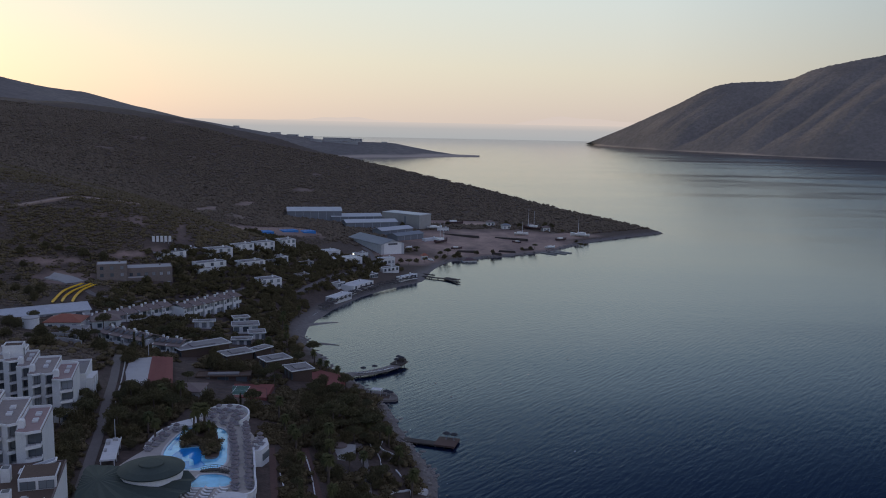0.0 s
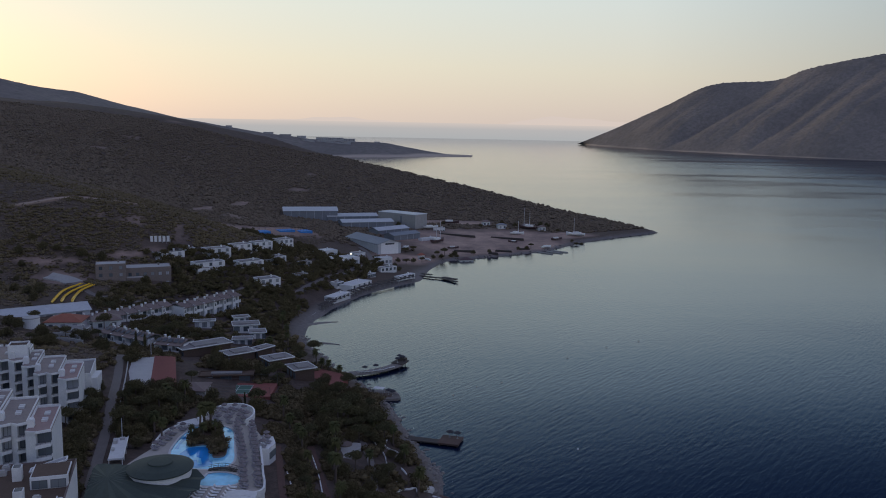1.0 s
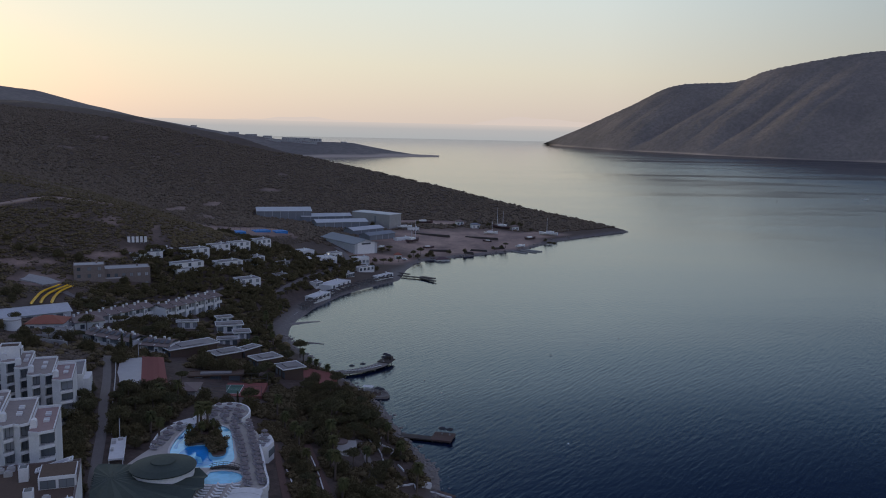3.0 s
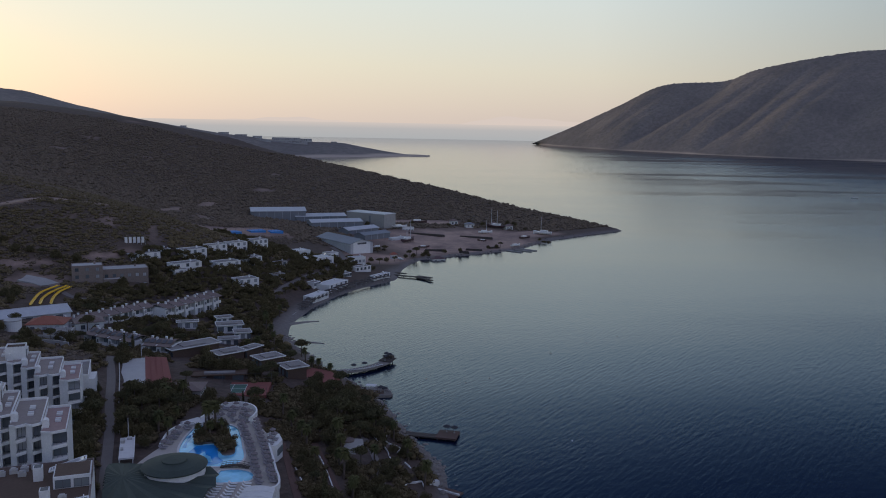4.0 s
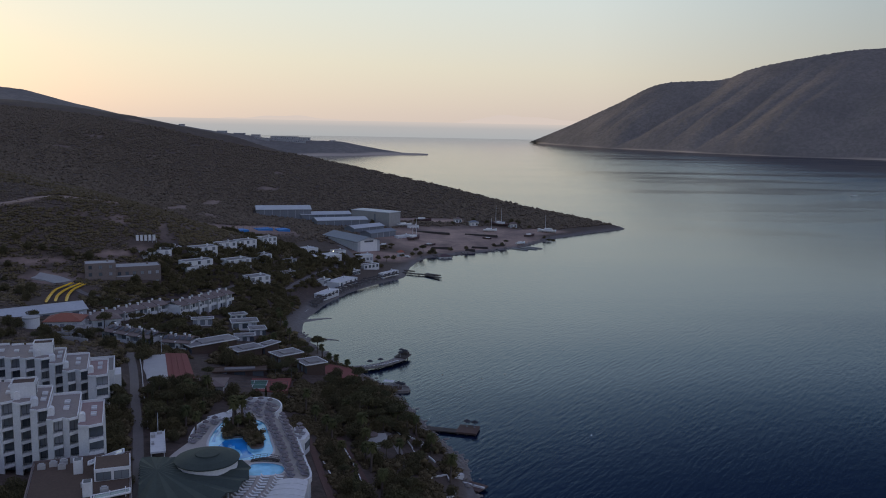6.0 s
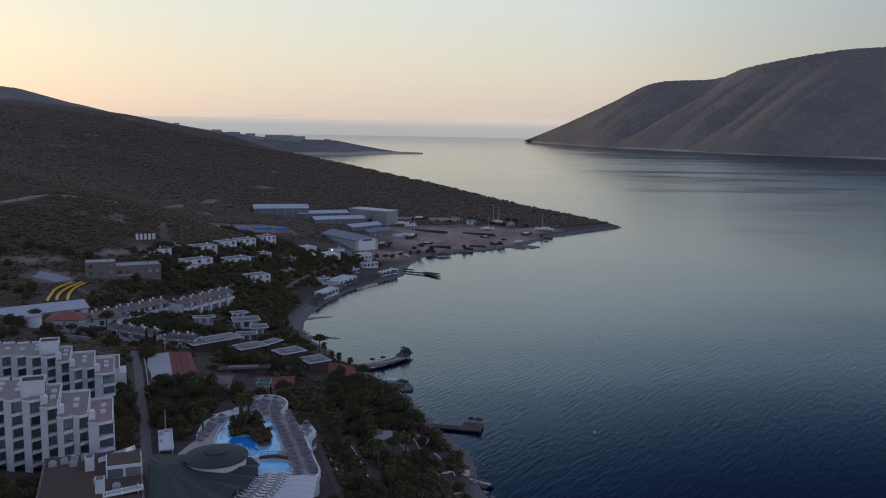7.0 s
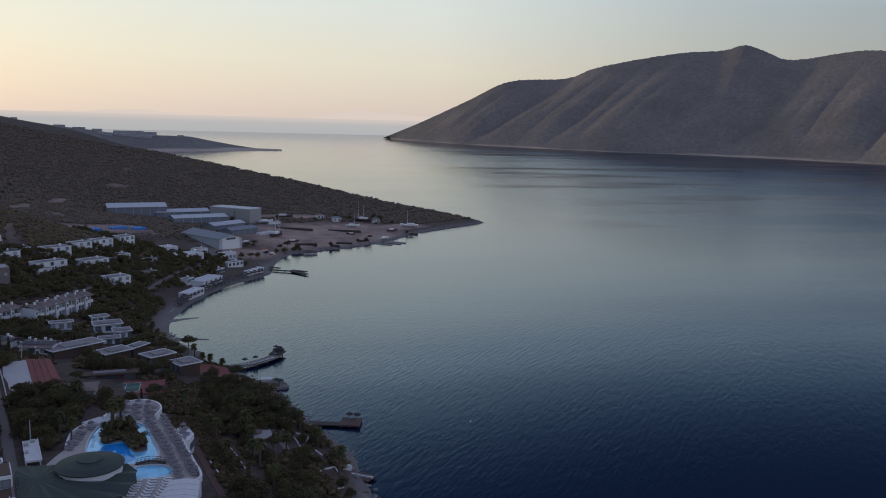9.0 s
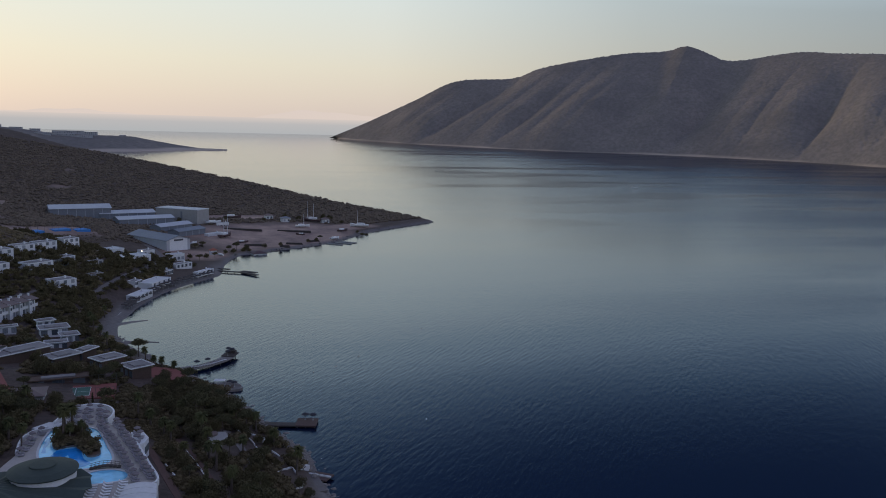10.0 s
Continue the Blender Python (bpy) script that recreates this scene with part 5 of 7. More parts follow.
def tiled_house(x, y, eave, rz, w, d, h, label, roof="tile_red", wall="white", rise=2.2):
    ob = thing("tiled_house", label, "house", x, y, 0, rz)
    bm = bmesh.new()
    box(bm, -w / 2, w / 2, -d / 2, d / 2, min(ground_z(x, y), eave - h) - 1.5, eave)
    part("wall", bm, M[wall], ob)
    bm = bmesh.new()
    hip_roof(bm, w, d, eave + 0.15, rise)
    part("roof", bm, M[roof], ob)
    for k in range(max(2, int(w / 4))):
        Window.put(ob, 1.5, 1.6, pose(-w / 2 + w * (k + 0.5) / max(2, int(w / 4)), -d / 2 - 0.04, eave - 2.4), 1)
    keep(x, y, w / 2 + 1, d / 2 + 1, rz)
    return ob


tiled_house(-163, 307, 12.4, 10, 13, 10, 4, "house with a hipped red tile roof beside the long hall")
tiled_house(-150, 312, 12.0, 30, 10, 8, 4, "house with a brown tile roof among trees", "tile_brown")
flat_house(-154, 296, 12.2, 10, 9, 7, 4, "small grey flat-roofed service house", "service_house", "building", "plaster_grey", wins=3, floors=1, wing=False)
dr = thing("water_tower", "white cylindrical water tower with a stained flat top", "water tower", -170.4, 295.4, 0)
bm = bmesh.new()
tube(bm, (0, 0, 6), (0, 0, 15.4), 2.9, 2.9, 28)
part("drum", bm, M["white"], dr)
bm = bmesh.new()
tube(bm, (0, 0, 15.4), (0, 0, 15.75), 3.05, 3.05, 28)
part("rim", bm, M["plaster_grey"], dr)
keep(-170.4, 295.4, 4, 4)
# curved stone walls by the drum
for line in ([(-166, 284), (-158, 288), (-150, 287), (-146, 283)], [(-160, 280), (-152, 282), (-143, 279)]):
    o = thing("garden_wall", "curved pale garden wall below the water tower", "wall", kind="structure")
    z = ground_z(*line[1])
    wall_run(line, z - 1, z + 1.3, 0.35, "wall", M["plaster_grey"], o)

# water slides
for k, (line, c) in enumerate((([(-181.6, 331.5, 13.2), (-184.2, 341, 13.8), (-185.6, 350, 14.6), (-183.0, 360, 15.6)], "yellow"),
                               ([(-178.8, 333.8, 13.2), (-181.4, 342, 13.7), (-181.8, 351, 14.5), (-179.4, 360.5, 15.5)], "yellow"),
                               ([(-174.6, 334.4, 13.2), (-177.6, 343, 13.6), (-179.0, 352, 14.4), (-177.6, 360, 15.2)], "yellow"))):
    ws = thing("water_slide", "sun-bleached yellow open water slide on steel legs", "water slide", group="water slides")
    q = smooth_line(line, 1.5)
    bm = bmesh.new()
    rows = []
    for i, p in enumerate(q):
        d = (q[min(i + 1, len(q) - 1)] - q[max(i - 1, 0)]).normalized()
        s = Vector((-d.y, d.x, 0)).normalized()
        rows.append([bm.verts.new(p + s * (0.55 * math.cos(b)) + Vector((0, 0, -0.5 * math.sin(b) + 0.5))) for b in [math.pi * j / 6 for j in range(7)]])
    for a, b in zip(rows, rows[1:]):
        for j in range(6):
            bm.faces.new((a[j], a[j + 1], b[j + 1], b[j]))
    thicken(bm, 0.08)
    part("chute", bm, M[c], ws)
    for p in q[2::5]:
        bm = bmesh.new()
        tube(bm, (p.x, p.y, ground_z(p.x, p.y) - 0.5), (p.x, p.y, p.z - 0.1), 0.12, 0.12, 6)
        part("leg", bm, M["steel"], ws)
keep(-181, 346, 8, 15)
keep(-182, 331, 7, 5)

# the sign on the hill: plain white blocks for its letters
sg = thing("hillside_sign", "row of plain white blocks on steel posts on the hill", "sign", -171.5, 420.5, 0, 20)
for k in range(5):
    bm = bmesh.new()
    u, g = -4.7 + 2.0 * k, 26.4
    box(bm, u, u + 1.35, -0.15, 0.15, g, g + 3.0)
    part("sign_block", bm, M["white"], sg)
for k in range(6):
    bm = bmesh.new()
    tube(bm, (-4.4 + 1.9 * k, 0.4, 23), (-4.4 + 1.9 * k, 0.25, 27.5), 0.08, 0.08, 6)
    part("post", bm, M["steel"], sg)
keep(-171.5, 418, 7, 5, 20)


# terraced rows: each house with its own low-pitched roof and tall chimneys
def terrace_house(w, d, h, label, group):
    """Front towards -y, its floor at z = 0."""
    ob = thing("terraced_house", label, "terraced house", group=group)
    bm = bmesh.new()
    box(bm, -w / 2 + 0.01, w / 2 - 0.01, -d / 2 + 1.6, d / 2, -3, h)
    box(bm, -w / 2 + 0.01, -w / 2 + 1.7, -d / 2, -d / 2 + 1.6, -3, h)
    box(bm, -w / 2 + 1.7, w / 2 - 0.01, -d / 2 + 0.3, -d / 2 + 0.45, h * 0.48, h * 0.66)
    box(bm, -w / 2 + 1.7, w / 2 - 0.01, -d / 2 + 0.3, -d / 2 + 1.6, h * 0.44, h * 0.48)
    part("wall", bm, M["white"], ob)
    bm = bmesh.new()
    for s, y0, y1, z0, z1 in ((0, -d / 2 - 0.5, 0.6, h + 0.02, h + 1.45), (1, d / 2 + 0.4, 0.6, h + 0.1, h + 1.45)):
        vs = [bm.verts.new(p) for p in ((-w / 2, y0, z0), (w / 2, y0, z0), (w / 2, y1, z1), (-w / 2, y1, z1))]
        bm.faces.new(vs if s == 0 else vs[::-1])
    thicken(bm, 0.2)
    part("roof", bm, M["tile_brown"], ob)
    bm = bmesh.new()
    box(bm, -w / 2, -w / 2 + 0.3, -d / 2 - 0.4, d / 2 + 0.3, h, h + 0.35)
    part("party_wall", bm, M["white"], ob)
    for u, v in ((-w / 2 + 1.2, 1.0), (w / 2 - 1.4, -0.6)):
        bm = bmesh.new()
        box(bm, u - 0.3, u + 0.3, v - 0.35, v + 0.35, h + 0.6, h + 2.0)
        box(bm, u - 0.38, u + 0.38, v - 0.43, v + 0.43, h + 2.0, h + 2.12)
        part("chimney", bm, M["white"], ob, "white rendered chimney")
    Window.put(ob, 2.2, 2.0, pose(0.75, -d / 2 + 1.57, h * 0.5 + 0.1), 1, "frame", "balcony_door")
    Window.put(ob, 2.2, 2.0, pose(0.75, -d / 2 + 1.57, 0.1), 1, "frame", "terrace_door")
    Window.put(ob, 0.8, 1.1, pose(-w / 2 + 0.85, -d / 2 - 0.03, h * 0.5 + 0.7), 0)
    return ob


proto = terrace_house(5.2, 8.5, 5.8, "white terraced holiday house with brown tiles and twin chimneys", "terraced holiday houses")
first = True
for x0, y0, x1, y1, n, eave, rz in ((-159.5, 312.0, -139.0, 345.0, 7, 11.2, 58.2), (-133.5, 341.0, -118.0, 371.5, 6, 10.8, 63), (-142.0, 296.5, -120.5, 286.0, 4, 11.8, -26), (-117.0, 283.0, -106.7, 281.2, 2, 11.8, -9.9)):
    for k in range(n):
        t = (k + 0.5) / n
        x, y = x0 + (x1 - x0) * t, y0 + (y1 - y0) * t
        m = pose(x, y, eave - 5.8 - 0.25 * k * (1 if rz > 0 else 0) * 0, 0, 0, rz)
        if first:
            proto.matrix_basis, first = m, False
        else:
            copy_thing(proto, m)
    keep((x0 + x1) / 2, (y0 + y1) / 2, math.hypot(x1 - x0, y1 - y0) / 2 + 1, 6, rz)

# dark water-heating panels on the roofs of the lower rows
for x0, y0, x1, y1, n in ((-140.5, 293.6, -122.0, 284.6, 9), (-116.5, 280.6, -108.0, 279.2, 5)):
    for k in range(n):
        t = k / (n - 1)
        sp = thing("solar_panel", "dark solar water-heating panel on a tiled roof", "solar panel", x0 + (x1 - x0) * t, y0 + (y1 - y0) * t, 12.45, math.degrees(math.atan2(y1 - y0, x1 - x0)), "solar panels")
        bm = bmesh.new()
        box(bm, -0.75, 0.75, -0.95, 0.95, 0.0, 0.08, pose(0, 0, 0.5, 24, 0, 0))
        part("collector", bm, M["frame"], sp)
        for x in (-0.6, 0.6):
            bm = bmesh.new()
            box(bm, x - 0.03, x + 0.03, 0.85, 0.91, -0.3, 1.0)
            part("stand", bm, M["frame"], sp)

# flat-roofed pavilions between the rows and the shore
PV = "grey flat-roofed pavilion with a pale roof edge"


def pavilion(x, y, top, rz, w, d, h=3.6, label=PV, roof="roof_felt", wall="roof_brown", edge="white"):
    ob = thing("restaurant_pavilion", label, "pavilion", x, y, 0, rz, "flat-roofed pavilions")
    bm = bmesh.new()
    box(bm, -w / 2 + 0.8, w / 2 - 0.8, -d / 2 + 0.8, d / 2 - 0.8, top - h - 3, top - 0.5)
    part("wall", bm, M[wall], ob)
    bm = bmesh.new()
    parapet_ring(bm, -w / 2, w / 2, -d / 2, d / 2, top - 0.3, top, 0.2)
    part("roof_edge", bm, M[edge], ob, "rendered roof edge")
    bm = bmesh.new()
    box(bm, -w / 2 + 0.3, w / 2 - 0.3, -d / 2 + 0.3, d / 2 - 0.3, top - 0.5, top - 0.2)
    part("roof", bm, M[roof], ob)
    bm = bmesh.new()
    box(bm, -w * 0.28, w * 0.28, -d * 0.22, d * 0.22, top - 0.3, top + 0.15)
    part("roof_light", bm, M["roof_felt"], ob)
    for k in range(3):
        Window.put(ob, w / 5, 2.0, pose(-w / 3 + w * k / 3, -d / 2 + 0.76, top - h + 0.4), 1)
    keep(x, y, w / 2 + 0.8, d / 2 + 0.8, rz)
    keep(x + 1.5, y - d / 2 - 3.5, w / 2 + 0.5, 3.5, rz)


for x, y, top, rz, w, d in ((-88.1, 278.4, 10.6, -47, 7.5, 10.8), (-82.4, 287.2, 9.8, -31, 4.8, 8.9), (-73.2, 273.1, 10.6, -49, 7.4, 9.7), (-63.7, 266.9, 9.5, -55, 8.4, 8.3), (-101.9, 283.1, 11.5, -47, 8.5, 18.9)):
    pavilion(x, y, top, rz, w, d)
for x, y, top, rz, w, d in ((-101, 331, 7.6, 20, 11, 8), (-94, 323, 6.6, 20, 7, 7), (-118, 331, 8.2, 18, 9, 4), (-96, 310, 7.0, 15, 8, 5), (-106, 341, 8, 30, 7, 5)):
    pavilion(x, y, top, rz, w, d, 3.2, "low white-edged garden building with a flat roof", "roof_felt", "white")

# a round-roofed house near the courts
tiled_house(-89, 236, 11.0, 5, 9, 8, 3.4, "garden building with a dark brown hipped roof", "tile_brown", "plaster_grey", 1.4)
pavilion(-84.5, 254.5, 10.0, 12, 17, 5.5, 3.0, "long low brown changing-room building by the tennis court", "roof_brown", "wood_red", "roof_brown")

# red-decked terrace by the pier
bm = bmesh.new()
prism(bm, [(-63.4, 281), (-60.4, 281.2), (-52.5, 277.0), (-48.6, 270.5), (-50.7, 265.1), (-55.0, 263.3), (-60.6, 268.9)], 1.0, 4.4)
rt = thing("shore_terrace", "red-painted terrace above the rocks by the pier", "terrace", kind="structure")
part("decking", bm, M["court_red"], rt)
keep(-56, 272, 9, 6, -40)
keep(-54, 266, 6, 4, -40)

# ---------------------------------------------------------------- beach
BR = "white beach restaurant with a flat roof by the shore"
for x, y, top, rz, w, d in ((-74.6, 441.5, 5.0, 66, 19, 8.5), (-78.6, 412.5, 4.0, 70, 16, 5.5), (-83.5, 436, 5.6, 64, 6, 4.5), (-64.5, 491, 5.0, 48, 12, 5), (-71, 466.5, 5.2, 60, 7, 4.5), (-51.5, 472.5, 3.8, 58, 15, 3.2)):
    ob = flat_house(x, y, min(top, ground_z(x, y) + 3.0), rz, w, d, 2.6, BR, "beach_restaurant", "restaurant", wins=4, floors=1, wing=False, roof="canvas" if w > 12 else "roof_felt", group="beach restaurants")
sw = thing("sea_wall", "low grey wall along the beach with a whitewashed stretch", "wall", kind="structure")
wall_run([(-85.5, 366), (-83.4, 381), (-81.2, 404), (-76.4, 421)], 0.0, 0.95, 0.35, "wall", M["plaster_grey"], sw, step=2.5)
wall_run([(-75.4, 422), (-73.0, 433), (-65.5, 459.5)], 0.0, 1.6, 0.35, "wall", M["white"], sw, "whitewashed wall", step=2.5)
draped_ribbon("road", [(-97, 400), (-93, 425), (-88, 450), (-83.5, 462), (-81.2, 485), (-78.6, 512), (-79.4, 531), (-85, 549), (-91, 559)], 3.0, M["paving"], "grey shore road behind the beach", "road")
thatch = parasol(M["timber"], 1.6, 2.2, 9, "brown straw beach parasol", "parasol", "beach parasols")
first = True
for k in range(46):
    t = (k // 2 + 0.5) / 23
    line = smooth_line([(-78.5, 386, 0), (-75.6, 406, 0), (-68.2, 430, 0), (-60.7, 446, 0), (-51.7, 461.5, 0), (-43, 474, 0)], 1.0)
    p = line[min(int(t * (len(line) - 1)), len(line) - 1)]
    off = 2.4 + 2.6 * (k % 2)
    x, y = p.x - off * 0.9 + rng.uniform(-0.5, 0.5), p.y + off * 0.42 + rng.uniform(-0.5, 0.5)
    m = pose(x, y, ground_z(x, y) - 0.05)
    if first:
        thatch.matrix_basis, first = m, False
    else:
        copy_thing(thatch, m)
keep(-66, 445, 10, 60, -25)


def pier(name, line, width, label, z=1.15, planks=True, mat="timber", posts=True):
    ob = thing(name, label, "pier")
    q = smooth_line([(*p, 0) for p in line], 1.2)
    bm = bmesh.new()
    rows = []
    for i, p in enumerate(q):
        d = (q[min(i + 1, len(q) - 1)] - q[max(i - 1, 0)]).normalized()
        s = Vector((-d.y, d.x, 0)) * width / 2
        rows.append([bm.verts.new((p.x + k * s.x, p.y + k * s.y, zz)) for k, zz in ((-1, z - 0.35), (-1, z), (1, z), (1, z - 0.35))])
    for a, b in zip(rows, rows[1:]):
        for i in range(4):
            bm.faces.new((a[i], a[(i + 1) % 4], b[(i + 1) % 4], b[i]))
    bm.faces.new(rows[0][::-1])
    bm.faces.new(rows[-1])
    part("deck", bm, M[mat], ob)
    if posts:
        for i in range(0, len(q), 4):
            p = q[i]
            d = (q[min(i + 1, len(q) - 1)] - q[max(i - 1, 0)]).normalized()
            s = Vector((-d.y, d.x, 0)) * (width / 2 - 0.25)
            for k in (-1, 1):
                bm = bmesh.new()
                tube(bm, (p.x + k * s.x, p.y + k * s.y, -3), (p.x + k * s.x, p.y + k * s.y, z - 0.3), 0.16, 0.16, 7)
                part("pile", bm, M["timber"], ob)
    return ob


# curved boardwalk with parasols and a raised bar at its head
pa = pier("boardwalk", [(-57, 285), (-50, 288.2), (-45, 290.5), (-40.5, 294.5), (-36.5, 299.6), (-34.6, 305.5)], 4.2, "curved timber boardwalk with parasols over the water", mat="bleached")
bm = bmesh.new()
box(bm, -2.4, 2.4, -3.0, 2.8, 0, 0.3)
box(bm, -1.6, 1.6, 0.6, 2.6, 0.3, 1.3)
bmesh.ops.transform(bm, matrix=pose(-35.0, 304.0, 1.2, 0, 0, -20), verts=bm.verts[:])
part("raised_head", bm, M["timber"], pa)
ps = parasol(M["canvas_dark"], 1.1, 1.75, 8, "dark parasol on the boardwalk", "parasol", "pier parasols")
first = True
for x, y, z in ((-46.2, 290.6, 1.15), (-42.6, 293.4, 1.15), (-35.8, 302.0, 1.5), (-34.2, 304.6, 1.5), (-35.6, 306.0, 1.5), (-12.6, 230.6, 0.85), (-10.4, 229.9, 0.85), (-34.6, 266.6, 0.85), (-33.2, 265.6, 0.8)):
    if first:
        ps.matrix_basis, first = pose(x, y, z), False
    else:
        copy_thing(ps, pose(x, y, z))
lb_ = lounger(M["canvas"], "pale sun lounger on the boardwalk", "pier loungers")
first = True
for k in range(11):
    t = k / 10
    x, y = -48 + 11 * t, 288.4 + 8.2 * t - 1.4 * math.sin(t * 3)
    m = pose(x, y, 1.15, 0, 0, 130 + rng.uniform(-10, 10))
    if first:
        lb_.matrix_basis, first = m, False
    else:
        copy_thing(lb_, m)

# rocky quay with a white awning
qb = thing("quay", "rough stone bathing quay with a white awning", "quay")
bm = bmesh.new()
prism(bm, [(-47, 263), (-46.5, 270), (-44, 271), (-38, 271.4), (-34.6, 270.6), (-31.4, 267.6), (-30.5, 265), (-31.2, 263.4), (-35, 262.6), (-40, 262)], -3, 0.8)
part("platform", bm, M["rock"], qb)
for k in range(11):
    bm = bmesh.new()
    box(bm, -0.5, 0.5, -2.5 + 0.06 * k, 2.3 - 0.08 * k, 0.6, 0.95, pose(-44.5 + 1.06 * k, 266.6 - 0.05 * k, 0, 0, 0, -4))
    part("deck_board", bm, M["wood_red"], qb)
for k in range(9):
    bm = bmesh.new()
    q = 0.45 + 0.3 * abs(math.sin(k * 2.3))
    bmesh.ops.create_icosphere(bm, subdivisions=2, radius=q, matrix=pose(-36.6 + 0.62 * k, 270.6 - 0.055 * k * k, 0.85, 0, 0, 40 * k) @ Matrix.Diagonal((1.2, 0.9, 0.75, 1)))
    for v in bm.verts:
        v.co += Vector((math.sin(v.co.y * 5 + k), math.sin(v.co.z * 6), math.sin(v.co.x * 5))) * 0.07
    part("boulder", bm, M["rock"], qb)
bm = bmesh.new()
box(bm, -1.75, 1.75, -1.2, 1.2, 1.75, 1.85, pose(-37.8, 267.0, 1.1, 0, 0, -10))
part("awning", bm, M["canvas"], qb)
for x, y in ((-39.4, 266.3), (-36.4, 265.8), (-39.1, 268.2), (-36.1, 267.7)):
    bm = bmesh.new()
    tube(bm, (x, y, 0.8), (x, y, 2.9), 0.06, 0.06, 6)
    part("post", bm, M["steel"], qb)
for k in range(7):
    bm = bmesh.new()
    q = pose(-45.2 + 0.85 * k, 268.6 - 0.1 * k, 0, 0, 0, 78 + 5 * math.sin(k * 2))
    box(bm, -0.95, 0.95, -0.28, 0.28, 1.2, 1.32, q)
    box(bm, -0.85, -0.7, -0.25, 0.25, 0.8, 1.2, q)
    box(bm, 0.7, 0.85, -0.25, 0.25, 0.8, 1.2, q)
    box(bm, 0.5, 0.95, -0.28, 0.28, 1.32, 1.7, q)
    part("bench", bm, M["timber"], qb)

pc = pier("jetty", [(-30, 229.6), (-24, 229.2), (-15, 227.4)], 2.8, "straight dark timber jetty with a square bathing platform", 0.75)
bm = bmesh.new()
box(bm, -3.0, 3.0, -3.2, 3.2, 0.35, 0.85, pose(-12.3, 228.7, 0, 0, 0, -12))
part("platform", bm, M["wood_red"], pc, "reddish square timber platform")
for x in (-2.6, 0, 2.6):
    for y in (-2.8, 2.8):
        bm = bmesh.new()
        q = pose(-12.3, 228.7, 0, 0, 0, -12) @ Vector((x, y, 0))
        tube(bm, (q.x, q.y, -3), (q.x, q.y, 0.8), 0.2, 0.2, 7)
        part("pile", bm, M["timber"], pc)
pd = pier("swimming_stage", [(-16.5, 191.5), (-12.8, 190), (-9.6, 187.8)], 4.2, "small dark swimming stage on piles", 0.9, mat="wood_red")
bm = bmesh.new()
for k in range(5):
    box(bm, -0.3, 0.3, -0.9, 0.9, 0.9, 1.25, pose(-15.2 + 1.25 * k, 191.2 - 0.75 * k, 0, 0, 0, 60))
part("mattress", bm, M["canvas"], pd)
pj = pier("jetty", [(-44, 488), (-37, 484), (-31, 481.5), (-22, 471.5)], 2.4, "low timber jetty off the beach", 0.9)
bm = bmesh.new()
box(bm, -5, 5, -1.4, 1.4, 0.5, 0.95, pose(-26.5, 482.0, 0, 0, 0, -35))
part("cross_stage", bm, M["timber"], pj)
bm = bmesh.new()
box(bm, -4, 4, -1.0, 1.0, 0.45, 0.9, pose(-41, 494, 0, 0, 0, -30))
part("shore_stage", bm, M["timber"], pj)

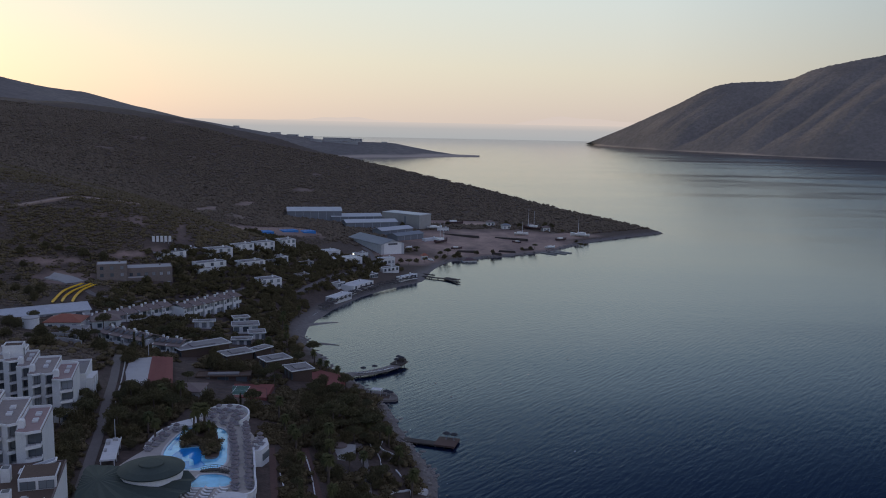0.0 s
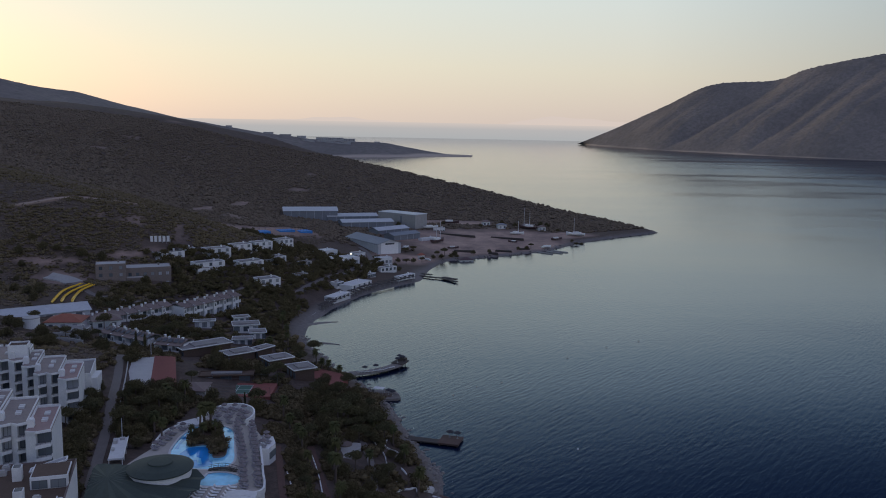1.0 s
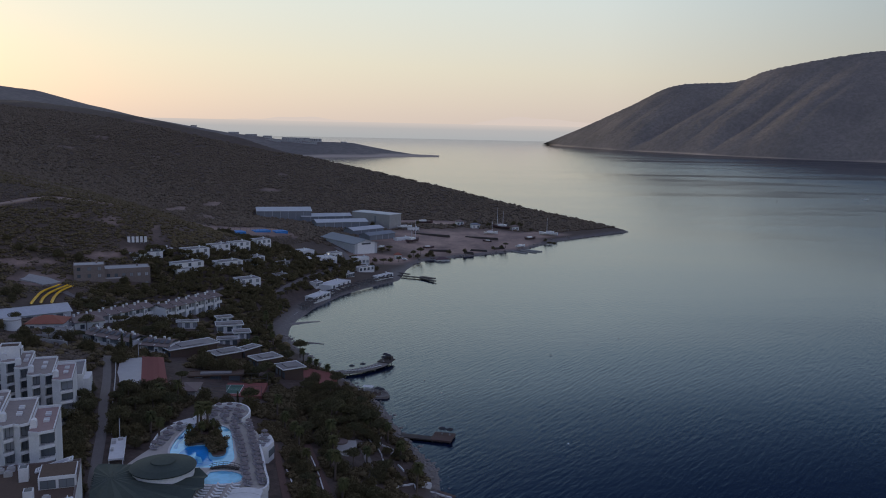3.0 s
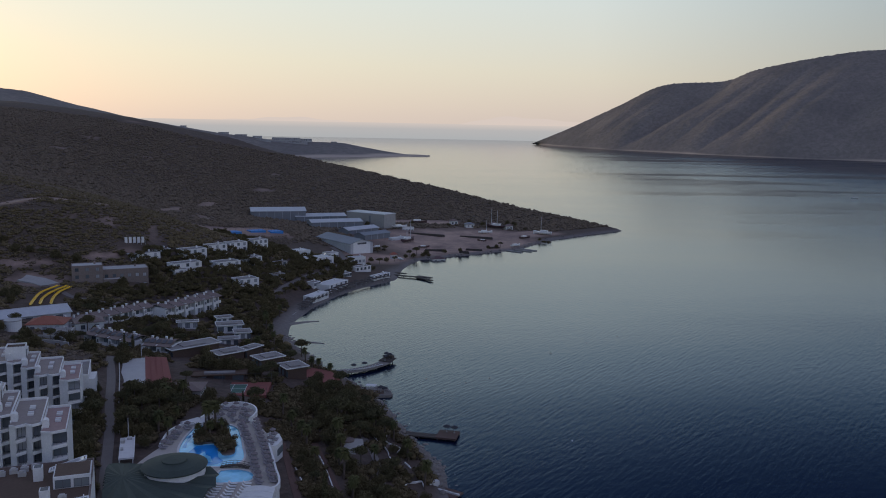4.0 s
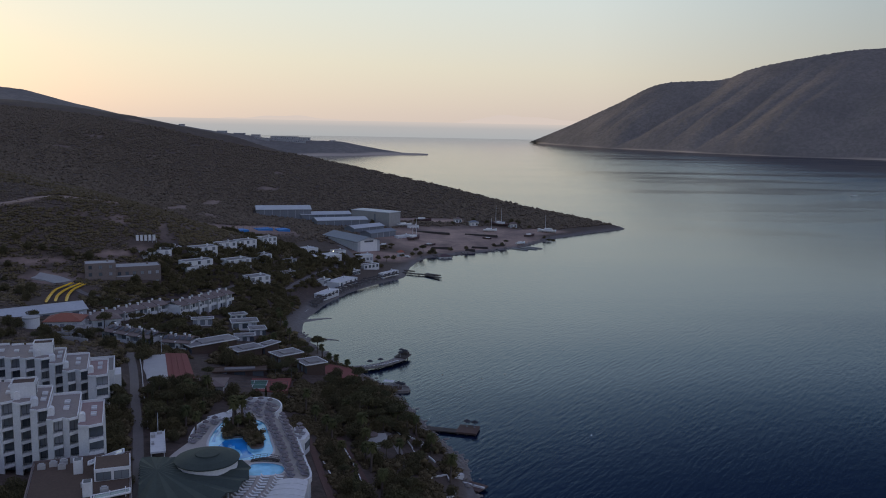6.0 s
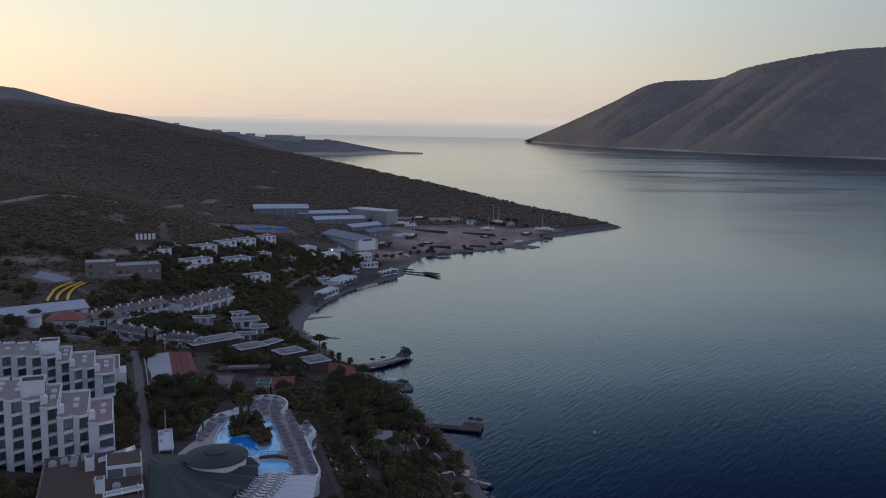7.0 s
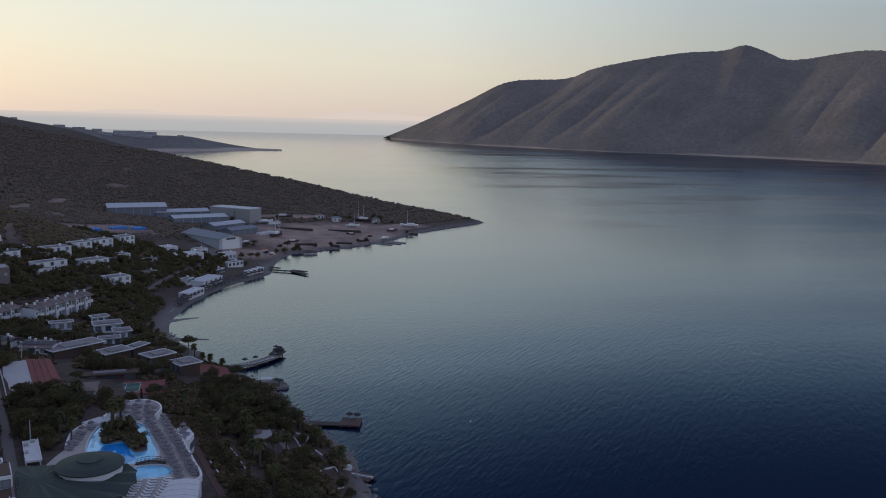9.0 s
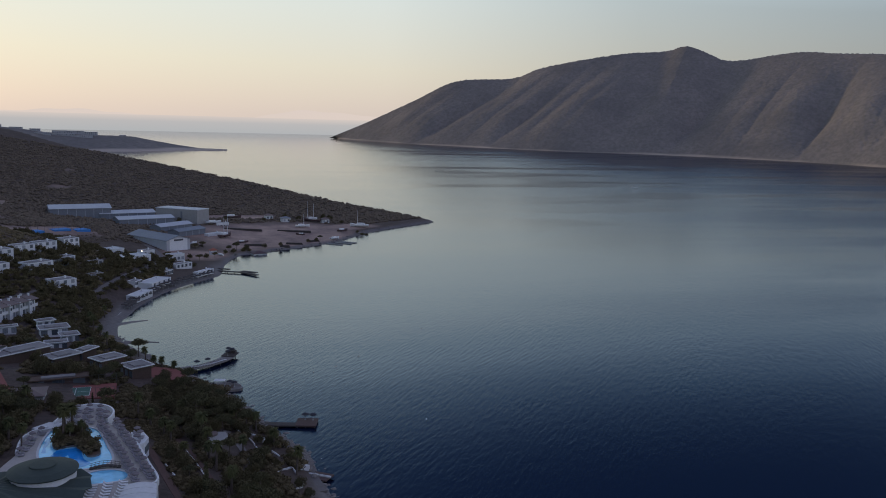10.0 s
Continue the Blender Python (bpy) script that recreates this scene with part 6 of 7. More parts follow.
# ---------------------------------------------------------------- boatyard
def shed(c0, c1, c2, eave, base, rise, label, wall="steel_grey", roof="steel", gable_wall=None, doors=1, ribs=True):
    """A sheet-clad shed with one long side from c0 to c1 and a gable from c1 to c2."""
    a, b, c = Vector((*c0, 0)), Vector((*c1, 0)), Vector((*c2, 0))
    ux = (b - a).normalized()
    uy = Vector((-ux.y, ux.x, 0))
    L, W = (b - a).length, abs((c - b).dot(uy))
    ob = thing("boat_shed", label, "shed", a.x, a.y, 0, math.degrees(math.atan2(ux.y, ux.x)), "boatyard sheds")
    bm = bmesh.new()
    pts = [(0, base - 2), (W, base - 2), (W, eave), (W / 2, eave + rise), (0, eave)]
    e0 = [bm.verts.new((0.02, y, z)) for y, z in pts]
    e1 = [bm.verts.new((L - 0.02, y, z)) for y, z in pts]
    bm.faces.new(e0[::-1])
    bm.faces.new(e1)
    for i in range(5):
        j = (i + 1) % 5
        bm.faces.new((e0[i], e0[j], e1[j], e1[i]))
    bmesh.ops.recalc_face_normals(bm, faces=bm.faces[:])
    part("wall", bm, M[wall], ob)
    for s in (0, 1):
        bm = bmesh.new()
        y0, y1 = (-0.6, W / 2) if s == 0 else (W / 2, W + 0.6)
        n = max(4, int(L / 1.5))
        for k in range(n):
            x0, x1 = -0.6 + (L + 1.2) * k / n, -0.6 + (L + 1.2) * (k + 1) / n
            za, zb = (eave - 0.1, eave + rise + 0.12) if s == 0 else (eave + rise + 0.12, eave - 0.1)
            bm.faces.new([bm.verts.new(p) for p in ((x0, y0, za), (x1, y0, za), (x1, y1, zb), (x0, y1, zb))])
        bmesh.ops.remove_doubles(bm, verts=bm.verts[:], dist=0.001)
        thicken(bm, 0.18)
        part("roof_slope", bm, M[roof], ob)
    if ribs:
        n = int(L / 6)
        for k in range(1, n):
            bm = bmesh.new()
            box(bm, L * k / n - 0.12, L * k / n + 0.12, -0.14, 0.02, base - 1, eave - 0.2)
            part("wall_post", bm, M["steel"], ob)
    if gable_wall:
        bm = bmesh.new()
        box(bm, L - 0.01, L + 0.06, W * 0.12, W * 0.88, base - 1, eave + rise * 0.25)
        part("sliding_door", bm, M[gable_wall], ob, "tall pale sliding door")
        bm = bmesh.new()
        box(bm, L + 0.05, L + 0.1, W * 0.3, W * 0.7, eave - 0.8, eave + rise * 0.15)
        part("opening", bm, M["frame"], ob)
    mid = (a + b) / 2 + uy * W / 2
    keep(mid.x, mid.y, L / 2 + 2, W / 2 + 2, math.degrees(math.atan2(ux.y, ux.x)))
    return ob


shed((-104, 580), (-76.8, 546.5), (-66, 561), 10.0, 3.0, 2.6, "grey sheet-clad shed with a tall white gable door", "steel", "steel_grey", "hull_white")
shed((-168, 661), (-127, 672), (-134, 696), 18.0, 8, 2.0, "large blue-grey boat shed with a pale roof")
shed((-134, 668), (-96, 681), (-102, 698), 13.8, 7, 1.5, "long blue-grey boat shed with a pale roof")
shed((-117, 640), (-80, 655), (-87, 672), 12.6, 6.5, 1.4, "long grey boat shed with a pale roof")
shed((-86, 614), (-66, 636), (-74, 644), 10.4, 5, 1.6, "low workshop shed with a pale sheet roof")
shed((-72.5, 597), (-56, 617), (-64, 624), 9.2, 4.5, 1.4, "low grey workshop shed", "steel_grey", "steel_grey")
tb = thing("workshop_block", "tall plain beige workshop block with a flat roof", "building", -75, 677, 0, -33)
bm = bmesh.new()
box(bm, -20, 18, -7, 8, 4, 17)
part("wall", bm, M["concrete"], tb)
bm = bmesh.new()
box(bm, -20.3, 18.3, -7.3, 8.3, 17, 17.5)
part("roof", bm, M["steel"], tb)
bm = bmesh.new()
box(bm, 3, 4.6, -7.08, -6.95, 10, 15.5)
part("shutter", bm, M["steel_grey"], tb)
keep(-75, 677, 22, 11, -33)
for x, y, top, rz, w, d in ((-108, 520, 9.4, 40, 16, 9), (-92, 500, 8.6, 40, 18, 10), (-87, 525, 8.0, 40, 8, 6), (-70, 520, 6.4, 30, 10, 5), (-45, 662, 8.0, 10, 9, 4), (-50, 612, 6.5, 45, 14, 4)):
    flat_house(x, y, min(top, ground_z(x, y) + 4.2), rz, w, d, 4.0, "low white workshop with a flat roof by the boatyard", "workshop", "building", roof="steel" if w > 9 else "roof_felt", wins=4, floors=1, wing=False, group="workshops")
for x, y, w, roof in ((-48.5, 545, 4, "tile_red"), (-9, 703, 6, "tile_brown"), (4, 690, 7, "steel_grey"), (24, 698, 5, "tile_brown"), (-20, 551, 9, "hull_dark"), (36, 690, 6, "tile_brown")):
    g = ground_z(x, y)
    tiled_house(x, y, g + 2.8, 20, w, w * 0.7, 2.8, "small white yard hut with a pitched roof", roof, "white", 1.3)

# blue courts on the hill shoulder
for x, y, w, d in ((-158, 548, 17, 9), (-143, 566, 11, 8), (-132, 573, 9, 9)):
    z = ground_z(x, y)
    ob = thing("sports_court", "blue-surfaced sports court on a levelled terrace", "sports court", x, y, z, 38, "sports courts")
    bm = bmesh.new()
    box(bm, -w / 2, w / 2, -d / 2, d / 2, -2, 0.7)
    part("surface", bm, M["blue_sheet"], ob)
    bm = bmesh.new()
    for s in (-1, 1):
        for k in range(5):
            tube(bm, (-w / 2 + w * k / 4, s * d / 2, 0.5), (-w / 2 + w * k / 4, s * d / 2, 3.2), 0.05, 0.05, 5)
    part("fence", bm, M["frame"], ob)
    keep(x, y, w / 2 + 1, d / 2 + 1, 38)


def gulet(x, y, z, rz, L, masts, label, dark=False):
    """A wooden motor-sailer, bow towards +x."""
    ob = thing("sailing_boat", label, "boat", x, y, z, rz, "laid-up boats")
    n, secs = 12, []
    bm = bmesh.new()
    for k in range(n + 1):
        t = k / n
        b = L * 0.14 * max(0.02, (1 - ((t - 0.4) / 0.6) ** 2) if t > 0.4 else 0.8 + 0.5 * t)
        sheer = L * (0.11 + 0.06 * (2 * t - 0.8) ** 2)
        px = -L / 2 + L * t
        secs.append([bm.verts.new((px, s * b * w, zz)) for s, w, zz in ((1, 1, sheer), (1, 0.85, sheer * 0.45), (1, 0.1, 0), (-1, 0.1, 0), (-1, 0.85, sheer * 0.45), (-1, 1, sheer))])
    for a, b in zip(secs, secs[1:]):
        for i in range(5):
            bm.faces.new((a[i], a[i + 1], b[i + 1], b[i]))
        bm.faces.new((a[5], a[0], b[0], b[5]))
    bm.faces.new(secs[0])
    bm.faces.new(secs[-1][::-1])
    bmesh.ops.recalc_face_normals(bm, faces=bm.faces[:])
    part("hull", bm, M["hull_dark"] if dark else M["hull_white"], ob)
    bm = bmesh.new()
    box(bm, -L * 0.3, L * 0.12, -L * 0.08, L * 0.08, L * 0.1, L * 0.2)
    part("cabin", bm, M["hull_white"], ob)
    for k in range(masts):
        bm = bmesh.new()
        mx = -L * 0.12 + L * 0.32 * k if masts > 1 else L * 0.08
        tube(bm, (mx, 0, L * 0.1), (mx, 0, L * (0.95 if k else 0.85) + 1), 0.22, 0.1, 7)
        tube(bm, (mx, 0, L * 0.2), (mx - L * 0.28, 0, L * 0.24), 0.1, 0.08, 6)
        part("mast", bm, M["canvas"], ob)
    for s in (-1, 1):
        for k in range(3):
            bm = bmesh.new()
            tube(bm, (-L * 0.25 + L * 0.22 * k, s * L * 0.18, -0.6), (-L * 0.25 + L * 0.22 * k, s * L * 0.1, L * 0.06), 0.1, 0.1, 5)
            part("prop", bm, M["timber"], ob)
    keep(x, y, L / 2, L / 4, rz)
    return ob


for x, y, rz, L, masts, dark, lift in ((25, 692, 150, 16, 2, True, 0.5), (62, 673, 160, 15, 1, False, 0.4), (-42, 606, 60, 15, 2, True, 0.5), (-52, 668, 20, 12, 0, False, 0.6), (-38, 700, 10, 14, 0, True, 0.4),
                                       (-44, 540, 130, 6, 0, False, 0.3), (36, 612, 40, 9, 0, False, 0.3), (-30, 588, 20, 8, 0, True, 0.3), (12, 628, 160, 7, 0, True, 0.3),
                                       (46, 650, 35, 10, 0, True, 0.4), (16, 662, 10, 11, 1, False, 0.5), (-62, 575, 60, 7, 0, False, 0.3)):
    gulet(x, y, max(ground_z(x, y), 0) + lift, rz, L, masts, "dark wooden boat hull laid up ashore" if dark else "white boat laid up on timber props ashore", dark)
# slipway rails running into the water
for k, (x, y) in enumerate(((40, 598), (44, 603), (33, 594))):
    sl = thing("slipway_rail", "pale slipway rails running into the water", "slipway", x, y, 0.2, -38, "slipways")
    bm = bmesh.new()
    box(bm, -6, 7, -0.35, 0.35, -0.6, 0.35)
    box(bm, -6, 7, 1.2, 1.9, -0.6, 0.35)
    part("rail", bm, M["concrete"], sl)
# stacked timber and gear on the yard
for k, (x, y, w, d, rz) in enumerate(((-23, 580, 13, 1.6, 5), (5, 563 + 24, 12, 1.4, -12), (8, 640, 26, 1.6, -14), (-30, 640, 30, 1.4, -20), (20, 600, 8, 1.6, 25), (-2, 575, 7, 1.2, -8))):
    tk = thing("timber_stack", "low dark stack of weathered timber on the yard", "timber stack", x, y, ground_z(x, y), rz, "timber stacks")
    for j in range(3):
        bm = bmesh.new()
        box(bm, -w / 2 + 0.3 * j, w / 2 - 0.2 * j, -d / 2 + 0.15 * j, d / 2 - 0.1 * j, -0.3 if j == 0 else 0.45 * j, 0.45 * (j + 1))
        part("baulk", bm, M["timber"], tk)

# far buildings on the headland
for k, (x, y, w, h) in enumerate(((-600, 2228, 26, 8), (-560, 2250, 30, 7), (-520, 2262, 24, 9), (-470, 2290, 34, 11), (-438, 2300, 46, 13), (-405, 2312, 40, 12), (-330, 2348, 16, 6), (-500, 2240, 40, 6), (-460, 2262, 60, 7), (-680, 2150, 14, 6), (-420, 2270, 60, 6))):
    z = float(headland_z(np.array([float(x)]), np.array([float(y)]))[0])
    ob = thing("apartment_block", "pale unfinished apartment block on the far headland", "building", x, y, z, 12, "headland blocks")
    bm = bmesh.new()
    h *= 0.5
    box(bm, -w / 2, w / 2, -7, 7, -6, h)
    part("wall", bm, M["plaster_grey"], ob)
    for f in range(max(1, int(h / 3.0))):
        for j in range(max(2, int(w / 5))):
            bm = bmesh.new()
            u = -w / 2 + 1.2 + (w - 2.4) * j / max(1, int(w / 5))
            box(bm, u - 0.2, u + 2.0, -7.12, -6.98, 0.8 + 3.0 * f, 2.4 + 3.0 * f)
            part("window", bm, M["glass"], ob)
    bm = bmesh.new()
    box(bm, -w / 2 - 0.5, w / 2 + 0.5, -7.5, 7.5, h, h + 0.5)
    part("roof", bm, M["plaster_grey"], ob)

# ---------------------------------------------------------------- plants
def leaf_cards(centres, sizes, rng, flat=0.5):
    """Many small bent leaf clumps: two triangles each, turned at random."""
    verts, faces = [], []
    for (x, y, z), s in zip(centres, sizes):
        n = rng.normal(size=3) * (1, 1, flat) + (0, 0, 0.5)
        n /= np.linalg.norm(n) + 1e-9
        a = np.cross(n, rng.normal(size=3))
        a /= np.linalg.norm(a) + 1e-9
        b = np.cross(n, a)
        c = np.array((x, y, z))
        k = len(verts)
        verts += [c - a * s, c - b * s * 0.7 + n * s * 0.25, c + a * s, c + b * s * 0.7 + n * s * 0.2]
        faces += [(k, k + 1, k + 2), (k, k + 2, k + 3)]
    return verts, faces


def pydata(name, verts, faces, mat, parent=None, label=""):
    me = bpy.data.meshes.new(name)
    me.from_pydata([tuple(v) for v in verts], [], faces)
    me.materials.append(mat)
    ob = new(name, me)
    if parent:
        ob.parent = parent
    if label:
        ob["label"] = label
    return ob


ICO = bmesh.new()
bmesh.ops.create_icosphere(ICO, subdivisions=1, radius=1)
ICO_V = np.array([v.co[:] for v in ICO.verts])
ICO_F = np.array([[v.index for v in f.verts] for f in ICO.faces])
ICO.free()


def tree(kind, seed, n=250, card=0.85, core=0.0):
    rng = np.random.RandomState(seed)
    names = {"broad": ("broadleaf_tree", "dark green broad-crowned garden tree", "tree"), "pine": ("pine_tree", "dark green umbrella pine in the gardens", "tree"), "cypress": ("cypress_tree", "slim dark green cypress among houses", "tree")}
    nm, lb, ct = names[kind]
    t = thing(nm, lb, ct, group="garden trees")
    bm = bmesh.new()
    lobes = []
    if kind == "cypress":
        H = 9.0
        tube(bm, (0, 0, -0.6), (0, 0, 7), 0.16, 0.04, 7)
        lobes = [((0, 0, 0.8 + 0.85 * k), 0.95 * math.sin(math.pi * min(1, 0.2 + 0.8 * (1 - k / 10))) ** 0.6 * (1 - k / 14), 0.75) for k in range(10)]
        n = int(n * 0.55)
    else:
        H = 7.0 if kind == "broad" else 8.5
        th = H * (0.32 if kind == "broad" else 0.55)
        bend = rng.normal(size=2) * 0.25
        tube(bm, (0, 0, -0.8), (bend[0], bend[1], th), 0.24, 0.17, 8)
        nl = 7 if kind == "broad" else 6
        for k in range(nl):
            a = 6.283 * k / nl + rng.rand()
            r = (1.6 if kind == "broad" else 1.9) * (0.6 + 0.6 * rng.rand())
            top = (bend[0] + r * math.cos(a), bend[1] + r * math.sin(a), th + (0.6 + 1.9 * rng.rand() if kind == "broad" else 0.8 + 0.9 * rng.rand()))
            tube(bm, (bend[0], bend[1], th - 0.3), top, 0.11, 0.04, 6)
            lobes.append((top, (1.35 + 0.5 * rng.rand()), 0.75 if kind == "broad" else 0.5))
        lobes.append(((bend[0], bend[1], th + (2.9 if kind == "broad" else 1.9)), 1.7, 0.8 if kind == "broad" else 0.5))
    part("trunk", bm, M["bark"], t)
    cs, ss = [], []
    vs, fs = [], []
    for c, r, sq in lobes:
        d = rng.normal(size=(n, 3))
        d /= np.linalg.norm(d, axis=1)[:, None]
        rad = r * (0.25 + 0.92 * rng.rand(n) ** 0.6)
        p = np.array(c) + d * rad[:, None] * (1, 1, sq)
        cs += p.tolist()
        ss += (card * (0.15 + 0.20 * rng.rand(n))).tolist()
        if not core:
            continue
        k = len(vs)
        vs += (np.array(c) + ICO_V * r * core * (1, 1, sq) * (0.85 + 0.3 * rng.rand(len(ICO_V)))[:, None]).tolist()
        fs += (ICO_F + k).tolist()
    v2, f2 = leaf_cards(cs, ss, rng)
    k = len(vs)
    pydata("crown", vs + [tuple(v) for v in v2], fs + [tuple(i + k for i in f) for f in f2], M["leaf_pine" if kind != "broad" else "leaf"], t)
    return t


def palm(seed, H, label="palm with a drooping crown of grey-green fronds"):
    rng = np.random.RandomState(seed)
    t = thing("palm_tree", label, "palm", group="palms")
    bm = bmesh.new()
    lean = rng.normal(size=2) * 0.25
    for k in range(6):
        a, b = k / 6, (k + 1) / 6
        tube(bm, (lean[0] * a * a, lean[1] * a * a, H * a - (0.8 if k == 0 else 0)), (lean[0] * b * b, lean[1] * b * b, H * b), 0.30 - 0.08 * a, 0.28 - 0.08 * b, 8)
    part("trunk", bm, M["bark"], t)
    verts, faces = [], []
    top = np.array((lean[0], lean[1], H))
    for k in range(110):
        a = 6.283 * rng.rand()
        up = rng.uniform(-1.0, 1.45)
        L = rng.uniform(1.25, 1.75)
        d = np.array((math.cos(a), math.sin(a), 0))
        s = np.array((-math.sin(a), math.cos(a), 0))
        prev = None
        for j in range(5):
            u = j / 4
            c = top + d * L * u * math.cos(up * 0.7) + np.array((0, 0, L * (u * math.sin(up) - 0.5 * u * u)))
            w = 0.17 * math.sin(math.pi * (0.12 + 0.86 * u)) + 0.02
            i = len(verts)
            verts += [c - s * w + (0, 0, -0.35 * w), c, c + s * w + (0, 0, -0.35 * w)]
            if prev is not None:
                faces += [(prev, prev + 1, i + 1, i), (prev + 1, prev + 2, i + 2, i + 1)]
            prev = i
    pydata("crown", verts, faces, M["leaf_palm"], t)
    return t


def shrub(seed):
    rng = np.random.RandomState(seed)
    vs, fs, cs, ss = [], [], [], []
    for _ in range(5):
        c, r = np.r_[rng.normal(size=2) * 0.7, 0.45 + 0.4 * rng.rand()], 0.6 + 0.35 * rng.rand()
        k = len(vs)
        vs += (c + ICO_V * r * 0.8 * (1, 1, 0.8) * (0.8 + 0.4 * rng.rand(len(ICO_V)))[:, None]).tolist()
        fs += (ICO_F + k).tolist()
        d = rng.normal(size=(36, 3))
        d /= np.linalg.norm(d, axis=1)[:, None]
        cs += (c + d * r * (1, 1, 0.8)).tolist()
        ss += (0.12 + 0.14 * rng.rand(36)).tolist()
    v2, f2 = leaf_cards(cs, ss, rng)
    k = len(vs)
    me = bpy.data.meshes.new("shrub")
    me.from_pydata([tuple(v) for v in vs] + [tuple(v) for v in v2], [], fs + [tuple(i + k for i in f) for f in f2])
    me.materials.append(M["hedge"])
    return me


for wx, wy in ((-46, 202), (-44.5, 197), (-42.6, 191.5), (-40.5, 186), (-38.6, 180.5), (-37, 176), (-35, 170), (-33, 164), (-47.6, 183), (-46.4, 178), (-44.8, 173.5), (-52.8, 225), (-28, 203), (-24, 199), (-20, 188), (-17.6, 183), (-35.6, 206), (-35.6, 202), (-35.6, 198)):
    keep(wx + 0.6, wy, 2.6, 2.8)
SHORE_WALLS = ([(-32.8, 218.1), (-31.8, 215), (-30.7, 211.9)], [(-29.1, 219.3), (-29.2, 215.1), (-28.1, 213.0), (-26.4, 212.1), (-24.8, 211.1), (-25.4, 207.8)], [(-29.1, 209.8), (-27.9, 206.5), (-27.5, 204.5)],
               [(-27.2, 203), (-26.4, 200.5), (-25.8, 198.2)], [(-23.2, 201.4), (-22.2, 199.8), (-21.5, 198.3)], [(-24.6, 194.9), (-23.3, 192.6), (-22.3, 188.3)], [(-22.7, 187.2), (-21.6, 189.4), (-20.0, 190.5), (-18.7, 191.7), (-17.8, 188.5)], [(-17.4, 184.4), (-16.4, 182.4), (-16.8, 180.2), (-18.6, 178.2)])
for line in SHORE_WALLS:
    for x, y in line:
        keep(x + 0.2, y - 1.4, 0.35, 2.0)
keep(-37.2, 200, 3.2, 11)
keep(-32.6, 206, 0.9, 8, 18)
keep(-28.6, 190, 0.9, 8, 10)
KP = np.array(KEEP, float)


def free(x, y, margin=0.0):
    c, s = np.cos(np.radians(KP[:, 4])), np.sin(np.radians(KP[:, 4]))
    u = np.abs((x - KP[:, 0]) * c + (y - KP[:, 1]) * s)
    v = np.abs(-(x - KP[:, 0]) * s + (y - KP[:, 1]) * c)
    return not np.any((u < KP[:, 2] + margin) & (v < KP[:, 3] + margin))


TREES = [tree("broad", 1), tree("broad", 2), tree("broad", 3), tree("pine", 4), tree("pine", 5), tree("cypress", 6)]
used = set()


def plant(src, x, y, s, sz=None, rz=None, z=None):
    g = ground_z(x, y) - (0.9 * s if src in TREES[:3] else 0) if z is None else z      # low crowns hide the foot of the trunk
    m = pose(x, y, g, 0, 0, rng.uniform(0, 360) if rz is None else rz)
    k = Matrix.Diagonal((s, s, sz or s, 1))
    if src not in used:
        used.add(src)
        src.matrix_basis = m @ k
        return src
    o = copy_thing(src, m)
    o.scale = (s, s, sz or s)
    return o


def grove(n, x0, x1, y0, y1, weights, smin, smax, gap=2.6, test=None, seed=1, margin=1.0):
    r = random.Random(seed)
    placed, tries = [], 0
    while len(placed) < n and tries < n * 60:
        tries += 1
        x, y = r.uniform(x0, x1), r.uniform(y0, y1)
        if test and not test(x, y):
            continue
        if not free(x, y, margin) or any((x - a) ** 2 + (y - b) ** 2 < gap * gap for a, b in placed):
            continue
        if coast_distance(np.array([x]), np.array([y]))[0] < 3.0:
            continue
        placed.append((x, y))
        s = r.uniform(smin, smax)
        if (-66 < x < -42 and 240 < y < 268) or (-36 < x < -20 and 170 < y < 222):      # lower growth by the terrace and on the shore slope
            s = min(s, 0.4 + 0.34 * s)
        plant(r.choices(TREES, weights)[0], x, y, s, s * r.uniform(0.85, 1.15))


def far_grove(n, x0, x1, y0, y1, smin, smax, gap, seed, margin=-0.6):
    r = random.Random(seed)
    placed, tries = [], 0
    while len(placed) < n and tries < n * 40:
        tries += 1
        x, y = r.uniform(x0, x1), r.uniform(y0, y1)
        if free(x, y, margin) and not any((x - a) ** 2 + (y - b) ** 2 < gap * gap for a, b, *_ in placed) and coast_distance(np.array([x]), np.array([y]))[0] > 7 and ground_z(x, y) < 19.5:
            s = r.uniform(smin, smax)
            placed.append((x, y, ground_z(x, y), s, s * r.uniform(0.8, 1.1)))
    return placed


# the wooded garden between the pool terrace and the shore
grove(125, -56, -24, 128, 262, (4, 4, 4, 2, 2, 0.3), 0.42, 1.05, 2.4, seed=11, margin=0.1, test=lambda x, y: coast_distance(np.array([x]), np.array([y]))[0] > 7)
grove(58, -58, -12, 128, 265, (4, 4, 4, 1, 1, 0.1), 0.3, 0.52, 2.0, seed=20, margin=0.2, test=lambda x, y: 4.5 < coast_distance(np.array([x]), np.array([y]))[0] < 16)
# beside the alley, round the stage and the court
grove(66, -118, -66, 190, 262, (4, 4, 4, 2, 1, 0.5), 0.45, 0.95, 3.0, seed=12, margin=0.5)
grove(26, -100, -82, 130, 232, (4, 4, 4, 1, 1, 0.6), 0.55, 0.85, 2.6, seed=13, margin=0.2)
grove(24, -150, -110, 160, 185, (4, 4, 4, 1, 1, 0.2), 0.6, 0.95, 2.6, seed=19, margin=0.3)
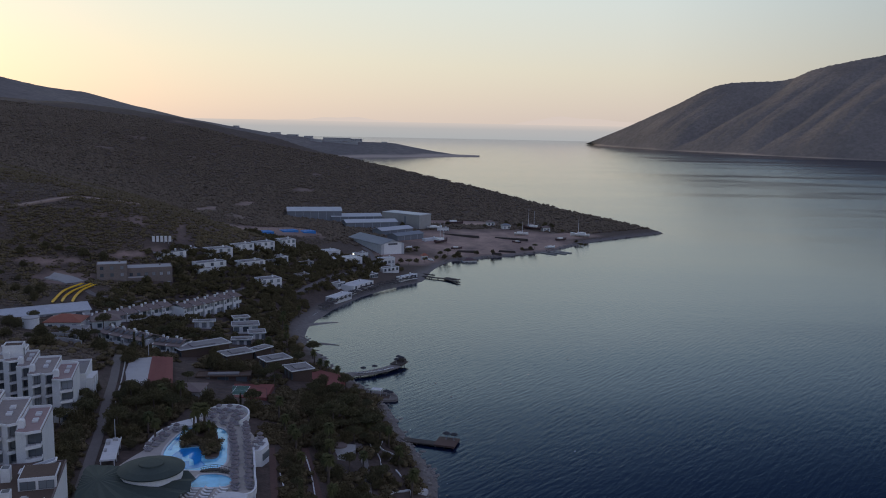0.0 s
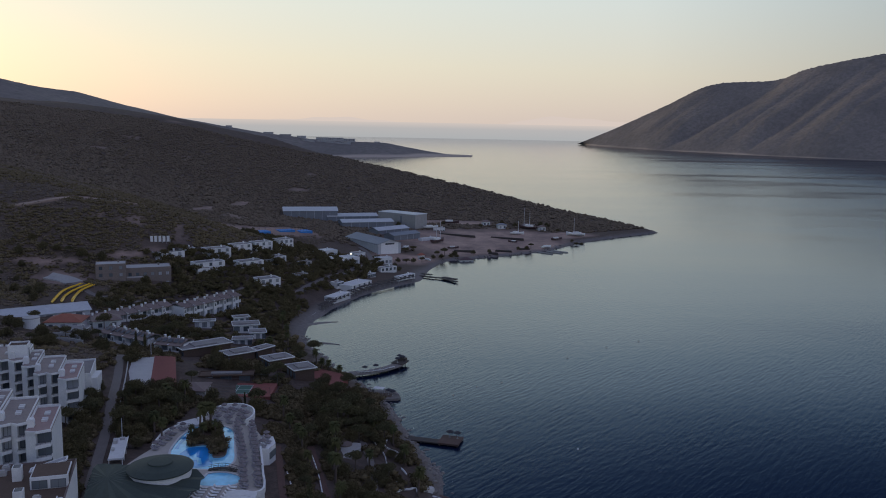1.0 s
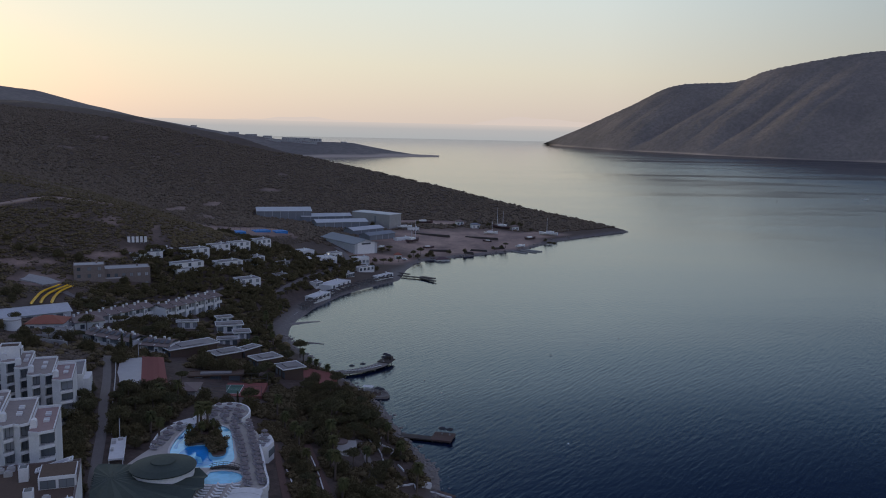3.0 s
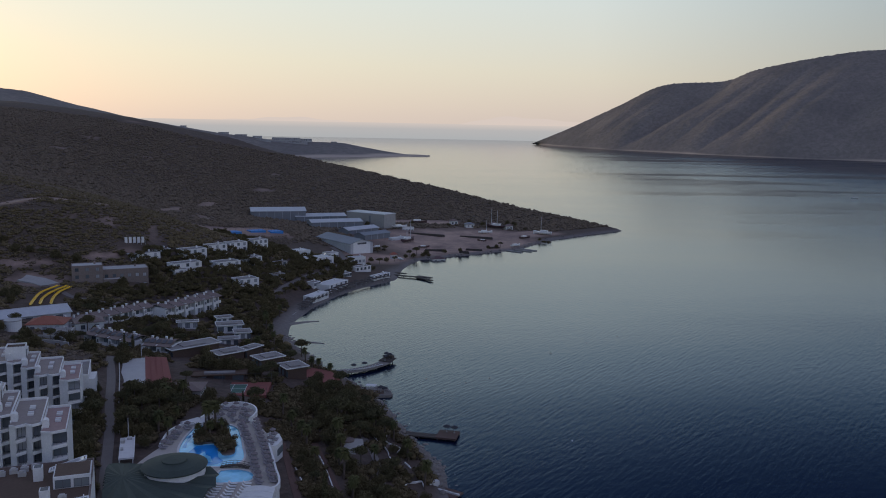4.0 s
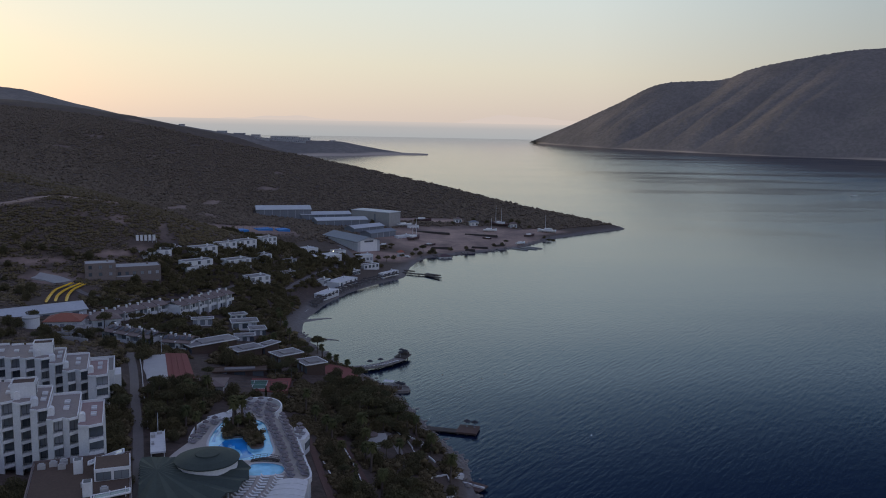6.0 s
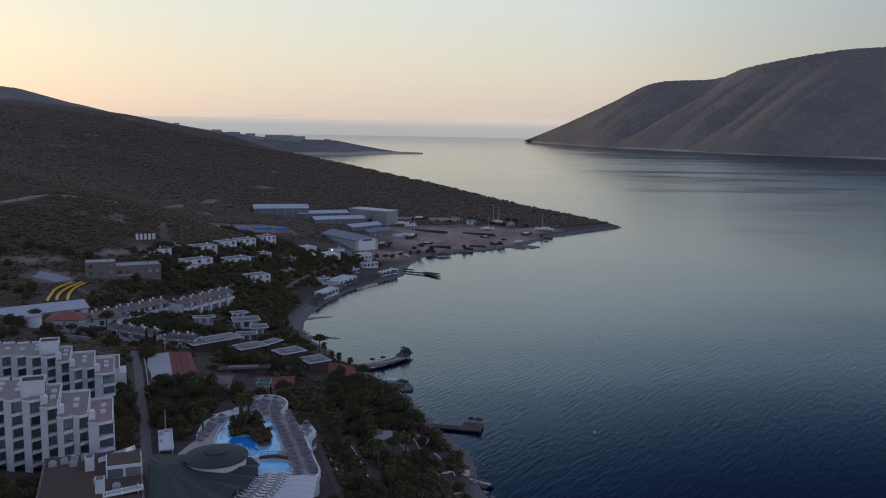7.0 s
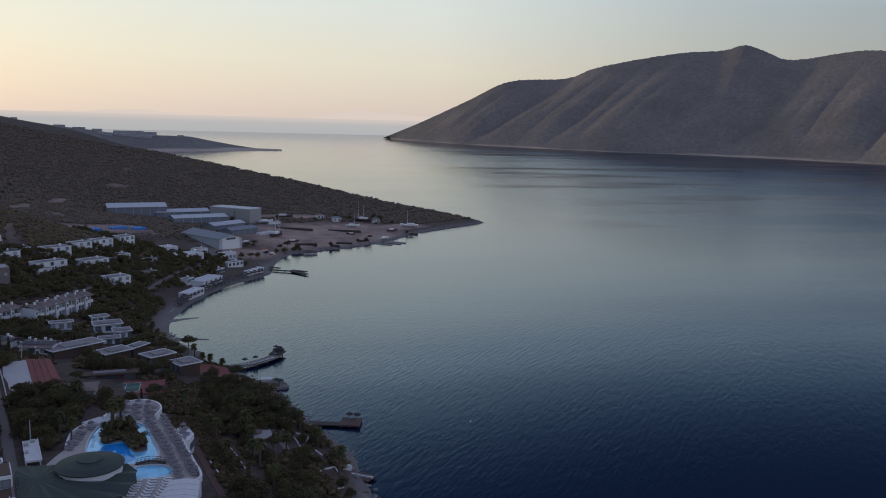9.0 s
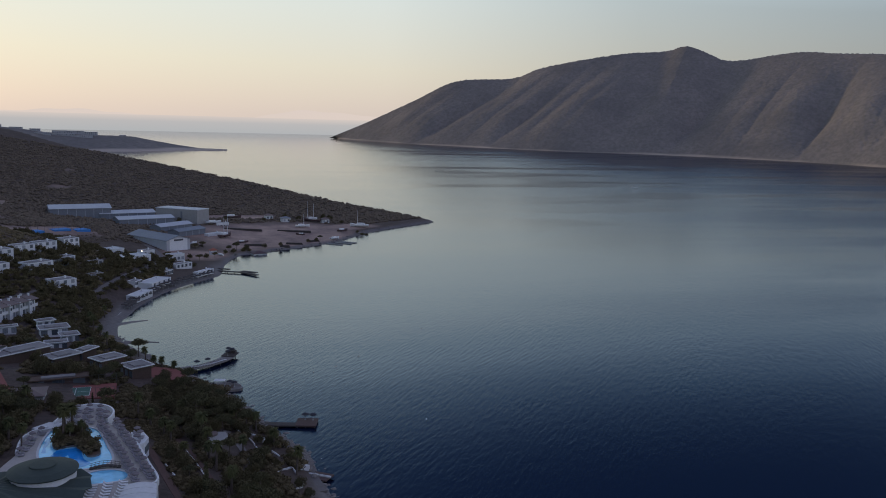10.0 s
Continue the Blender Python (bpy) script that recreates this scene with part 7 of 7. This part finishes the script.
# the village
grove(36, -160, -66, 262, 306, (4, 4, 4, 2, 2, 1.2), 0.55, 0.95, 3.6, seed=14, margin=0.4)
FAR_TREES = far_grove(460, -172, -70, 385, 524, 0.42, 0.78, 2.4, 15) + far_grove(230, -168, -76, 304, 392, 0.45, 0.75, 2.7, 25, 1.5)
for ax, ay, s in ((-88, 452, 0.6), (-92, 462, 0.7), (-84, 470, 0.6), (-80, 478, 0.65), (-72, 476, 0.5), (-64, 490, 0.6), (-58, 500, 0.55), (-70, 500, 0.7), (-62, 512, 0.6), (-56, 522, 0.7), (-52, 531, 0.7), (-47, 533, 0.6), (-62, 530, 0.65),
                  (-41, 548, 0.6), (-36, 552, 0.65), (-30, 556, 0.6), (-26, 557, 0.5), (-95, 436, 0.6), (-92, 418, 0.6), (-93, 408, 0.6), (-94, 396, 0.65), (-92, 386, 0.6), (-93, 376, 0.65), (-60, 560, 0.7), (-56, 568, 0.7), (60, 640, 0.6), (64, 646, 0.55), (57, 646, 0.5), (-50, 478, 0.4), (-100, 402, 0.7), (-101, 412, 0.7)):
    FAR_TREES.append((ax, ay, ground_z(ax, ay), s, s * 0.9))
for vx, vy, vw in VILLAS:
    for q in (-0.5, -0.2, 0.1, 0.35, 0.6):
        ax, ay = vx + q * vw + rng.uniform(-1, 1), vy - 6.5 + rng.uniform(-1.2, 1.2)
        s = rng.uniform(0.6, 0.92)
        FAR_TREES.append((ax, ay, ground_z(ax, ay), s, s * 0.95))
grove(60, -230, -150, 255, 400, (4, 4, 4, 2, 2, 0.8), 0.5, 0.9, 4.0, seed=16, margin=0.6)
grove(8, -60, 40, 535, 610, (4, 4, 4, 1, 1, 0), 0.5, 0.8, 5, test=lambda x, y: 2 < coast_distance(np.array([x]), np.array([y]))[0] < 9, seed=17, margin=0.3)
grove(12, -80, 60, 560, 720, (4, 4, 4, 1, 1, 0.3), 0.5, 0.75, 5, test=lambda x, y: yard_dirt(np.array([x]), np.array([y]), np.array([5.0]))[0] < 0.2, seed=18, margin=0.5)

for k in range(26):
    v = 176 + 3.0 * k
    plant(TREES[k % 3], *hl(-26.2 + 0.9 * math.sin(k * 2.4), v), 0.42 + 0.14 * math.sin(k * 1.7) ** 2)
for u, v, s in ((-45, 174, 0.8), (-44, 168, 0.75), (-47, 170, 0.85), (-50, 175, 0.8), (-48.5, 164, 0.85), (-53, 178, 0.8), (-55, 172, 0.85), (-45, 161, 0.7), (-52, 167, 0.8), (-58, 181, 0.8), (-60, 175, 0.85), (-46, 155, 0.8), (-50, 157, 0.8), (-42.8, 177.5, 0.5), (-39.5, 175, 0.45)):
    plant(TREES[int(u + v) % 3], *hl(u, v), s)

for x, y, sc in ((-70.2, 194.6, 0.55), (-67.6, 195.2, 0.5), (-66.0, 190.4, 0.45), (-63.8, 185.0, 0.36), (-71.8, 190.0, 0.4)):
    plant(TREES[int(-x) % 3], x, y, sc, z=DECK_Z)
PALMS = [palm(21, 5.2), palm(22, 6.4), palm(23, 4.4)]
for k, (x, y, s) in enumerate(((-22.6, 203.3, 1.0), (-17.7, 187.8, 1.05), (-72.2, 198.4, 1.25), (-70.2, 197.2, 1.15), (-71.6, 193.5, 1.0), (-72.6, 190.2, 0.7), (-69.4, 189.6, 0.75), (-67.0, 191.4, 0.65), (-91, 221, 1.1), (-88.6, 217, 1.0), (-86, 222.5, 1.0), (-60, 283, 0.95), (-57, 279.5, 0.9),
                               (-63, 288, 0.95), (-53, 277.4, 0.9), (-39, 197, 1.0), (-40.4, 203, 1.1), (-38.4, 190, 1.0), (-41.6, 209, 1.0), (-36.6, 184, 1.05), (-50, 205, 1.0), (-83, 301, 1), (-79, 312, 0.9), (-86, 300, 0.9),
                               (-84, 330, 0.9), (-88, 340, 1), (-92, 357, 0.9), (-88, 368, 0.9), (-80, 190.5, 0.9), (-82.5, 205, 0.9), (-84, 196, 1.0), (-58, 221, 1.0), (-54, 212, 1.0), (-47, 222, 0.9), (-33, 170, 1.0), (-27, 160, 1.0), (-48, 200, 0.95), (-41, 226, 0.9), (-44, 189, 0.9), (-30.5, 196, 0.9), (-27, 216, 0.85), (-33, 222, 0.9))):
    on_isle = -76 < x < -62 and 180 < y < 201
    plant(PALMS[k % 3], x, y, s, s, z=DECK_Z + 0.2 if on_isle else None)

# shrubs: beds on the islet, hedges and the undergrowth
SHRUBS = [shrub(31), shrub(32), shrub(33)]


def scatter_stuff(name, sources, pts, mat, label, category):
    """Joins many copies of a few clumps into one mesh."""
    V, F, n = [], [], 0
    r = np.random.RandomState(len(pts))
    data = []
    for me in sources:
        v = np.array([q.co[:] for q in me.vertices])
        f = [np.array(p.vertices[:]) for p in me.polygons]
        data.append((v, np.array(f)))
    for x, y, z, s, sz in pts:
        v, f = data[r.randint(len(data))]
        a = r.rand() * 6.283
        c, q = math.cos(a), math.sin(a)
        w = np.c_[(v[:, 0] * c - v[:, 1] * q) * s + x, (v[:, 0] * q + v[:, 1] * c) * s + y, v[:, 2] * sz + z]
        V.append(w)
        F.append(f + n)
        n += len(v)
    V, F = np.concatenate(V), np.concatenate(F)
    me = bpy.data.meshes.new(name)
    me.vertices.add(len(V))
    me.vertices.foreach_set("co", V.astype(np.float32).ravel())
    me.loops.add(F.size)
    me.loops.foreach_set("vertex_index", F.astype(np.int32).ravel())
    me.polygons.add(len(F))
    me.polygons.foreach_set("loop_start", (np.arange(len(F)) * 3).astype(np.int32))
    me.update(calc_edges=True)
    me.materials.append(mat)
    return tagged(new(name, me), label, category, kind="stuff")


r = np.random.RandomState(77)
pts = []
for _ in range(60):
    a = isl[r.randint(len(isl))]
    cx, cy, t = -68.6, 190.5, r.rand() ** 0.5 * 0.86
    s = r.uniform(0.5, 0.95)
    pts.append((cx + (a[0] - cx) * t, cy + (a[1] - cy) * t, DECK_Z + 0.1, s, s * 1.2))
while len(pts) < 1500:
    x, y = r.uniform(-125, -14), r.uniform(125, 290)
    if free(x, y, 0.3) and coast_distance(np.array([x]), np.array([y]))[0] > 3.8 and (x < -52 or r.rand() < 0.7):
        s = r.uniform(0.6, 1.5)
        pts.append((x, y, ground_z(x, y) - 0.1, s, s * r.uniform(0.7, 1.2)))
WALKS = [p for line in (((-46.5, 203), (-44.5, 197), (-40.5, 186), (-37, 176), (-33, 164)), ((-54, 199), (-50, 186), (-46.5, 174), (-43, 163))) for p in smooth_line([(*q, 0) for q in line], 1.0)]
while len(pts) < 1980:
    y = r.uniform(150, 216)
    rim = float(np.interp(y, [150, 161, 166, 177, 185, 190, 194, 203, 212, 216], [-45.5, -45.8, -46.6, -50.2, -51.2, -50.6, -52.4, -59.5, -60.8, -62]))
    x = rim + r.uniform(0.8, 13)
    if min((p.x - x) ** 2 + (p.y - y) ** 2 for p in WALKS) > 3.6:
        s = r.uniform(0.45, 1.0)
        pts.append((x, y, ground_z(x, y) - 0.1, s, s * r.uniform(0.7, 1.2)))
scatter_stuff("undergrowth", SHRUBS, pts, M["hedge"], "dense dark green undergrowth between the garden trees", "shrubs")


OCT_V = np.array([(1, 0, 0), (-1, 0, 0), (0, 1, 0), (0, -1, 0), (0, 0, 1), (0, 0, -1)], float)
OCT_F = np.array([(0, 2, 4), (2, 1, 4), (1, 3, 4), (3, 0, 4), (2, 0, 5), (1, 2, 5), (3, 1, 5), (0, 3, 5)])


def clump(seed, V=ICO_V, F=ICO_F, n=2):
    rr = np.random.RandomState(seed)
    me = bpy.data.meshes.new("clump")
    vs, fs = [], []
    for j in range(n):
        k = len(vs)
        o = rr.normal(size=3) * (0.55, 0.55, 0.12) if j else np.zeros(3)
        q = (V * (1, 1, 0.75) * (0.65 + 0.6 * rr.rand(len(V)))[:, None] * (0.7 if j else 1)) + o + (0, 0, 0.35)
        vs += q.tolist()
        fs += (F + k).tolist()
    me.from_pydata(vs, [], fs)
    return me


CLUMPS = [clump(s) for s in (51, 52, 53, 54)]
TUFTS = [clump(s, OCT_V, OCT_F, 3) for s in (55, 56, 57, 58, 59)]


def scatter_hill(n, x0, x1, y0, y1, smin, smax, seed, test):
    r = np.random.RandomState(seed)
    x, y = r.uniform(x0, x1, n), r.uniform(y0, y1, n)
    z = heights(x, y)
    d = coast_distance(x, y)
    ok = (d > 3.5) & test(x, y, z) & (r.rand(n) > 1.3 * np.clip(yard_dirt(x, y, z), 0, 1)) & (wobble(x, y, 0.16, 66) > -0.75)
    out = []
    for a, b, c in zip(x[ok], y[ok], z[ok]):
        if c > 28 or free(a, b, 0.6):
            s = r.uniform(smin, smax)
            out.append((a, b, c - 0.12, s, s * r.uniform(0.55, 1.0)))
    return out


near = scatter_hill(34000, -360, -110, 255, 600, 0.4, 1.05, 61, lambda x, y, z: (z > 9) & (x < -120 + (y - 255) * 0.12))
scatter_stuff("hillside_scrub", TUFTS, near, M["leaf_scrub"], "dark low maquis scrub covering the near hillside", "scrub")
far = scatter_hill(52000, -640, 140, 560, 1010, 0.9, 2.1, 62, lambda x, y, z: (yard_dirt(x, y, z) < 0.3) & (z > 3))
scatter_stuff("ridge_scrub", TUFTS, far, M["leaf_scrub"], "dark maquis scrub covering the long ridge", "scrub")
bushes = scatter_hill(17000, -345, -140, 285, 560, 0.6, 1.6, 64, lambda x, y, z: (z > 9) & (wobble(x, y, 0.07, 67) + 0.35 * wobble(x, y, 0.3, 68) > -0.12) & (x < -150 + (y - 330) * 0.05))
scatter_stuff("slope_bushes", TUFTS, bushes, M["hedge"], "patches of dark tall bushes on the lower slope", "bushes")
town = scatter_hill(2600, -165, -72, 262, 530, 0.8, 1.8, 63, lambda x, y, z: (z > 2) & (beach_sand(x, y, z) < 0.3))
scatter_stuff("village_shrubs", CLUMPS, town, M["hedge"], "dark green shrubs between the village houses", "shrubs")



def whole_tree(t):
    """Trunk and crown of a tree as one mesh of triangles."""
    bm = bmesh.new()
    for o in t.children:
        bm.from_mesh(o.data)
    bmesh.ops.triangulate(bm, faces=bm.faces[:])
    me = bpy.data.meshes.new("tree")
    bm.to_mesh(me)
    bm.free()
    return me


sparse = [tree("broad", 41, 55, 1.6, 0.5), tree("broad", 42, 55, 1.6, 0.5), tree("broad", 43, 55, 1.6, 0.5), tree("pine", 44, 55, 1.6, 0.5)]
FAR_TREES = [(x, y, z - 1.3 * s, s, sz) for x, y, z, s, sz in FAR_TREES]
source = [whole_tree(t) for t in sparse]
for t in sparse:
    for o in [*t.children, t]:
        bpy.data.objects.remove(o)
scatter_stuff("village_trees", source, FAR_TREES, M["leaf"], "many dark green trees between the villas", "trees")

# boulders along the shore
r = np.random.RandomState(91)
pts = []
for (ax, ay), (bx, by) in zip(COAST, COAST[1:]):
    rocky = (100 < ay < 330) or (520 < ay < 730 and ax > -45)
    if not rocky or ay > 725:
        continue
    L = math.hypot(bx - ax, by - ay)
    for _ in range(int(L * (2.2 if ay < 330 else 1.0))):
        t = r.rand()
        off = r.normal() * 1.3 - 0.3
        x, y = ax + (bx - ax) * t - (by - ay) / L * off, ay + (by - ay) * t + (bx - ax) / L * off
        s = r.uniform(0.25, 0.95)
        pts.append((x, y, max(ground_z(x, y), -0.2) - 0.25 * s, s, s * 0.8))
scatter_stuff("shore_rocks", CLUMPS, pts, M["rock"], "grey boulders along the waterline", "rocks")

# ---------------------------------------------------------------- garden walks and shore walls
for line, w, lab in (([(-46.5, 203), (-44.5, 197), (-40.5, 186), (-37, 176), (-33, 164)], 1.7, "brown garden walk between trees"), ([(-54, 199), (-50, 186), (-46.5, 174), (-43, 163)], 1.6, "narrow paved walk below the pool terrace")):
    draped_ribbon("path", line, w, M["red_walk"], lab, "path", 0.12)
z = ground_z(-38.0, 205) + 0.2
rp = tagged(new("pavement", None), "pale paved resting place with a round brick seat among trees", "terrace", kind="structure")
for name, loop, top, mat in (("paving", [(-40.2, 207.5), (-38.6, 210.8), (-34.9, 210.4), (-34.3, 207), (-35.9, 203.8), (-35.6, 200.2), (-38.8, 200.0)], z, "concrete"), ("lower_paving", [(-38.6, 199.6), (-35.4, 199.8), (-34.2, 194.2), (-37.9, 194.6)], z - 0.55, "concrete")):
    bm = bmesh.new()
    prism(bm, loop, 2, top)
    part(name, bm, M[mat], rp)
bm = bmesh.new()
tube(bm, (-38.8, 208.8, z - 1), (-38.8, 208.8, z + 0.4), 1.9, 1.9, 20)
part("round_seat", bm, M["tile_brown"], rp, "round brown brick seat")
draped_ribbon("path", [(-35.0, 214.5), (-33.2, 208.5), (-31.5, 203.4), (-29.4, 194.7), (-27.1, 182.7), (-25, 172)], 1.7, M["paving"], "grey paved walk above the shore", "path", 0.15)
for line in ([(-44.9, 197.1), (-41.2, 187), (-37.9, 176.1)], [(-48.0, 184.5), (-45.5, 178), (-43.3, 172.7)], [(-54.5, 228.8), (-51.1, 221.8)]):
    ed = thing("path_edging", "row of white kerb stones along the garden walk", "kerb", group="white kerbs")
    for p in smooth_line([(*q, 0) for q in line], 1.6):
        bm = bmesh.new()
        box(bm, -0.13, 0.13, -0.7, 0.7, -0.3, 0.32, pose(p.x, p.y, ground_z(p.x, p.y), 0, 0, 18))
        part("kerb_stone", bm, M["white"], ed)
for line in SHORE_WALLS:
    ob = thing("shore_wall", "low white curved wall on the shore slope", "wall", kind="structure")
    wall_run(line, -0.8, 0.42, 0.22, "wall", M["white"], ob, drape=True)
ob = thing("shore_promenade", "grey concrete promenade on the waterline", "promenade", kind="structure")
wall_run([(-29.5, 226), (-25, 217), (-20, 207), (-15.6, 194), (-13, 180)], -1.0, 1.0, 4.2, "walkway", M["paving"], ob, step=2)
bm = bmesh.new()
prism(bm, [(-17.8, 193.6), (-15.6, 194.2), (-14.2, 192.2), (-16.6, 191.0)], 0.8, 2.6)
tagged(mesh_object("shore_hut", bm, M["canvas"]), "small pale bathing hut at the stage's foot", "hut")

# buoys and a distant boat
by_ = thing("buoy", "small dark mooring buoy on the water", "buoy", -13.6, 271.0, 0, 0, "mooring buoys")
bm = bmesh.new()
bmesh.ops.create_icosphere(bm, subdivisions=2, radius=0.22)
part("float", bm, M["hull_dark"], by_)
for x, y in ((-6.1, 281.3), (2.4, 287.3), (12.3, 299.6), (-20, 285), (28, 322), (45, 340), (60, 352)):
    copy_thing(by_, pose(x, y, 0))
wb = thing("buoy", "small white marker buoy on the water", "buoy", 23.3, 227.7, 0.05)
bm = bmesh.new()
bmesh.ops.create_icosphere(bm, subdivisions=2, radius=0.2)
part("float", bm, M["hull_white"], wb)
gulet(531, 1145, -0.3, 170, 9, 0, "small white boat under way far out in the bay")

# two lit lamps on the near slope
lamp_mat = bpy.data.materials.new("lit_lamp")
lamp_mat.use_nodes = True
lamp_mat.node_tree.nodes["Principled BSDF"].inputs["Emission Color"].default_value = (1.0, 0.85, 0.6, 1)
lamp_mat.node_tree.nodes["Principled BSDF"].inputs["Emission Strength"].default_value = 6
for x, y, h in ((-232, 375, 5), (-86.5, 498, 6)):
    g = ground_z(x, y)
    ob = thing("street_lamp", "lit street lamp on a thin pole", "street lamp", x, y, g, 0, "street lamps")
    bm = bmesh.new()
    tube(bm, (0, 0, -0.5), (0, 0, h), 0.08, 0.06, 6)
    part("pole", bm, M["steel"], ob)
    bm = bmesh.new()
    bmesh.ops.create_icosphere(bm, subdivisions=1, radius=0.32)
    bmesh.ops.translate(bm, verts=bm.verts[:], vec=(0, 0, h + 0.2))
    part("lamp_head", bm, lamp_mat, ob, "glowing lamp head")
